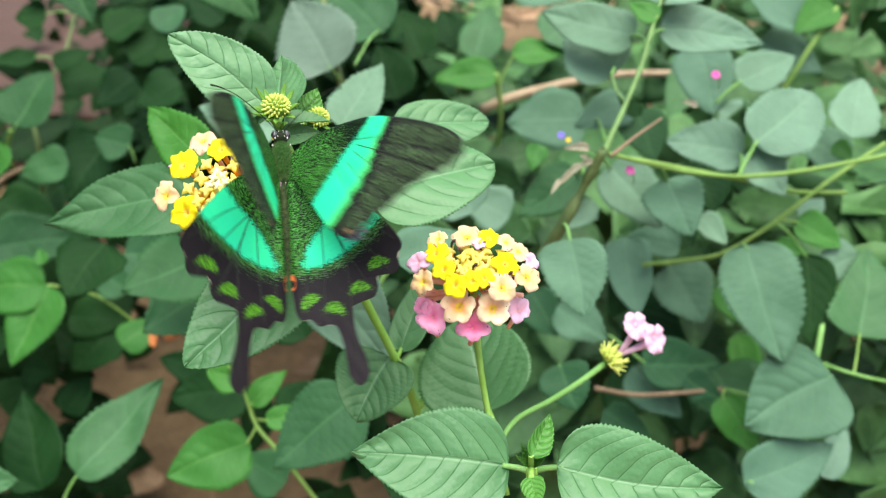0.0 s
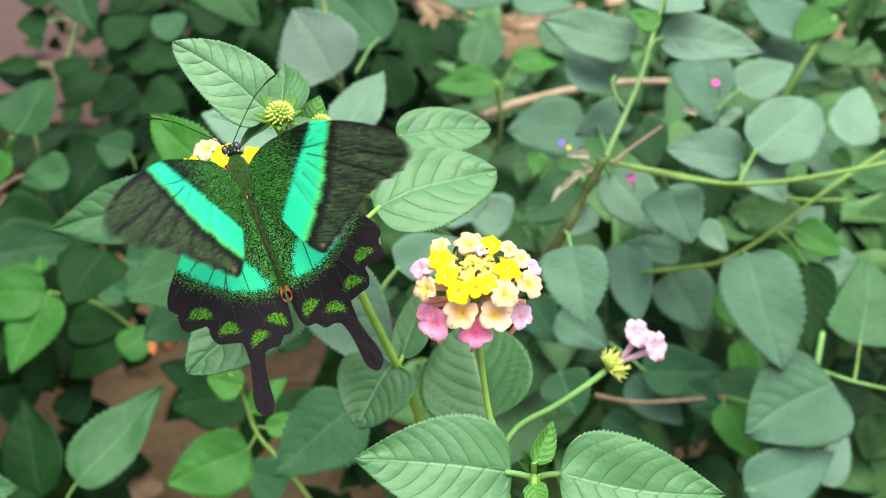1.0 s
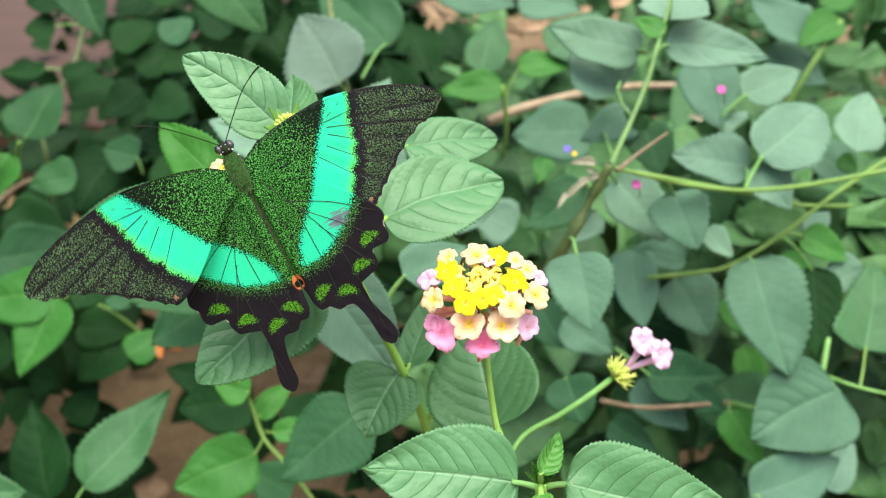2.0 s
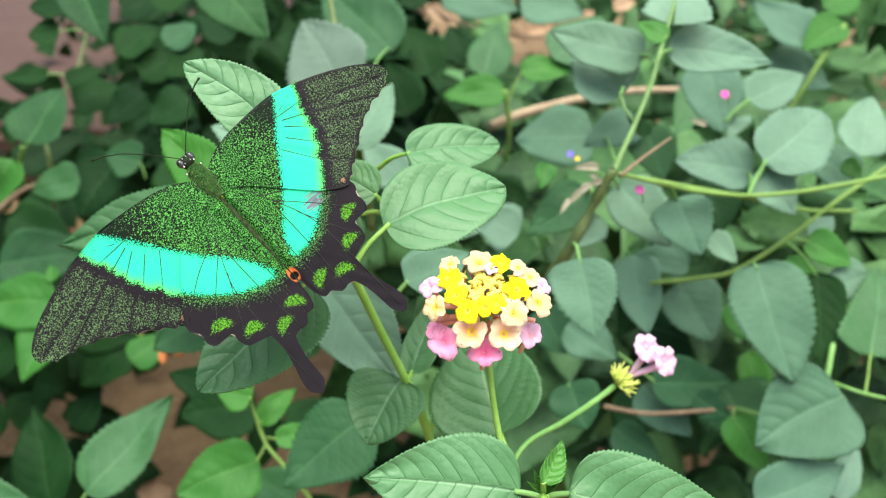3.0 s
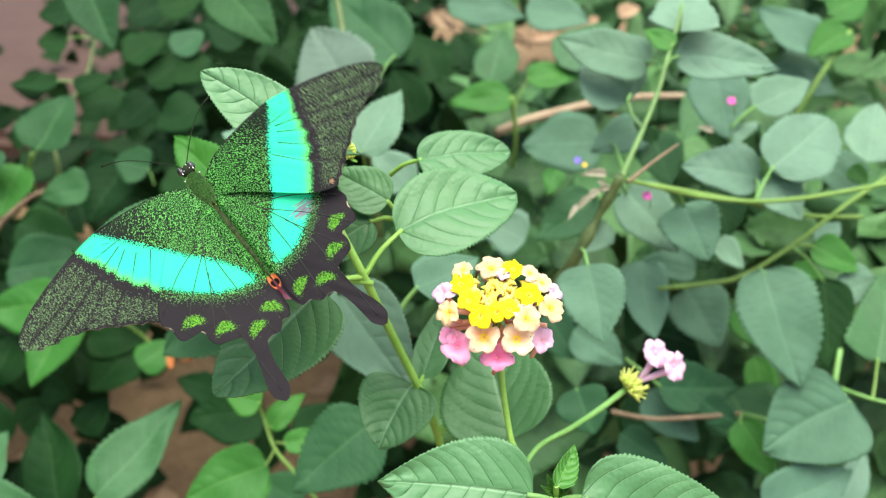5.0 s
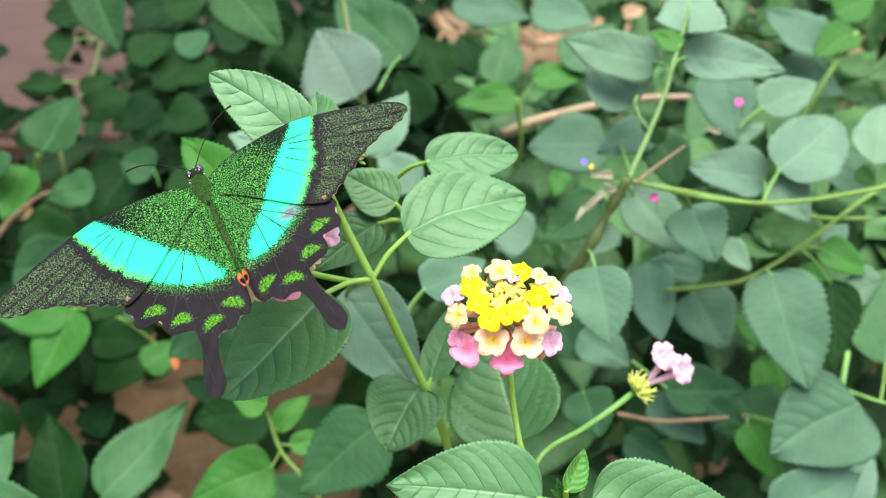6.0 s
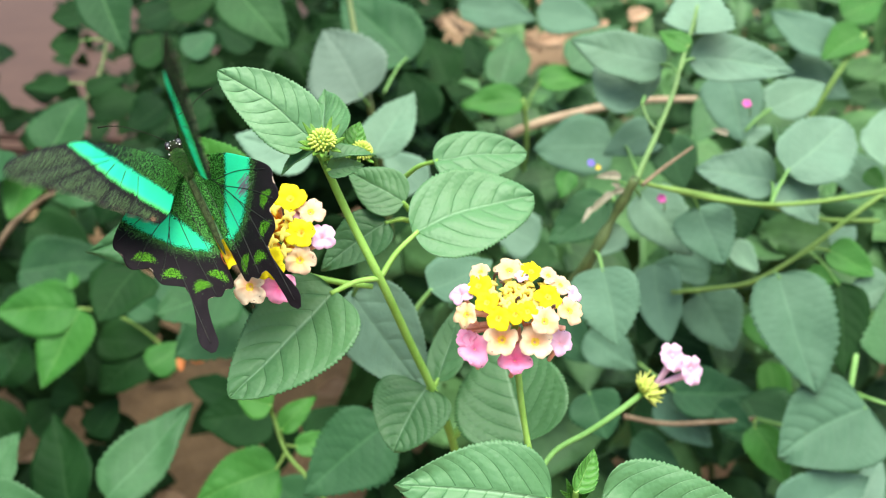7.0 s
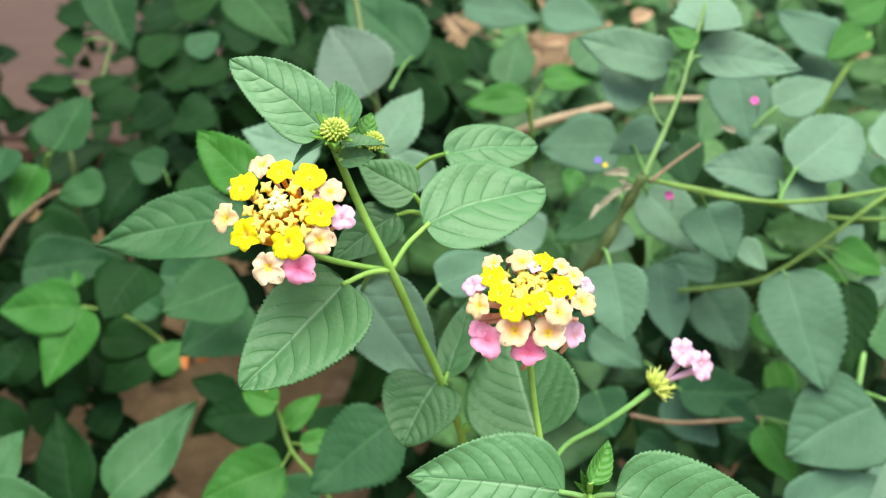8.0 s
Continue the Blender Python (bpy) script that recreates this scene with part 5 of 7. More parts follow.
leaf(shrub_side, (-0.3394, 0.3713, 0.5238), (-0.3750, 0.3652, 0.5236), 0.0145, DARK_LEAF, stalk=(-0.3285, 0.3761, 0.5211), fine=True)
leaf(shrub_side, (-0.3461, 0.4047, 0.5455), (-0.3685, 0.3993, 0.5438), 0.0250, DARK_LEAF, "round", stalk=(-0.3320, 0.4113, 0.5451), fine=True)
leaf(shrub_side, (-0.3440, 0.4149, 0.5639), (-0.3688, 0.4090, 0.5622), 0.0250, DARK_LEAF, "round", stalk=(-0.3288, 0.4198, 0.5599), fine=True)
leaf(shrub_side, (-0.2425, 0.3001, 0.4905), (-0.2663, 0.3023, 0.4963), 0.0252, BLUE_LEAF, "round", teeth=9, stalk=(-0.2409, 0.2990, 0.4794), fine=True)
leaf(shrub_side, (-0.2085, 0.3928, 0.5465), (-0.2388, 0.4046, 0.5629), 0.0263, DARK_LEAF, "round", fine=True)
leaf(shrub_side, (-0.2688, 0.4117, 0.5356), (-0.2518, 0.4282, 0.5488), 0.0251, BLUE_LEAF, "round", teeth=9, fine=True)
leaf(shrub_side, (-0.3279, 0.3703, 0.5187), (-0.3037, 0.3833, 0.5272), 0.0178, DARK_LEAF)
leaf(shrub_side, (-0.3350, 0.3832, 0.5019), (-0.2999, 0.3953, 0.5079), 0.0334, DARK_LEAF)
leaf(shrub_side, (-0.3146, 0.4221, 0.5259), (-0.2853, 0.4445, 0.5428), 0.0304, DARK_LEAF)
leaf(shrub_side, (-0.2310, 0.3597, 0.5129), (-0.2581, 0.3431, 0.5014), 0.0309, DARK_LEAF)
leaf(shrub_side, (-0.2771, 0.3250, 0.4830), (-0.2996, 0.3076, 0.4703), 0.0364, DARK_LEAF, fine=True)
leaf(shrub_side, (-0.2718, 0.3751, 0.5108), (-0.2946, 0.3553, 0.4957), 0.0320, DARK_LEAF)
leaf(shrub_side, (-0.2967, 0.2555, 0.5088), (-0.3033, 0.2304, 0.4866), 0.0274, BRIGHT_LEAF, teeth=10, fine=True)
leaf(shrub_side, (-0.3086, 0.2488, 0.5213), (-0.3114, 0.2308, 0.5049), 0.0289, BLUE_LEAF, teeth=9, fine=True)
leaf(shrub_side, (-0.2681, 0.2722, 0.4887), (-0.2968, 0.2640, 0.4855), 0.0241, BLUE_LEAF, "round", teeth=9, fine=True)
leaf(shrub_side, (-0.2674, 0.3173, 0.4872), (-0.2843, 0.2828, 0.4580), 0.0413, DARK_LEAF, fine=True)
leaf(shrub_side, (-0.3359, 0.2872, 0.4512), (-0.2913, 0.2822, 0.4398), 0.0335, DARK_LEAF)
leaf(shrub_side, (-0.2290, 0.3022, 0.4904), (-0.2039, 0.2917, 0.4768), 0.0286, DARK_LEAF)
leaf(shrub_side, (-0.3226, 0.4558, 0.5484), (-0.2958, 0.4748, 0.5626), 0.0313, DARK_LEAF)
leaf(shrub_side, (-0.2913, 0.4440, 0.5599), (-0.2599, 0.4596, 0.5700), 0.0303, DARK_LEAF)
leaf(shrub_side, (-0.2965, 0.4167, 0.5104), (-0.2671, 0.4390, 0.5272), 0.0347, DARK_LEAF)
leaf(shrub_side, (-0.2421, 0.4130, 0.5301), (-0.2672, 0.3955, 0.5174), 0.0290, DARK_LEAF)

# ---- low shrub in the corner ----
shrub_corner = thing("shrub", "low shrub with bright and blue-green pointed leaves over bare soil", "shrub", "background shrubs")
part("stem", tube([(-0.2218, 0.2455, 0.3824), (-0.2413, 0.2366, 0.4143), (-0.2534, 0.2300, 0.4269), (-0.2657, 0.2210, 0.4351)], 0.0009, 0.0007), SHRUB_STEM, shrub_corner)
part("stem", tube([(-0.0699, 0.0993, 0.4066), (-0.0880, 0.1017, 0.4378), (-0.0993, 0.1062, 0.4495), (-0.1056, 0.1125, 0.4632), (-0.1078, 0.1086, 0.4779)], 0.001, 0.0007), SHRUB_STEM, shrub_corner)
leaf(shrub_corner, (-0.2670, 0.2205, 0.4345), (-0.3164, 0.2122, 0.4345), 0.0344, BRIGHT_LEAF, teeth=15, stalk=(-0.2674, 0.2240, 0.4327), fine=True)
leaf(shrub_corner, (-0.2643, 0.2207, 0.4342), (-0.2764, 0.1843, 0.4040), 0.0344, BRIGHT_LEAF, teeth=15, stalk=(-0.2668, 0.2244, 0.4333), fine=True)
leaf(shrub_corner, (-0.2690, 0.2259, 0.4454), (-0.2743, 0.2329, 0.4525), 0.0086, BRIGHT_LEAF)
leaf(shrub_corner, (-0.3282, 0.2569, 0.4352), (-0.2670, 0.2724, 0.4400), 0.0404, BLUE_LEAF, teeth=17, fine=True)
leaf(shrub_corner, (-0.1837, 0.0988, 0.4179), (-0.1562, 0.1360, 0.4464), 0.0288, SOFT_LEAF, teeth=17, stalk=(-0.1894, 0.0920, 0.4068), fine=True)
leaf(shrub_corner, (-0.2283, 0.1259, 0.3747), (-0.2531, 0.1603, 0.4084), 0.0353, DARK_LEAF, fine=True)
leaf(shrub_corner, (-0.2584, 0.1124, 0.4012), (-0.2512, 0.1339, 0.4188), 0.0249, SOFT_LEAF, teeth=11, fine=True)
leaf(shrub_corner, (-0.2189, 0.0711, 0.4408), (-0.1907, 0.0740, 0.4392), 0.0207, SOFT_LEAF, teeth=12, fine=True)
leaf(shrub_corner, (-0.1017, 0.1024, 0.4430), (-0.1342, 0.0873, 0.4349), 0.0278, BRIGHT_LEAF, "round", teeth=16, stalk=(-0.0993, 0.1062, 0.4495), fine=True)
leaf(shrub_corner, (-0.0521, 0.0952, 0.4792), (-0.0797, 0.0709, 0.4625), 0.0318, BLUE_LEAF, teeth=17, stalk=(-0.0478, 0.1016, 0.4813), fine=True)
leaf(shrub_corner, (-0.1350, 0.1790, 0.4035), (-0.1757, 0.1712, 0.4027), 0.0338, DARK_LEAF, "round", fine=True)
leaf(shrub_corner, (-0.1693, 0.2030, 0.3943), (-0.1984, 0.2054, 0.4007), 0.0195, DARK_LEAF)
leaf(shrub_corner, (-0.1025, 0.1070, 0.4733), (-0.1179, 0.1081, 0.4766), 0.0134, BRIGHT_LEAF, "round", teeth=9, stalk=(-0.1041, 0.1085, 0.4681), fine=True)
leaf(shrub_corner, (-0.1022, 0.1099, 0.4573), (-0.0895, 0.1229, 0.4669), 0.0115, BRIGHT_LEAF, teeth=9, stalk=(-0.1014, 0.1101, 0.4489), fine=True)
leaf(shrub_corner, (-0.0954, 0.1076, 0.4509), (-0.0789, 0.1143, 0.4544), 0.0105, BRIGHT_LEAF, teeth=9, stalk=(-0.1014, 0.1101, 0.4489), fine=True)
leaf(shrub_corner, (-0.1750, 0.2358, 0.4359), (-0.2034, 0.2078, 0.4153), 0.0366, BLUE_LEAF, teeth=14, fine=True)
leaf(shrub_corner, (-0.2302, 0.2421, 0.4212), (-0.2579, 0.2497, 0.4323), 0.0250, BLUE_LEAF, teeth=9, fine=True)
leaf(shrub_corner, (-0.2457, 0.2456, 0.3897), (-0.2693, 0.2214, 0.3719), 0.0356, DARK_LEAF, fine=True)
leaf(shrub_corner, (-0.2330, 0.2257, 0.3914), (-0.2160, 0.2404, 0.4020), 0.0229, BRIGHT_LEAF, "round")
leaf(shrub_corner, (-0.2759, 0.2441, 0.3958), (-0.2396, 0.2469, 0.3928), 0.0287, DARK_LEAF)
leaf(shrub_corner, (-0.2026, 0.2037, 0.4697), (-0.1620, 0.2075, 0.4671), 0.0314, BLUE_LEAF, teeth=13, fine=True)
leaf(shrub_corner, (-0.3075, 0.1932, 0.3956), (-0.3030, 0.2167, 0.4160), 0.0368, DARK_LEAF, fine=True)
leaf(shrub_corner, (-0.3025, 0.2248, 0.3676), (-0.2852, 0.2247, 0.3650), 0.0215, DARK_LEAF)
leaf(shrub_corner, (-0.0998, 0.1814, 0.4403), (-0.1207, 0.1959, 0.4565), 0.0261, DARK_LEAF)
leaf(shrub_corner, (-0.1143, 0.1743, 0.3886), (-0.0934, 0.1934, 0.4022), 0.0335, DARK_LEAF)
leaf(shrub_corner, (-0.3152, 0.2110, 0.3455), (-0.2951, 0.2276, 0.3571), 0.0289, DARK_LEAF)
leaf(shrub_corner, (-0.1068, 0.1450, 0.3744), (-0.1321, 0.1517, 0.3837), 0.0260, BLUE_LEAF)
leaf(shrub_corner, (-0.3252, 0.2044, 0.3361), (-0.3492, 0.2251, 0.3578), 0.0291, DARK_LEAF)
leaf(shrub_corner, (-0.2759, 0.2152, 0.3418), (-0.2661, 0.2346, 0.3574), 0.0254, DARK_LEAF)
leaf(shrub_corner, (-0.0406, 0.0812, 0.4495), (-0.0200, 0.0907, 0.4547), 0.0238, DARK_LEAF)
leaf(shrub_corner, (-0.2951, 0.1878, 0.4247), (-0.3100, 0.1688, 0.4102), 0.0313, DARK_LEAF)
leaf(shrub_corner, (-0.1241, 0.1346, 0.5122), (-0.1468, 0.1094, 0.5127), 0.0320, BLUE_LEAF, teeth=11)
leaf(shrub_corner, (-0.1263, 0.1463, 0.4921), (-0.1476, 0.1178, 0.4867), 0.0360, BLUE_LEAF, teeth=11)
leaf(shrub_corner, (-0.1884, 0.1675, 0.4976), (-0.1961, 0.1406, 0.4855), 0.0340, DARK_LEAF, "round")
leaf(shrub_corner, (-0.2063, 0.2166, 0.3986), (-0.2106, 0.2261, 0.4077), 0.0054, ORANGE_LEAF, "lance")
leaf(shrub_corner, (-0.2010, 0.2201, 0.4035), (-0.1908, 0.2242, 0.4056), 0.0054, ORANGE_LEAF, "lance")

# ---- withered twig hanging behind ----
dry_twig = thing("dry_twig", "withered brown twig with curled dry leaves among the shrubs", "twig")
part("twig", tube([(-0.1993, 0.8898, 0.5096), (-0.1323, 0.8247, 0.4750), (-0.0634, 0.8238, 0.4530), (0.0112, 0.8319, 0.4460), (0.0674, 0.8997, 0.4489)], 0.0018, 0.0012), TWIG, dry_twig)
leaf(dry_twig, (-0.1323, 0.8247, 0.4750), (-0.1644, 0.8085, 0.4645), 0.0232, DRY_LEAF, fold=0.5, droop=0.25)
leaf(dry_twig, (-0.1393, 0.8253, 0.4781), (-0.1117, 0.8141, 0.4630), 0.0177, DRY_LEAF, fold=0.5, droop=0.25)
leaf(dry_twig, (-0.0770, 0.8227, 0.4550), (-0.0620, 0.8432, 0.4724), 0.0178, DRY_LEAF, fold=0.5, droop=0.25)
leaf(dry_twig, (-0.0464, 0.8255, 0.4510), (-0.0188, 0.8217, 0.4430), 0.0232, DRY_LEAF, fold=0.5, droop=0.25)
leaf(dry_twig, (-0.0227, 0.8284, 0.4494), (0.0103, 0.8436, 0.4589), 0.0205, DRY_LEAF, fold=0.5, droop=0.25)
leaf(dry_twig, (0.0044, 0.8312, 0.4467), (0.0386, 0.8296, 0.4397), 0.0232, DRY_LEAF, fold=0.5, droop=0.25)
leaf(dry_twig, (0.0376, 0.8408, 0.4547), (0.0602, 0.8670, 0.4765), 0.0192, DRY_LEAF, fold=0.5, droop=0.25)
leaf(dry_twig, (0.0837, 0.8574, 0.4722), (0.1103, 0.8758, 0.4857), 0.0205, DRY_LEAF, fold=0.5, droop=0.25)


# ---- butterfly ----
def wing_material(name, hind):
    """Black scales dusted with green, a turquoise band, and on the hind wing green crescents and an orange eye spot."""
    m, nodes, links, bsdf = material(name)
    coord = nodes.new("ShaderNodeTexCoord").outputs["Object"]

    def mark(key):
        n = nodes.new("ShaderNodeAttribute")
        n.attribute_name = key
        return n.outputs["Fac"]
    dust = node(nodes, "ShaderNodeTexNoise", Scale=5000.0, Detail=0.0)
    links.new(coord, dust.inputs["Vector"])
    fine = dust.outputs[0]
    patch = node(nodes, "ShaderNodeTexNoise", Scale=130.0, Detail=4.0)
    links.new(coord, patch.inputs["Vector"])
    jit = arith(nodes, links, "MULTIPLY", arith(nodes, links, "SUBTRACT", fine, 0.5), 2.4)
    wob = arith(nodes, links, "MULTIPLY", arith(nodes, links, "SUBTRACT", patch.outputs[0], 0.5), 1.6)
    green = arith(nodes, links, "ADD", mark("green"), arith(nodes, links, "MULTIPLY", wob, 0.16))
    speck = ramp(nodes, links, arith(nodes, links, "ADD", fine, arith(nodes, links, "MULTIPLY_ADD", green, 0.36, -0.375)), 0.47, 0.53)
    ground = blend(nodes, links, patch.outputs[0], (0.008, 0.007, 0.008), (0.022, 0.017, 0.021))
    ground = blend(nodes, links, arith(nodes, links, "MULTIPLY", mark("inner"), 0.8), ground, (0.003, 0.011, 0.003))
    dusted = blend(nodes, links, mark("inner"), (0.070, 0.125, 0.05), (0.034, 0.185, 0.022))
    dusted = blend(nodes, links, ramp(nodes, links, fine, 0.55, 0.72), dusted, blend(nodes, links, mark("inner"), (0.125, 0.23, 0.085), (0.13, 0.44, 0.085)))
    base = blend(nodes, links, speck, ground, dusted)
    edge = arith(nodes, links, "ADD", arith(nodes, links, "ADD", mark("band"), jit), arith(nodes, links, "MULTIPLY", wob, 0.7))
    inband = ramp(nodes, links, edge, -0.15, 0.25)
    tint = blend(nodes, links, ramp(nodes, links, mark("rim"), 0.15, 1.0), (0.13, 0.82, 0.18), (0.045, 0.77, 0.365))
    tint = blend(nodes, links, ramp(nodes, links, patch.outputs[0], 0.35, 0.7), tint, blend(nodes, links, mark("rim"), tint, (0.035, 0.74, 0.45)))
    tint = blend(nodes, links, arith(nodes, links, "MULTIPLY", ramp(nodes, links, fine, 0.42, 0.3), 0.3), tint, (0.02, 0.42, 0.30))
    base = blend(nodes, links, inband, base, tint)
    if hind:
        streak = nodes.new("ShaderNodeMapping")
        streak.inputs["Rotation"].default_value = (0, 0, 0.5)
        streak.inputs["Scale"].default_value = (300, 2200, 300)
        links.new(coord, streak.inputs["Vector"])
        lines = node(nodes, "ShaderNodeTexNoise", Scale=1.0, Detail=3.0)
        links.new(streak.outputs[0], lines.inputs["Vector"])
        bare = ramp(nodes, links, arith(nodes, links, "ADD", mark("worn"), arith(nodes, links, "MULTIPLY_ADD", lines.outputs[0], 3.0, -1.6)), 0.1, 0.4)
        base = blend(nodes, links, bare, base, blend(nodes, links, lines.outputs[0], (0.06, 0.05, 0.07), (0.28, 0.27, 0.33)))
        moon = ramp(nodes, links, arith(nodes, links, "ADD", mark("moon"), arith(nodes, links, "MULTIPLY", jit, 0.6)), -0.1, 0.2)
        base = blend(nodes, links, moon, base, blend(nodes, links, ramp(nodes, links, fine, 0.35, 0.6), (0.008, 0.04, 0.003), (0.12, 0.38, 0.022)))
        base = blend(nodes, links, ramp(nodes, links, mark("eye"), -0.2, 0.1), base, (0.62, 0.17, 0.05))
        base = blend(nodes, links, ramp(nodes, links, mark("core"), 0.0, 0.25), base, (0.01, 0.008, 0.008))
    else:
        base = blend(nodes, links, ramp(nodes, links, arith(nodes, links, "ADD", mark("eye"), jit), 0.0, 0.3), base, (0.30, 0.18, 0.10))
    scuff = node(nodes, "ShaderNodeTexNoise", Scale=700.0, Detail=2.0)
    links.new(coord, scuff.inputs["Vector"])
    worn_edge = arith(nodes, links, "MULTIPLY", ramp(nodes, links, mark("fringe"), 0.35, 0.75), ramp(nodes, links, scuff.outputs[0], 0.40, 0.55))
    base = blend(nodes, links, arith(nodes, links, "MULTIPLY", worn_edge, 0.85), base, (0.55, 0.46, 0.35))
    links.new(base, bsdf.inputs["Base Color"])
    bsdf.inputs["Roughness"].default_value = 0.5
    bsdf.inputs["Specular IOR Level"].default_value = 0.10
    bump = node(nodes, "ShaderNodeBump", Strength=0.4, Distance=0.0001)
    links.new(fine, bump.inputs["Height"])
    links.new(bump.outputs[0], bsdf.inputs["Normal"])
    back = nodes.new("ShaderNodeBsdfTranslucent")
    links.new(base, back.inputs[0])
    mix = nodes.new("ShaderNodeMixShader")
    mix.inputs[0].default_value = 0.3
    links.new(bsdf.outputs[0], mix.inputs[1])
    links.new(back.outputs[0], mix.inputs[2])
    links.new(mix.outputs[0], nodes["Material Output"].inputs[0])
    return m


WING_FORE, WING_HIND = wing_material("fore_wing_scales", False), wing_material("hind_wing_scales", True)
VEIN = plain("wing_vein", (0.006, 0.008, 0.005), (0.015, 0.02, 0.01), 500, 0.5)

# outlines in millimetres from the wing root: out from the body, forward
COSTA = [(-0.4, 1.4), (2.8, 3.4), (6.2, 4.5), (10.2, 5.1), (14, 5.45), (18, 5.6), (22, 5.0), (26.5, 3.9), (31.5, 2.2), (36, 0.1), (38.9, -2.2), (39.6, -3.8)]
TRAIL = [(-0.8, -2.2), (3.6, -5.0), (8.3, -9.4), (13.4, -14.1), (17.2, -16.3), (19.3, -16.3), (21.6, -14.5), (25.2, -12.0), (29, -9.3), (33, -7.5), (36.8, -6.7), (39.3, -4.9)]
OUTER = [(0.2, 0.3), (5, -2.2), (10, -6), (14.5, -11), (17.6, -15), (18.7, -17.6), (17.9, -19.6), (17.8, -21.8), (16.8, -22.9), (14.8, -22.6), (13.8, -23.4), (13.7, -25.2), (12.9, -26.8), (11.1, -27.0), (9.5, -27.4), (9.0, -29.2), (9.1, -31.8), (9.8, -34.8), (10.7, -37.6), (10.9, -40.2), (9.7, -41.9)]
INNER = [(-0.4, -0.8), (-1.0, -3), (-1.35, -6), (-1.4, -9), (-1.4, -12), (-1.4, -15), (-1.4, -18), (-1.4, -20.5), (-1.4, -23), (-1.2, -25.5), (-0.9, -28), (0.0, -29.6), (1.6, -29.7), (3.0, -31), (4.6, -30.9), (5.9, -31.3), (6.6, -33), (7.1, -35.5), (7.3, -37.8), (7.6, -40.2), (8.8, -41.8)]
BAND = [(20.6, 5.2, 2.0), (19.2, 2.1, 2.4), (17.8, -0.9, 3.1), (16.1, -4.2, 3.6), (14.1, -7.3, 3.7), (10.9, -11.6, 3.5), (8.1, -14.2, 3.4), (5.9, -16.2, 3.1), (3.6, -18.2, 2.2), (1.8, -19.6, 1.1)]
MOONS = [(14.1, -20.6, 0.27), (10.4, -24.8, 0.22), (6.0, -28.1, -0.3), (1.6, -26.3, 0.6)]
NOTCHES = [(18.0, -19.4), (14.2, -23.0), (9.5, -27.6), (5.2, -31.0), (0.8, -29.7)]


def band_depth(x, y):
    """Millimetres inside the turquoise band (negative outside), and on which side of it."""
    best, side = -99.0, 0.0
    for (ax, ay, ar), (bx, by, br) in zip(BAND, BAND[1:]):
        dx, dy = bx - ax, by - ay
        f = min(1, max(0, ((x - ax) * dx + (y - ay) * dy) / (dx * dx + dy * dy)))
        d = ar + (br - ar) * f - math.hypot(x - ax - f * dx, y - ay - f * dy)
        if d > best:
            best = d
            side = ((x - ax) * dy - (y - ay) * dx)
    return best, side


RADIALS = [(17, 1.6, 38.3, -4.2), (16.6, 0.6, 35, -6.6), (16.2, -0.6, 30.5, -8.2), (15, -2.4, 26.5, -11), (12.8, -3.6, 22.4, -13.8)]


def line_distance(x, y, ax, ay, bx, by):
    f = min(1, max(0, ((x - ax) * (bx - ax) + (y - ay) * (by - ay)) / ((bx - ax) ** 2 + (by - ay) ** 2)))
    return math.hypot(x - ax - f * (bx - ax), y - ay - f * (by - ay))


def clamp(v):
    return min(1.0, max(0.0, v))


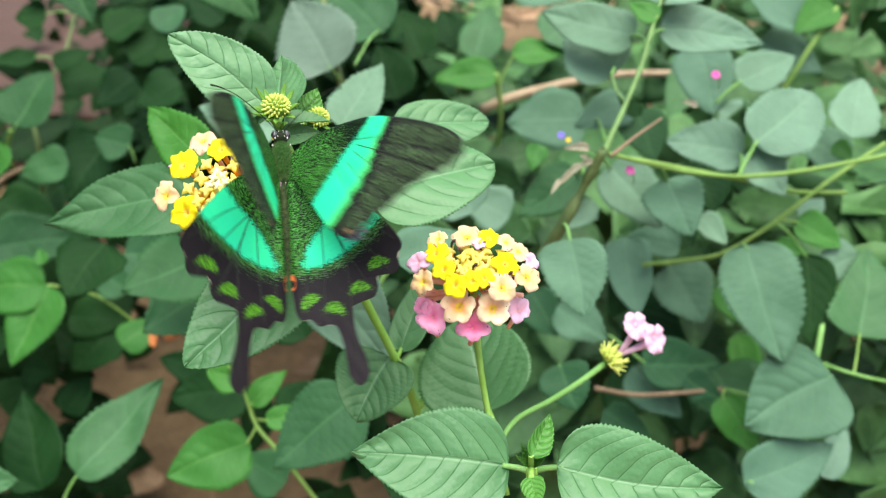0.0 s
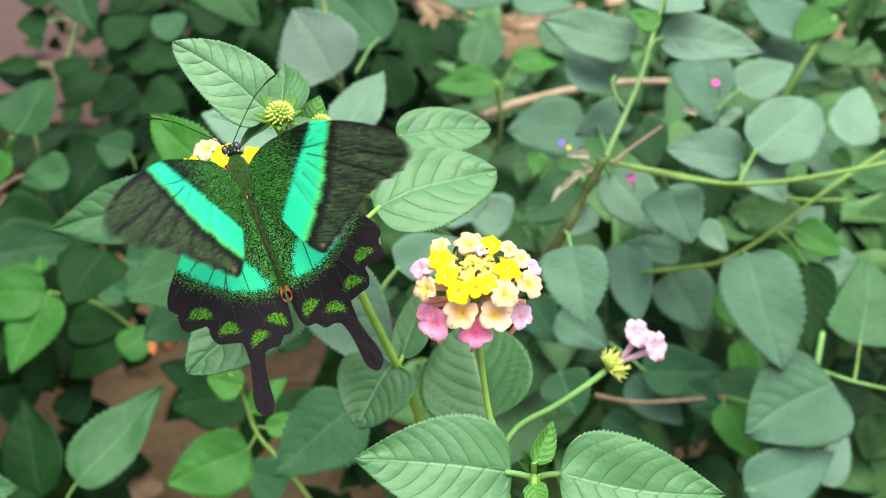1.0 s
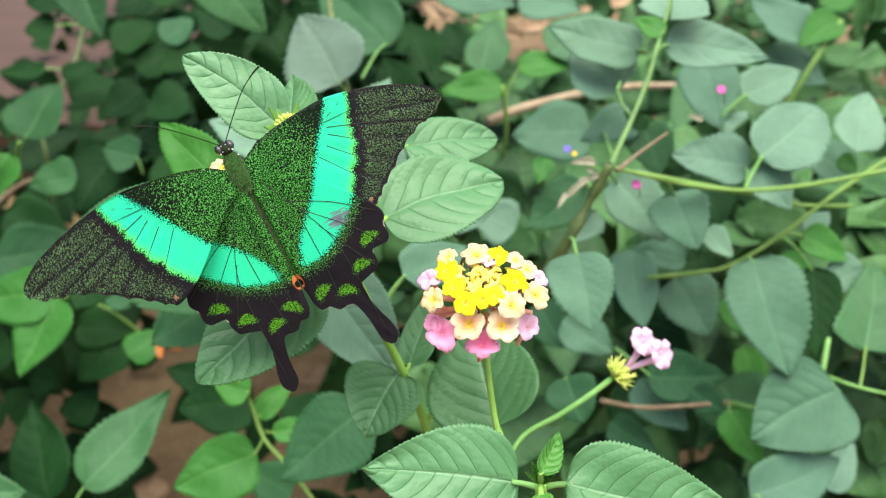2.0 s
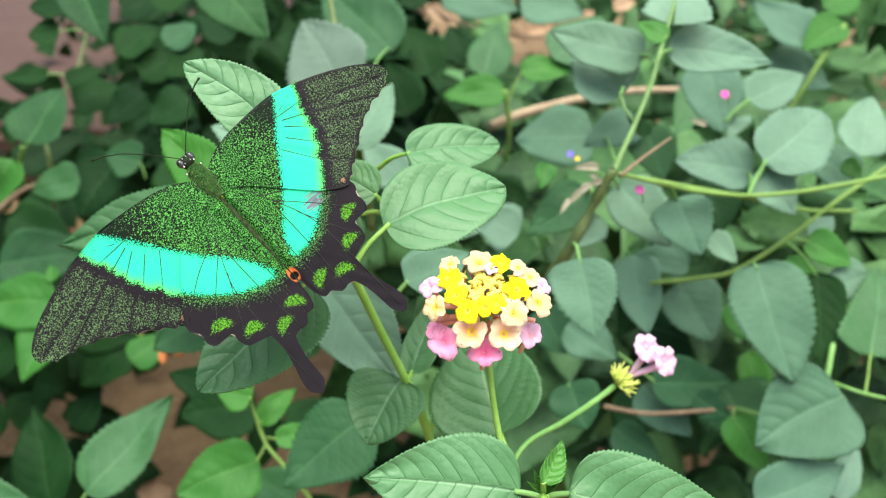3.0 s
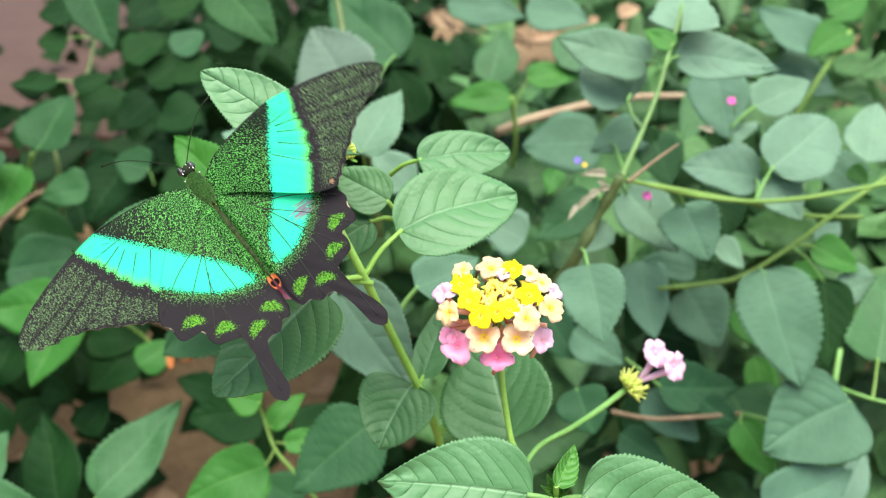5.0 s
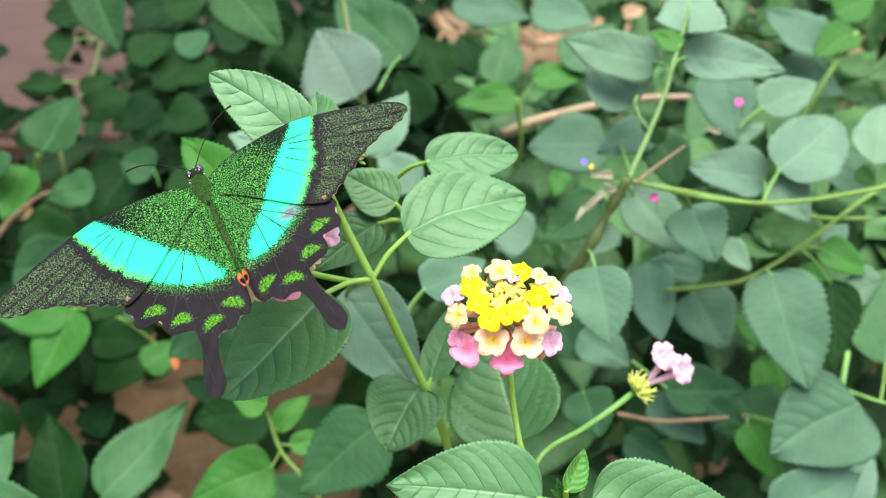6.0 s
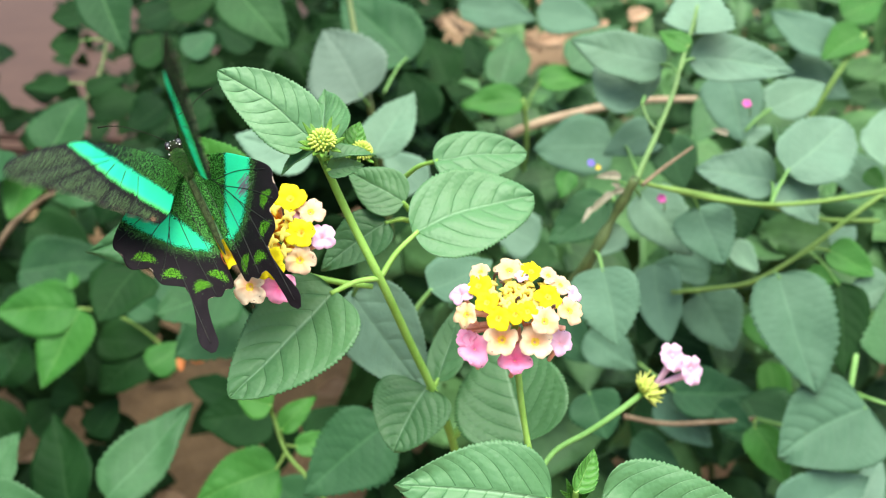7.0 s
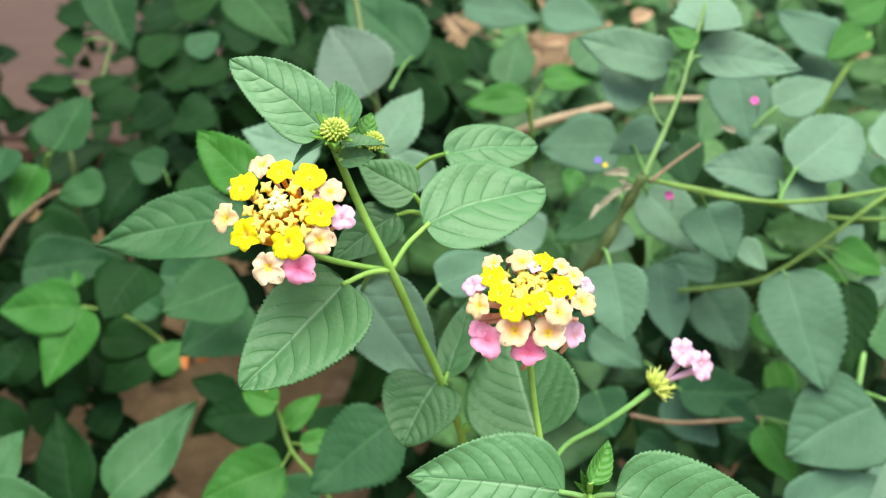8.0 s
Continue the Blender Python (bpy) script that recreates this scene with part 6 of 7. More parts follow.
def wing(name, upper, lower, steps, nv, side, mat, label):
    """A wing as a cambered sheet with two faces between its two edges."""
    one = smooth_line([(x, y, 0) for x, y in upper], steps)
    two = smooth_line([(x, y, 0) for x, y in lower], steps)
    bm = bmesh.new()
    keys = ("band", "rim", "green", "inner", "moon", "eye", "worn", "fringe", "core")
    layers = {k: bm.verts.layers.float.new(k) for k in keys}
    hind = name == "hind_wing"
    sheets = []
    for layer in (0, 1):
        grid = []
        for i, (a, b) in enumerate(zip(one, two)):
            s = i / (len(one) - 1)
            row = []
            for j in range(nv + 1):
                f = j / nv
                p = b.lerp(a, f)
                if not hind and s > 0.42:
                    p.y += 0.5 * abs(math.sin((s - 0.42) * math.pi * 8 / 0.58)) ** 0.8 * (1 - f) ** 6
                x, y = p.x, p.y
                z = 0.12 * math.sin(f * math.pi) * (1 - s) + 0.3 * math.sin(x * 0.14) - (0.035 * math.sin(x * 2.3 + y * 1.4) * s)
                near = min(line_distance(x, y, *line) for line in RADIALS) if not hind else 9.0
                if hind:
                    z += 0.55 * math.sin(math.pi * clamp((x + 1.4) / 2.6)) * clamp(-y / 5) * clamp((y + 24) / 4) - 0.5 * clamp(1 - (x + 1.4) / 0.9) * clamp(-y / 5)
                else:
                    z += 0.16 * clamp(near / 1.4)
                v = bm.verts.new((side * x / 1000, y / 1000, (z - 0.1 * layer) / 1000))
                depth, across = band_depth(x, y)
                if not hind and across < 0:
                    depth += 0.35 - 0.75 * clamp(1 - near / 1.3)
                v[layers["worn"]] = 1.0 - math.hypot((x - 10.9) / 2.8, (y + 15.0) / 1.7) if hind and side > 0 else -9.0
                v[layers["band"]] = depth
                v[layers["rim"]] = clamp((depth - 0.1) / (0.5 + 1.1 * clamp((4 - y) / 8))) if across < 0 and not hind else 1.0
                inside = 1.0 if across > 0 else 0.0
                away = max(0.0, -depth)
                if hind:
                    v[layers["green"]] = 1.05 if inside else 1.15 * clamp(1.0 - (away - 0.2) / 3.4)
                elif inside:
                    corner = clamp(1.25 - math.hypot((x - 16.0) / 6.5, (y - 3.0) / 5.0))
                    v[layers["green"]] = (1.05 - 0.5 * corner - 0.013 * x) * (0.6 + 0.4 * clamp((1 - f) * 16))
                else:
                    v[layers["green"]] = 0.86 * clamp((away - 0.7) / 1.9) * clamp(0.25 + min(f, 1 - f) * 9) * clamp(0.35 + near / 0.55)
                v[layers["inner"]] = inside if not hind else clamp(1.0 - away / 3.0) if not inside else 1.0
                moon = -9.0
                for mx, my, ma in MOONS:
                    u = (x - mx) * math.cos(ma) + (y - my) * math.sin(ma)
                    w = -(x - mx) * math.sin(ma) + (y - my) * math.cos(ma) + 0.16 * u * u - 0.1
                    moon = max(moon, 1.0 - math.hypot(u / 1.75, w / 0.95))
                v[layers["moon"]] = moon if hind else -9.0
                if hind:
                    v[layers["eye"]] = 1.0 - math.hypot((x + 1.2) / 0.62, (y + 22.6) / 1.4)
                    v[layers["core"]] = 1.0 - math.hypot((x + 1.3) / 0.75, (y + 22.9) / 0.85)
                    notch = min(math.hypot(x - nx, y - ny) for nx, ny in NOTCHES)
                    v[layers["fringe"]] = clamp(1.6 - notch / 0.9) if j in (0, nv) and s > 0.2 else 0.0
                else:
                    v[layers["eye"]] = 1.0 - math.hypot((x - 18.0) / 0.5, (y + 15.2) / 0.5)
                    v[layers["fringe"]] = 0.62 if j == 0 and s > 0.45 else 0.0
                row.append(v)
            grid.append(row)
        for p, q in zip(grid, grid[1:]):
            for j in range(nv):
                quad = (p[j], q[j], q[j + 1], p[j + 1])
                bm.faces.new(quad if (side > 0) == (layer == 0) else quad[::-1]).smooth = True
        sheets.append(grid)
    for j in (0, nv):
        for i in range(len(one) - 1):
            bm.faces.new((sheets[0][i][j], sheets[0][i + 1][j], sheets[1][i + 1][j], sheets[1][i][j]))
    return part(name, bm, mat, butterfly, label)


def veins(wing_ob, side, lines):
    for line in lines:
        pts = [(side * x / 1000, y / 1000, (0.3 * math.sin(x * 0.14) + 0.11) / 1000) for x, y in line]
        part("vein", tube(pts, 0.00009, 0.00006, 8, 5), VEIN, wing_ob)


butterfly = thing("butterfly", "black and green swallowtail butterfly with bright turquoise wing bands", "butterfly")
butterfly.scale = (0.982, 0.982, 0.982)
WINGS = {}
for side in (-1, 1):
    fore = wing("fore_wing", COSTA, TRAIL, 10, 48, side, WING_FORE, "black fore wing dusted green with turquoise band")
    hind = wing("hind_wing", OUTER, INNER, 6, 48, side, WING_HIND, "scalloped black hind wing with tail and green crescents")
    veins(fore, side, [[(0.3, 1.3), (3, 3.1), (8, 4.5), (15, 5.2), (24, 4.4), (33, 1.4), (39, -2.6)], [(0.5, 0.8), (9, 3.0), (16, 3.4), (22, 3.2), (30, 1.6)], [(17.5, 2.3), (20.5, 3.6), (22.5, 4.5)],
                       [(0.5, -0.2), (7, -2.6), (12.5, -3.6)], [(14.5, 1.4), (17, 1.6), (28, 0.6), (38.3, -4.2)], [(16.6, 0.6), (26, -2.8), (35, -6.6)],
                       [(16.2, -0.6), (24, -6), (30.5, -8.2)], [(15.0, -2.4), (21, -8.2), (26.5, -11.0)], [(12.8, -3.6), (18, -10.2), (22.4, -13.8)], [(9.5, -3.2), (14, -9.4), (18.9, -15.8)]])
    veins(hind, side, [[(0.5, -1), (4, -8), (8, -17), (8.9, -27), (9.2, -40)], [(5, -10), (12, -17), (16, -22.3)], [(4, -8), (11, -11.5), (17.5, -16.5)], [(7.0, -14.5), (10.8, -22), (13.1, -26.2)], [(4.6, -11), (4.6, -21), (4, -30.6)], [(0.8, -4), (1.4, -14), (1.2, -28.8)]])
    WINGS[side, "fore"], WINGS[side, "hind"] = fore, hind


def lump(radii, at, bend=0.0, taper=0.0, rings=16):
    bm = bmesh.new()
    bmesh.ops.create_uvsphere(bm, u_segments=20, v_segments=24, radius=1)
    for v in bm.verts:
        k = 1 - taper * (1 - v.co.y) / 2
        ring = 1 + 0.05 * math.sin(v.co.y * rings)
        v.co = Vector((v.co.x * radii[0] * k * ring + at[0], v.co.y * radii[1] + at[1], v.co.z * radii[2] * k * ring + at[2] - bend * (1 - v.co.y) ** 2))
    for f in bm.faces:
        f.smooth = True
    return bm


def fur(radii, at, count, length, seed):
    """Short hairs leaning back over a rounded body part."""
    rng = random.Random(seed)
    bm = bmesh.new()
    for _ in range(count):
        a, c = rng.uniform(-1.9, 1.9), rng.uniform(-0.95, 0.95)
        ring = math.sqrt(1 - c * c)
        d = Vector((ring * math.sin(a), c, ring * math.cos(a)))
        root = Vector((d.x * radii[0] + at[0], d.y * radii[1] + at[1], d.z * radii[2] + at[2]))
        tip = root + (d * 0.7 + Vector((rng.uniform(-0.4, 0.4), -0.8, rng.uniform(-0.2, 0.3)))).normalized() * length * rng.uniform(0.5, 1.2)
        w = Vector((rng.uniform(-1, 1), rng.uniform(-1, 1), rng.uniform(-1, 1))).normalized() * 0.00005
        one, two, three = bm.verts.new(root - w), bm.verts.new(root + w), bm.verts.new(tip)
        mid = bm.verts.new(root + d.cross(w).normalized() * 0.00005)
        for q in ((one, two, three), (two, mid, three), (mid, one, three)):
            bm.faces.new(q)
    return bm


thorax = part("thorax", lump((0.0019, 0.0041, 0.0020), (0, 0.0006, -0.0003)), GREEN_BODY, butterfly, "thorax with green scales")
part("fur", fur((0.0018, 0.0040, 0.0019), (0, 0.0006, -0.0003), 620, 0.0010, 3), BODY_FUR, thorax, "short green hairs")
abdomen = part("abdomen", lump((0.00095, 0.0096, 0.00095), (0, -0.0124, -0.0006), 0.0001, 0.4, 34), OLIVE_BODY, butterfly, "slender olive brown abdomen")
part("fur", fur((0.0009, 0.0090, 0.0009), (0, -0.0124, -0.0006), 160, 0.0006, 4), OLIVE_BODY, abdomen, "fine olive hairs")
head = part("head", lump((0.0013, 0.0013, 0.0013), (0, 0.0052, -0.0002)), BLACK_BODY, butterfly, "small black head with white specks")
for side in (-1, 1):
    part("eye", lump((0.0007, 0.0009, 0.0009), (side * 0.0011, 0.0056, 0.0001)), EYE, head)
    for at, size in (((0.0006, 0.0050, 0.00102), 0.00008), ((0.0011, 0.0047, 0.00080), 0.00013), ((0.0004, 0.0060, 0.00087), 0.00008), ((0.0016, 0.0034, 0.00050), 0.00012)):
        part("white_spot", lump((size, size * 1.4, size * 0.8), (side * at[0], at[1], at[2])), SCALE_WHITE, head)
    bm = tube([(side * 0.0005, 0.0062, 0.0004), (side * 0.0038, 0.0096, 0.0012), (side * 0.0076, 0.0131, 0.0013), (side * 0.0110, 0.0151, 0.0009)], 0.00009, 0.0001, 5, 6)
    tube([(side * 0.0096, 0.0144, 0.0011), (side * 0.0108, 0.0150, 0.0009), (side * 0.0121, 0.0155, 0.0006)], 0.00012, 0.00021, 3, 6, 0, bm)
    part("antenna", bm, BLACK_BODY, butterfly, "thin black clubbed antenna")
    for k in range(3):
        y0 = 0.0012 - 0.0022 * k
        part("leg", tube([(side * 0.0012, y0, -0.0016), (side * 0.0030, y0 + 0.001 - 0.002 * k, -0.0034), (side * 0.0034, y0 + 0.001 - 0.003 * k, -0.0085)], 0.00022, 0.0001, 4, 6), BLACK_BODY, butterfly)
part("proboscis", tube([(0, 0.0061, -0.0010), (0, 0.0065, -0.003), (0, 0.0055, -0.0065)], 0.00016, 0.0001, 5, 6), BLACK_BODY, head)


def wing_pose(side, root_height, lift, sweep=0.0, twist=0.0):
    """A wing twisted along its length, lifted about its root and swept forward, in degrees."""
    return pose(side * 0.0015, 0, root_height, twist, -side * lift, side * sweep)


def motions():
    """The butterfly feeding, turning and flapping on the flower, then leaving; the flower head rocking under it."""
    walk(butterfly, [
        (0, pose(-0.0338, -0.0062, 0.6207, 44.2, 6.3, 22.2)),
        (0.04, pose(-0.0335, -0.0060, 0.6213, 51.0, 2.9, 24.0)),
        (0.1, pose(-0.0327, -0.0056, 0.6226, 66.7, -5.2, 28.4)),
        (0.2, pose(-0.0347, -0.0007, 0.6228, 48.3, -6.7, 21.6)),
        (0.3, pose(-0.0380, -0.0069, 0.6236, 60.9, -10.3, 14.1)),
        (0.4, pose(-0.0383, -0.0105, 0.6233, 65.8, 2.8, 17.1)),
        (0.465, pose(-0.0410, -0.0078, 0.6207, 61.7, -0.8, 17.7)),
        (0.5, pose(-0.0410, -0.0078, 0.6207, 61.7, -0.8, 17.7)),
        (0.535, pose(-0.0410, -0.0078, 0.6207, 61.7, -0.8, 17.7)),
        (0.7, pose(-0.0395, -0.0074, 0.6205, 64.4, -2.8, 20.0)),
        (0.9, pose(-0.0380, -0.0070, 0.6203, 67.2, -4.9, 22.3)),
        (0.967, pose(-0.0410, -0.0093, 0.6202, 59.7, -13.7, 24.1)),
        (1, pose(-0.0410, -0.0093, 0.6202, 59.7, -13.7, 24.1)),
        (1.033, pose(-0.0410, -0.0093, 0.6202, 59.7, -13.7, 24.1)),
        (1.1, pose(-0.0423, -0.0080, 0.6234, 61.2, -10.2, 27.5)),
        (1.4, pose(-0.0418, -0.0079, 0.6234, 61.2, -10.2, 27.5)),
        (1.465, pose(-0.0398, -0.0076, 0.6234, 61.7, -9.1, 28.6)),
        (1.5, pose(-0.0398, -0.0076, 0.6234, 61.7, -9.1, 28.6)),
        (1.535, pose(-0.0398, -0.0076, 0.6234, 61.7, -9.1, 28.6)),
        (1.7, pose(-0.0409, -0.0101, 0.6239, 68.8, -15.5, 25.4)),
        (2.8, pose(-0.0460, -0.0108, 0.6226, 66.6, -28.8, 45.2)),
        (2.965, pose(-0.0487, -0.0103, 0.6232, 50.0, -25.3, 48.3)),
        (3, pose(-0.0487, -0.0103, 0.6232, 50.0, -25.3, 48.3)),
        (3.035, pose(-0.0487, -0.0103, 0.6232, 50.0, -25.3, 48.3)),
        (3.465, pose(-0.0497, -0.0117, 0.6226, 50.0, -24.0, 47.3)),
        (3.5, pose(-0.0497, -0.0117, 0.6226, 50.0, -24.0, 47.3)),
        (3.535, pose(-0.0497, -0.0117, 0.6226, 50.0, -24.0, 47.3)),
        (3.965, pose(-0.0520, -0.0076, 0.6223, 21.3, -25.8, 46.7)),
        (4, pose(-0.0520, -0.0076, 0.6223, 21.3, -25.8, 46.7)),
        (4.035, pose(-0.0520, -0.0076, 0.6223, 21.3, -25.8, 46.7)),
        (4.465, pose(-0.0517, -0.0072, 0.6214, 26.8, -25.6, 48.3)),
        (4.5, pose(-0.0517, -0.0072, 0.6214, 26.8, -25.6, 48.3)),
        (4.535, pose(-0.0517, -0.0072, 0.6214, 26.8, -25.6, 48.3)),
        (4.6, pose(-0.0517, -0.0072, 0.6214, 26.8, -25.6, 48.3)),
        (4.7, pose(-0.0541, -0.0058, 0.6194, 36.1, -28.0, 46.3)),
        (4.85, pose(-0.0546, -0.0069, 0.6205, 39.3, -25.6, 42.1)),
        (5.1, pose(-0.0537, -0.0085, 0.6225, 36.7, -22.3, 39.7)),
        (5.8, pose(-0.0562, -0.0102, 0.6239, 48.8, -18.2, 29.3)),
        (5.965, pose(-0.0551, -0.0089, 0.6225, 23.1, -26.6, 27.0)),
        (6, pose(-0.0551, -0.0089, 0.6225, 23.1, -26.6, 27.0)),
        (6.035, pose(-0.0551, -0.0089, 0.6225, 23.1, -26.6, 27.0)),
        (6.1, pose(-0.0549, -0.0105, 0.6220, 21.9, -25.1, 32.8)),
        (6.2, pose(-0.0546, -0.0120, 0.6215, 20.8, -23.5, 38.6)),
        (6.3, pose(-0.0543, -0.0142, 0.6224, 29.9, -15.5, 38.5)),
        (6.4, pose(-0.0578, -0.0085, 0.6227, 42.2, -16.1, 24.4)),
        (6.465, pose(-0.0566, -0.0088, 0.6243, 52.9, -21.3, 18.9)),
        (6.5, pose(-0.0566, -0.0088, 0.6243, 52.9, -21.3, 18.9)),
        (6.535, pose(-0.0566, -0.0088, 0.6243, 52.9, -21.3, 18.9)),
        (6.6, pose(-0.0538, -0.0136, 0.6252, 35.8, -12.5, 29.1)),
        (6.7, pose(-0.0544, -0.0100, 0.6209, 15.5, -22.9, 37.1)),
        (6.8, pose(-0.0618, -0.0042, 0.6153, 8.6, -29.8, 52.5)),
        (6.9, pose(-0.0728, 0.0068, 0.6162, 27.3, 3.4, 47.3)),
        (6.95, pose(-0.0665, 0.0035, 0.6215, 33.7, -11.1, 35.7)),
        (7, pose(-0.0665, 0.0035, 0.6215, 33.7, -11.1, 35.7)),
        (7.05, pose(-0.0665, 0.0035, 0.6215, 33.7, -11.1, 35.7)),
        (7.1, pose(-0.0593, -0.0385, 0.6514, 8.9, -6.7, 39.5)),
        (7.2, pose(-0.1153, -0.0230, 0.6626, 8.9, -6.7, 39.5)),
        (7.35, pose(-0.2238, 0.0166, 0.6819, 8.9, -6.7, 39.5)),
        (7.6, pose(-0.5374, 0.1703, 0.7611, 8.9, -6.7, 39.5)),
        (8, pose(-1.1516, 0.4336, 0.9026, 8.9, -6.7, 39.5)),
    ])
    walk(WINGS[-1, "fore"], [
        (0, wing_pose(-1, 0.0004, 71.5, -23.0, 13.5)),
        (0.04, wing_pose(-1, 0.0004, 76.1, -17.0, 9.4)),
        (0.1, wing_pose(-1, 0.0004, 70.7, -3.2)),
        (0.2, wing_pose(-1, 0.0004, 87.2, -1.4)),
        (0.3, wing_pose(-1, 0.0004, 64.6, -6.7)),
        (0.4, wing_pose(-1, 0.0004, -5.9, -0.2)),
        (0.465, wing_pose(-1, 0.0004, -1.6, -0.7)),
        (0.5, wing_pose(-1, 0.0004, -1.6, -0.7)),
        (0.535, wing_pose(-1, 0.0004, -1.6, -0.7)),
        (0.7, wing_pose(-1, 0.0004, 13.1, 0.4)),
        (0.9, wing_pose(-1, 0.0004, 27.8, 1.4)),
        (0.967, wing_pose(-1, 0.0004, 72.4, -8.1, -4.7)),
        (1, wing_pose(-1, 0.0004, 66.4, -8.1, -4.7)),
        (1.033, wing_pose(-1, 0.0004, 60.4, -8.1, -4.7)),
        (1.1, wing_pose(-1, 0.0004, 2.4, -1.4)),
        (1.4, wing_pose(-1, 0.0004, 2.4, -1.4)),
        (1.465, wing_pose(-1, 0.0004, 2.4, -1.4)),
        (1.5, wing_pose(-1, 0.0004, 2.4, -1.4)),
        (1.535, wing_pose(-1, 0.0004, 2.4, -1.4)),
        (1.7, wing_pose(-1, 0.0004, -1.6, 1.0)),
        (2.8, wing_pose(-1, 0.0004, 24.8, 4.3)),
        (2.965, wing_pose(-1, 0.0004, -1.7, -0.7)),
        (3, wing_pose(-1, 0.0004, -1.7, -0.7)),
        (3.035, wing_pose(-1, 0.0004, -1.7, -0.7)),
        (3.465, wing_pose(-1, 0.0004, -4.6, -2.9)),
        (3.5, wing_pose(-1, 0.0004, -4.6, -2.9)),
        (3.535, wing_pose(-1, 0.0004, -4.6, -2.9)),
        (3.965, wing_pose(-1, 0.0004, 9.4, -3.2)),
        (4, wing_pose(-1, 0.0004, 9.4, -3.2)),
        (4.035, wing_pose(-1, 0.0004, 9.4, -3.2)),
        (4.465, wing_pose(-1, 0.0004, 5.6, -1.4)),
        (4.5, wing_pose(-1, 0.0004, 5.6, -1.4)),
        (4.535, wing_pose(-1, 0.0004, 5.6, -1.4)),
        (4.6, wing_pose(-1, 0.0004, 8.5, -1.4)),
        (4.7, wing_pose(-1, 0.0004, 52.2, -7.8)),
        (4.85, wing_pose(-1, 0.0004, 20.1, -7.0)),
        (5.1, wing_pose(-1, 0.0004, 1.9, -2.8)),
        (5.8, wing_pose(-1, 0.0004, -2.6, -4.5)),
        (5.965, wing_pose(-1, 0.0004, 9.4, -2.2)),
        (6, wing_pose(-1, 0.0004, 9.4, -2.2)),
        (6.035, wing_pose(-1, 0.0004, 9.4, -2.2)),
        (6.1, wing_pose(-1, 0.0004, 12.5, -10.1)),
        (6.2, wing_pose(-1, 0.0004, 15.6, -17.9)),
        (6.3, wing_pose(-1, 0.0004, 26.9, -18.5)),
        (6.4, wing_pose(-1, 0.0004, 52.6, -22.6)),
        (6.465, wing_pose(-1, 0.0004, -3.0, -2.1)),
        (6.5, wing_pose(-1, 0.0004, -3.0, -2.1)),
        (6.535, wing_pose(-1, 0.0004, -3.0, -2.1)),
        (6.6, wing_pose(-1, 0.0004, 44.9, -24.4)),
        (6.7, wing_pose(-1, 0.0004, 30.5, -21.3)),
        (6.8, wing_pose(-1, 0.0004, 92.9, -1.1)),
        (6.9, wing_pose(-1, 0.0004, 18.0, -20.8)),
        (6.95, wing_pose(-1, 0.0004, 60.0, -14.3, 0.9)),
        (7, wing_pose(-1, 0.0004, 47.6, -14.3, 0.9)),
        (7.05, wing_pose(-1, 0.0004, 33.0, -14.3, 0.9)),
        (7.1, wing_pose(-1, 0.0004, 15.0, 0.0)),
        (7.2, wing_pose(-1, 0.0004, 60.0, 0.0)),
        (7.35, wing_pose(-1, 0.0004, 10.0, 0.0)),
        (7.6, wing_pose(-1, 0.0004, 60.0, 0.0)),
        (8, wing_pose(-1, 0.0004, 20.0, 0.0)),
    ])
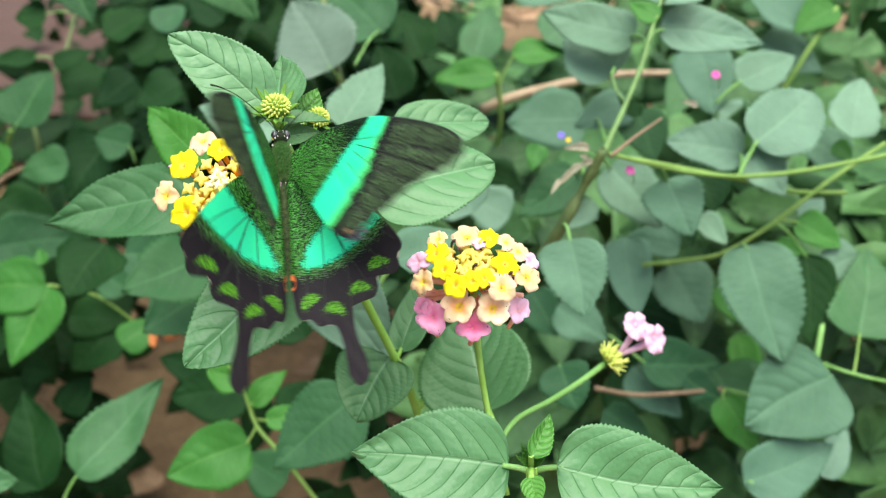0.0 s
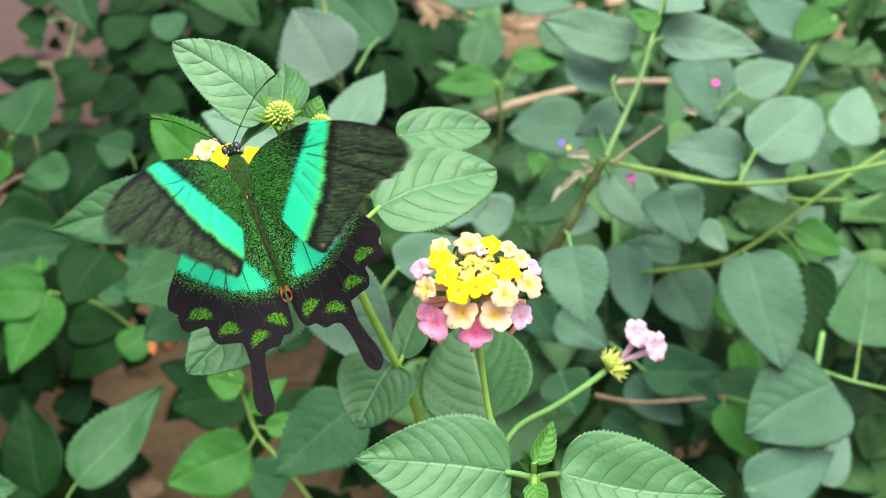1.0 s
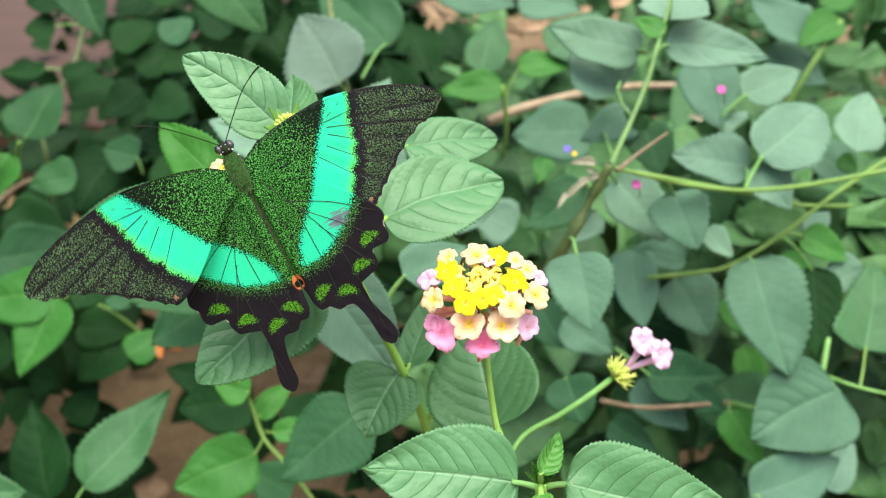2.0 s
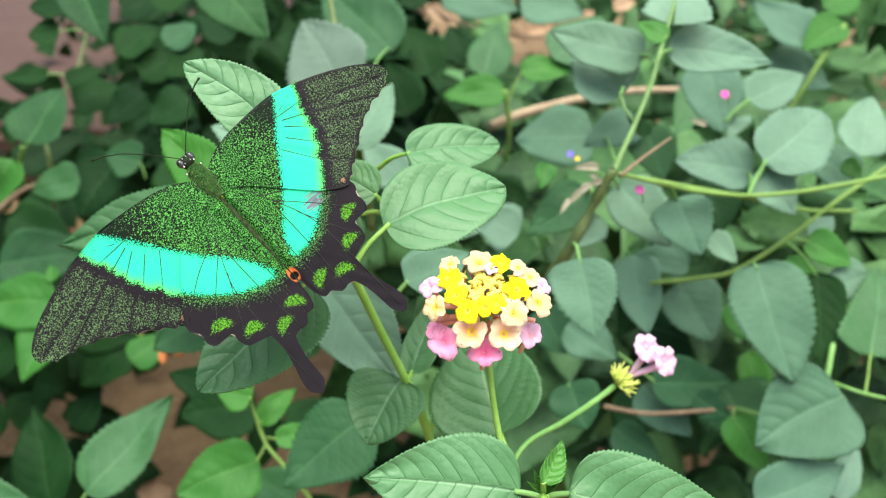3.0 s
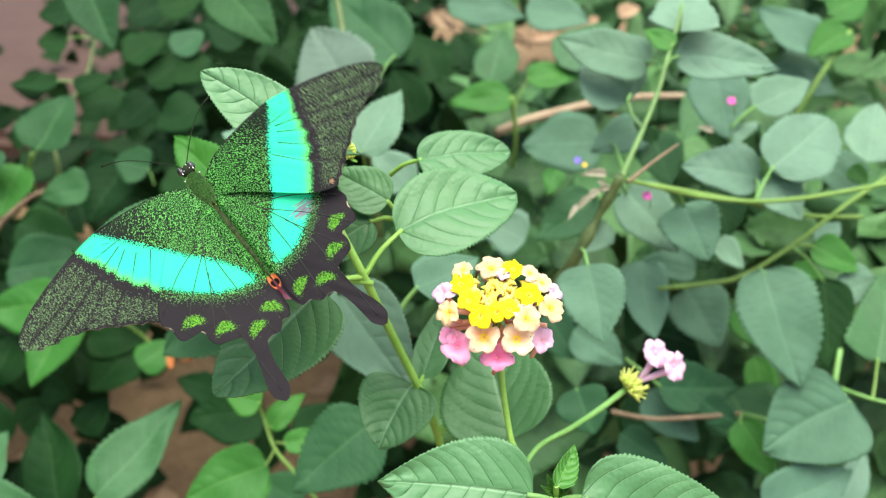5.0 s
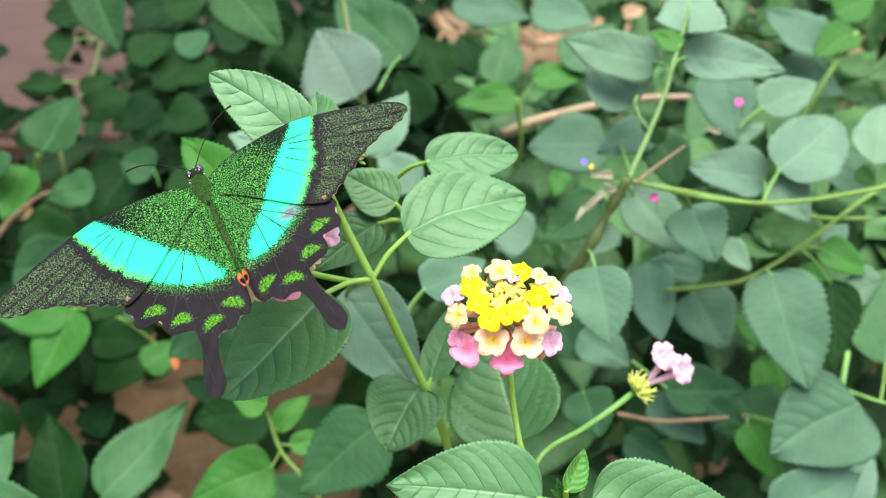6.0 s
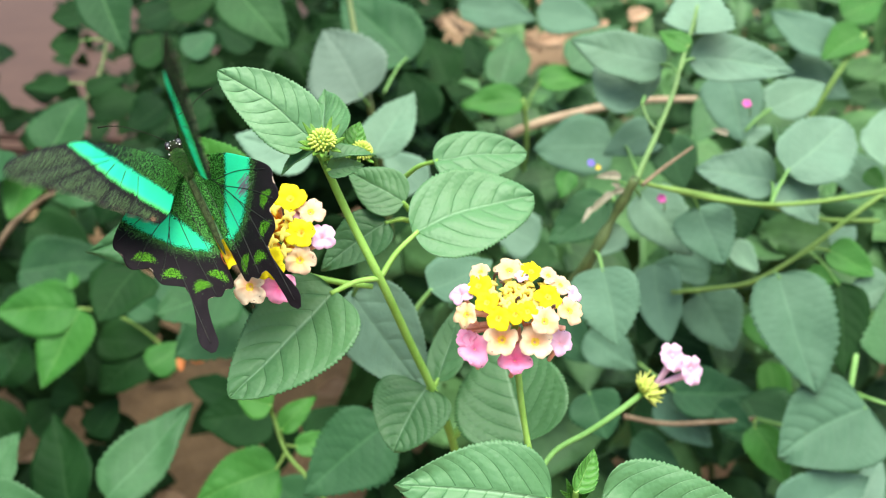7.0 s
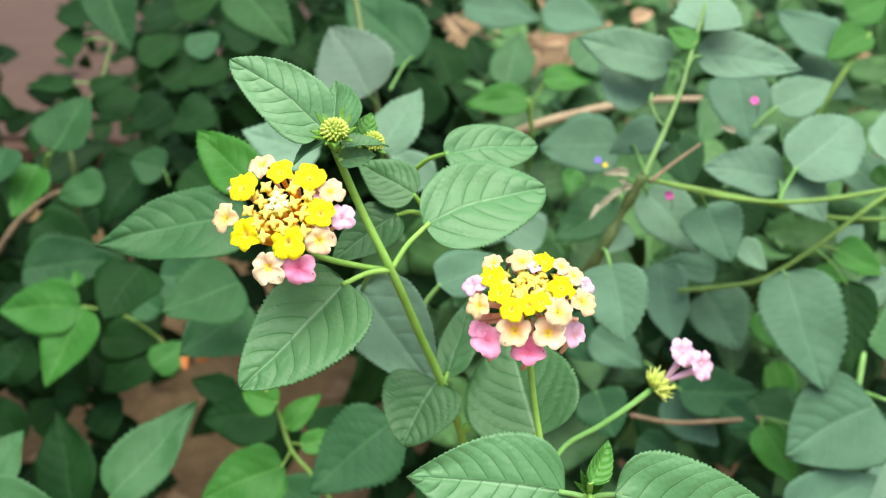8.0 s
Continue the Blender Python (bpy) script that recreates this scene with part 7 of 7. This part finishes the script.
    walk(WINGS[-1, "hind"], [
        (0, wing_pose(-1, 0.0001, 28.9)),
        (0.04, wing_pose(-1, 0.0001, 26.1)),
        (0.1, wing_pose(-1, 0.0001, 19.6)),
        (0.2, wing_pose(-1, 0.0001, 18.6)),
        (0.3, wing_pose(-1, 0.0001, 22.8)),
        (0.4, wing_pose(-1, 0.0001, -0.2)),
        (0.465, wing_pose(-1, 0.0001, 24.2)),
        (0.5, wing_pose(-1, 0.0001, 24.2)),
        (0.535, wing_pose(-1, 0.0001, 24.2)),
        (0.7, wing_pose(-1, 0.0001, 17.2)),
        (0.9, wing_pose(-1, 0.0001, 10.1)),
        (0.967, wing_pose(-1, 0.0001, 21.0)),
        (1, wing_pose(-1, 0.0001, 21.0)),
        (1.033, wing_pose(-1, 0.0001, 21.0)),
        (1.1, wing_pose(-1, 0.0001, 17.2)),
        (1.4, wing_pose(-1, 0.0001, 17.2)),
        (1.465, wing_pose(-1, 0.0001, 17.2)),
        (1.5, wing_pose(-1, 0.0001, 17.2)),
        (1.535, wing_pose(-1, 0.0001, 17.2)),
        (1.7, wing_pose(-1, 0.0001, -14.8)),
        (2.8, wing_pose(-1, 0.0001, 5.6)),
        (2.965, wing_pose(-1, 0.0001, 2.3)),
        (3, wing_pose(-1, 0.0001, 2.3)),
        (3.035, wing_pose(-1, 0.0001, 2.3)),
        (3.465, wing_pose(-1, 0.0001, -7.0)),
        (3.5, wing_pose(-1, 0.0001, -7.0)),
        (3.535, wing_pose(-1, 0.0001, -7.0)),
        (3.965, wing_pose(-1, 0.0001, 11.0)),
        (4, wing_pose(-1, 0.0001, 11.0)),
        (4.035, wing_pose(-1, 0.0001, 11.0)),
        (4.465, wing_pose(-1, 0.0001, 9.3)),
        (4.5, wing_pose(-1, 0.0001, 9.3)),
        (4.535, wing_pose(-1, 0.0001, 9.3)),
        (4.6, wing_pose(-1, 0.0001, 9.3)),
        (4.7, wing_pose(-1, 0.0001, 5.6)),
        (4.85, wing_pose(-1, 0.0001, 8.6)),
        (5.1, wing_pose(-1, 0.0001, 7.0)),
        (5.8, wing_pose(-1, 0.0001, 4.0)),
        (5.965, wing_pose(-1, 0.0001, 9.3)),
        (6, wing_pose(-1, 0.0001, 9.3)),
        (6.035, wing_pose(-1, 0.0001, 9.3)),
        (6.1, wing_pose(-1, 0.0001, 7.0)),
        (6.2, wing_pose(-1, 0.0001, 4.8)),
        (6.3, wing_pose(-1, 0.0001, 8.7)),
        (6.4, wing_pose(-1, 0.0001, 21.0)),
        (6.465, wing_pose(-1, 0.0001, -9.9)),
        (6.5, wing_pose(-1, 0.0001, -9.9)),
        (6.535, wing_pose(-1, 0.0001, -9.9)),
        (6.6, wing_pose(-1, 0.0001, 53.2)),
        (6.7, wing_pose(-1, 0.0001, 16.8)),
        (6.8, wing_pose(-1, 0.0001, 51.6)),
        (6.9, wing_pose(-1, 0.0001, 27.0)),
        (6.95, wing_pose(-1, 0.0001, 30.7)),
        (7, wing_pose(-1, 0.0001, 30.7)),
        (7.05, wing_pose(-1, 0.0001, 30.7)),
        (7.1, wing_pose(-1, 0.0001, 6.0)),
        (7.2, wing_pose(-1, 0.0001, 24.0)),
        (7.35, wing_pose(-1, 0.0001, 4.0)),
        (7.6, wing_pose(-1, 0.0001, 24.0)),
        (8, wing_pose(-1, 0.0001, 8.0)),
    ])
    walk(WINGS[1, "fore"], [
        (0, wing_pose(1, 0.0004, 50.5, -16.7, 4.3)),
        (0.04, wing_pose(1, 0.0004, 39.1, -10.9, 3.0)),
        (0.1, wing_pose(1, 0.0004, -8.0, 2.5)),
        (0.2, wing_pose(1, 0.0004, 66.7, -9.9)),
        (0.3, wing_pose(1, 0.0004, 12.6, -1.8)),
        (0.4, wing_pose(1, 0.0004, 30.0, -4.0)),
        (0.465, wing_pose(1, 0.0004, 8.8, -2.5)),
        (0.5, wing_pose(1, 0.0004, 8.8, -2.5)),
        (0.535, wing_pose(1, 0.0004, 8.8, -2.5)),
        (0.7, wing_pose(1, 0.0004, 8.4, -2.3)),
        (0.9, wing_pose(1, 0.0004, 7.9, -2.1)),
        (0.967, wing_pose(1, 0.0004, 54.0, -10.6, -3.9)),
        (1, wing_pose(1, 0.0004, 48.0, -10.6, -3.9)),
        (1.033, wing_pose(1, 0.0004, 42.0, -10.6, -3.9)),
        (1.1, wing_pose(1, 0.0004, -6.5, -2.9)),
        (1.4, wing_pose(1, 0.0004, -6.5, -2.9)),
        (1.465, wing_pose(1, 0.0004, -6.5, -2.9)),
        (1.5, wing_pose(1, 0.0004, -6.5, -2.9)),
        (1.535, wing_pose(1, 0.0004, -6.5, -2.9)),
        (1.7, wing_pose(1, 0.0004, -7.2, 0.3)),
        (2.8, wing_pose(1, 0.0004, 0.3, -1.3)),
        (2.965, wing_pose(1, 0.0004, 0.3, -1.8)),
        (3, wing_pose(1, 0.0004, 0.3, -1.8)),
        (3.035, wing_pose(1, 0.0004, 0.3, -1.8)),
        (3.465, wing_pose(1, 0.0004, 4.3, -1.2)),
        (3.5, wing_pose(1, 0.0004, 4.3, -1.2)),
        (3.535, wing_pose(1, 0.0004, 4.3, -1.2)),
        (3.965, wing_pose(1, 0.0004, -4.0, -2.0)),
        (4, wing_pose(1, 0.0004, -4.0, -2.0)),
        (4.035, wing_pose(1, 0.0004, -4.0, -2.0)),
        (4.465, wing_pose(1, 0.0004, 2.2, -2.1)),
        (4.5, wing_pose(1, 0.0004, 2.2, -2.1)),
        (4.535, wing_pose(1, 0.0004, 2.2, -2.1)),
        (4.6, wing_pose(1, 0.0004, 5.0, -2.1)),
        (4.7, wing_pose(1, 0.0004, 9.9, 6.3)),
        (4.85, wing_pose(1, 0.0004, 20.1, 4.9)),
        (5.1, wing_pose(1, 0.0004, 5.2, -0.8)),
        (5.8, wing_pose(1, 0.0004, 8.9, 0.8)),
        (5.965, wing_pose(1, 0.0004, -6.5, -2.5)),
        (6, wing_pose(1, 0.0004, -6.5, -2.5)),
        (6.035, wing_pose(1, 0.0004, -6.5, -2.5)),
        (6.1, wing_pose(1, 0.0004, 10.7, -12.2)),
        (6.2, wing_pose(1, 0.0004, 27.9, -21.8)),
        (6.3, wing_pose(1, 0.0004, 14.6, 3.4)),
        (6.4, wing_pose(1, 0.0004, 55.1, -12.3)),
        (6.465, wing_pose(1, 0.0004, -9.7, -2.1)),
        (6.5, wing_pose(1, 0.0004, -9.7, -2.1)),
        (6.535, wing_pose(1, 0.0004, -9.7, -2.1)),
        (6.6, wing_pose(1, 0.0004, 26.7, -6.3)),
        (6.7, wing_pose(1, 0.0004, 5.8, -5.0)),
        (6.8, wing_pose(1, 0.0004, 43.8, -42.9)),
        (6.9, wing_pose(1, 0.0004, 86.4, -15.7)),
        (6.95, wing_pose(1, 0.0004, 98.0, 0.0)),
        (7, wing_pose(1, 0.0004, 86.4, 0.0)),
        (7.05, wing_pose(1, 0.0004, 74.0, 0.0)),
        (7.1, wing_pose(1, 0.0004, 1.0, 0.0)),
        (7.2, wing_pose(1, 0.0004, 60.0, 0.0)),
        (7.35, wing_pose(1, 0.0004, 10.0, 0.0)),
        (7.6, wing_pose(1, 0.0004, 60.0, 0.0)),
        (8, wing_pose(1, 0.0004, 20.0, 0.0)),
    ])
    walk(WINGS[1, "hind"], [
        (0, wing_pose(1, 0.0001, 12.4)),
        (0.04, wing_pose(1, 0.0001, 11.1)),
        (0.1, wing_pose(1, 0.0001, 8.2)),
        (0.2, wing_pose(1, 0.0001, 21.6)),
        (0.3, wing_pose(1, 0.0001, -0.2)),
        (0.4, wing_pose(1, 0.0001, 5.3)),
        (0.465, wing_pose(1, 0.0001, 9.4)),
        (0.5, wing_pose(1, 0.0001, 9.4)),
        (0.535, wing_pose(1, 0.0001, 9.4)),
        (0.7, wing_pose(1, 0.0001, 3.7)),
        (0.9, wing_pose(1, 0.0001, -2.0)),
        (0.967, wing_pose(1, 0.0001, 2.1)),
        (1, wing_pose(1, 0.0001, 2.1)),
        (1.033, wing_pose(1, 0.0001, 2.1)),
        (1.1, wing_pose(1, 0.0001, -5.5)),
        (1.4, wing_pose(1, 0.0001, -5.5)),
        (1.465, wing_pose(1, 0.0001, -5.5)),
        (1.5, wing_pose(1, 0.0001, -5.5)),
        (1.535, wing_pose(1, 0.0001, -5.5)),
        (1.7, wing_pose(1, 0.0001, 9.4)),
        (2.8, wing_pose(1, 0.0001, 4.3)),
        (2.965, wing_pose(1, 0.0001, 0.1)),
        (3, wing_pose(1, 0.0001, 0.1)),
        (3.035, wing_pose(1, 0.0001, 0.1)),
        (3.465, wing_pose(1, 0.0001, -0.3)),
        (3.5, wing_pose(1, 0.0001, -0.3)),
        (3.535, wing_pose(1, 0.0001, -0.3)),
        (3.965, wing_pose(1, 0.0001, -4.5)),
        (4, wing_pose(1, 0.0001, -4.5)),
        (4.035, wing_pose(1, 0.0001, -4.5)),
        (4.465, wing_pose(1, 0.0001, 2.6)),
        (4.5, wing_pose(1, 0.0001, 2.6)),
        (4.535, wing_pose(1, 0.0001, 2.6)),
        (4.6, wing_pose(1, 0.0001, 2.6)),
        (4.7, wing_pose(1, 0.0001, 12.4)),
        (4.85, wing_pose(1, 0.0001, 8.6)),
        (5.1, wing_pose(1, 0.0001, 1.1)),
        (5.8, wing_pose(1, 0.0001, -0.9)),
        (5.965, wing_pose(1, 0.0001, -7.3)),
        (6, wing_pose(1, 0.0001, -7.3)),
        (6.035, wing_pose(1, 0.0001, -7.3)),
        (6.1, wing_pose(1, 0.0001, 0.6)),
        (6.2, wing_pose(1, 0.0001, 8.5)),
        (6.3, wing_pose(1, 0.0001, 7.1)),
        (6.4, wing_pose(1, 0.0001, 17.0)),
        (6.465, wing_pose(1, 0.0001, -3.9)),
        (6.5, wing_pose(1, 0.0001, -3.9)),
        (6.535, wing_pose(1, 0.0001, -3.9)),
        (6.6, wing_pose(1, 0.0001, -13.0)),
        (6.7, wing_pose(1, 0.0001, 15.4)),
        (6.8, wing_pose(1, 0.0001, 15.6)),
        (6.9, wing_pose(1, 0.0001, 43.2)),
        (6.95, wing_pose(1, 0.0001, 52.2)),
        (7, wing_pose(1, 0.0001, 52.2)),
        (7.05, wing_pose(1, 0.0001, 52.2)),
        (7.1, wing_pose(1, 0.0001, 0.4)),
        (7.2, wing_pose(1, 0.0001, 24.0)),
        (7.35, wing_pose(1, 0.0001, 4.0)),
        (7.6, wing_pose(1, 0.0001, 24.0)),
        (8, wing_pose(1, 0.0001, 8.0)),
    ])
    rock = [(0, 0, 0), (0.3, 0.4, -1.5), (0.7, 0.4, -1.5), (1.0, 0, 0), (1.4, 0.4, -1.2), (1.7, 0.6, -1.4), (2.8, 2.2, -1.6), (4.7, 2.2, -1.6), (5.8, 1.0, -1.2), (6.6, 0.5, -1.2), (7.0, -1.7, -2.2), (7.15, 0.8, 0.4), (7.35, -0.6, 0), (7.6, 0, 0), (8, 0, 0)]
    walk(flower_head_rocking, [(t, ROCK_HOME @ pose(a / 1000, 0, b / 1000)) for t, a, b in rock])


motions()
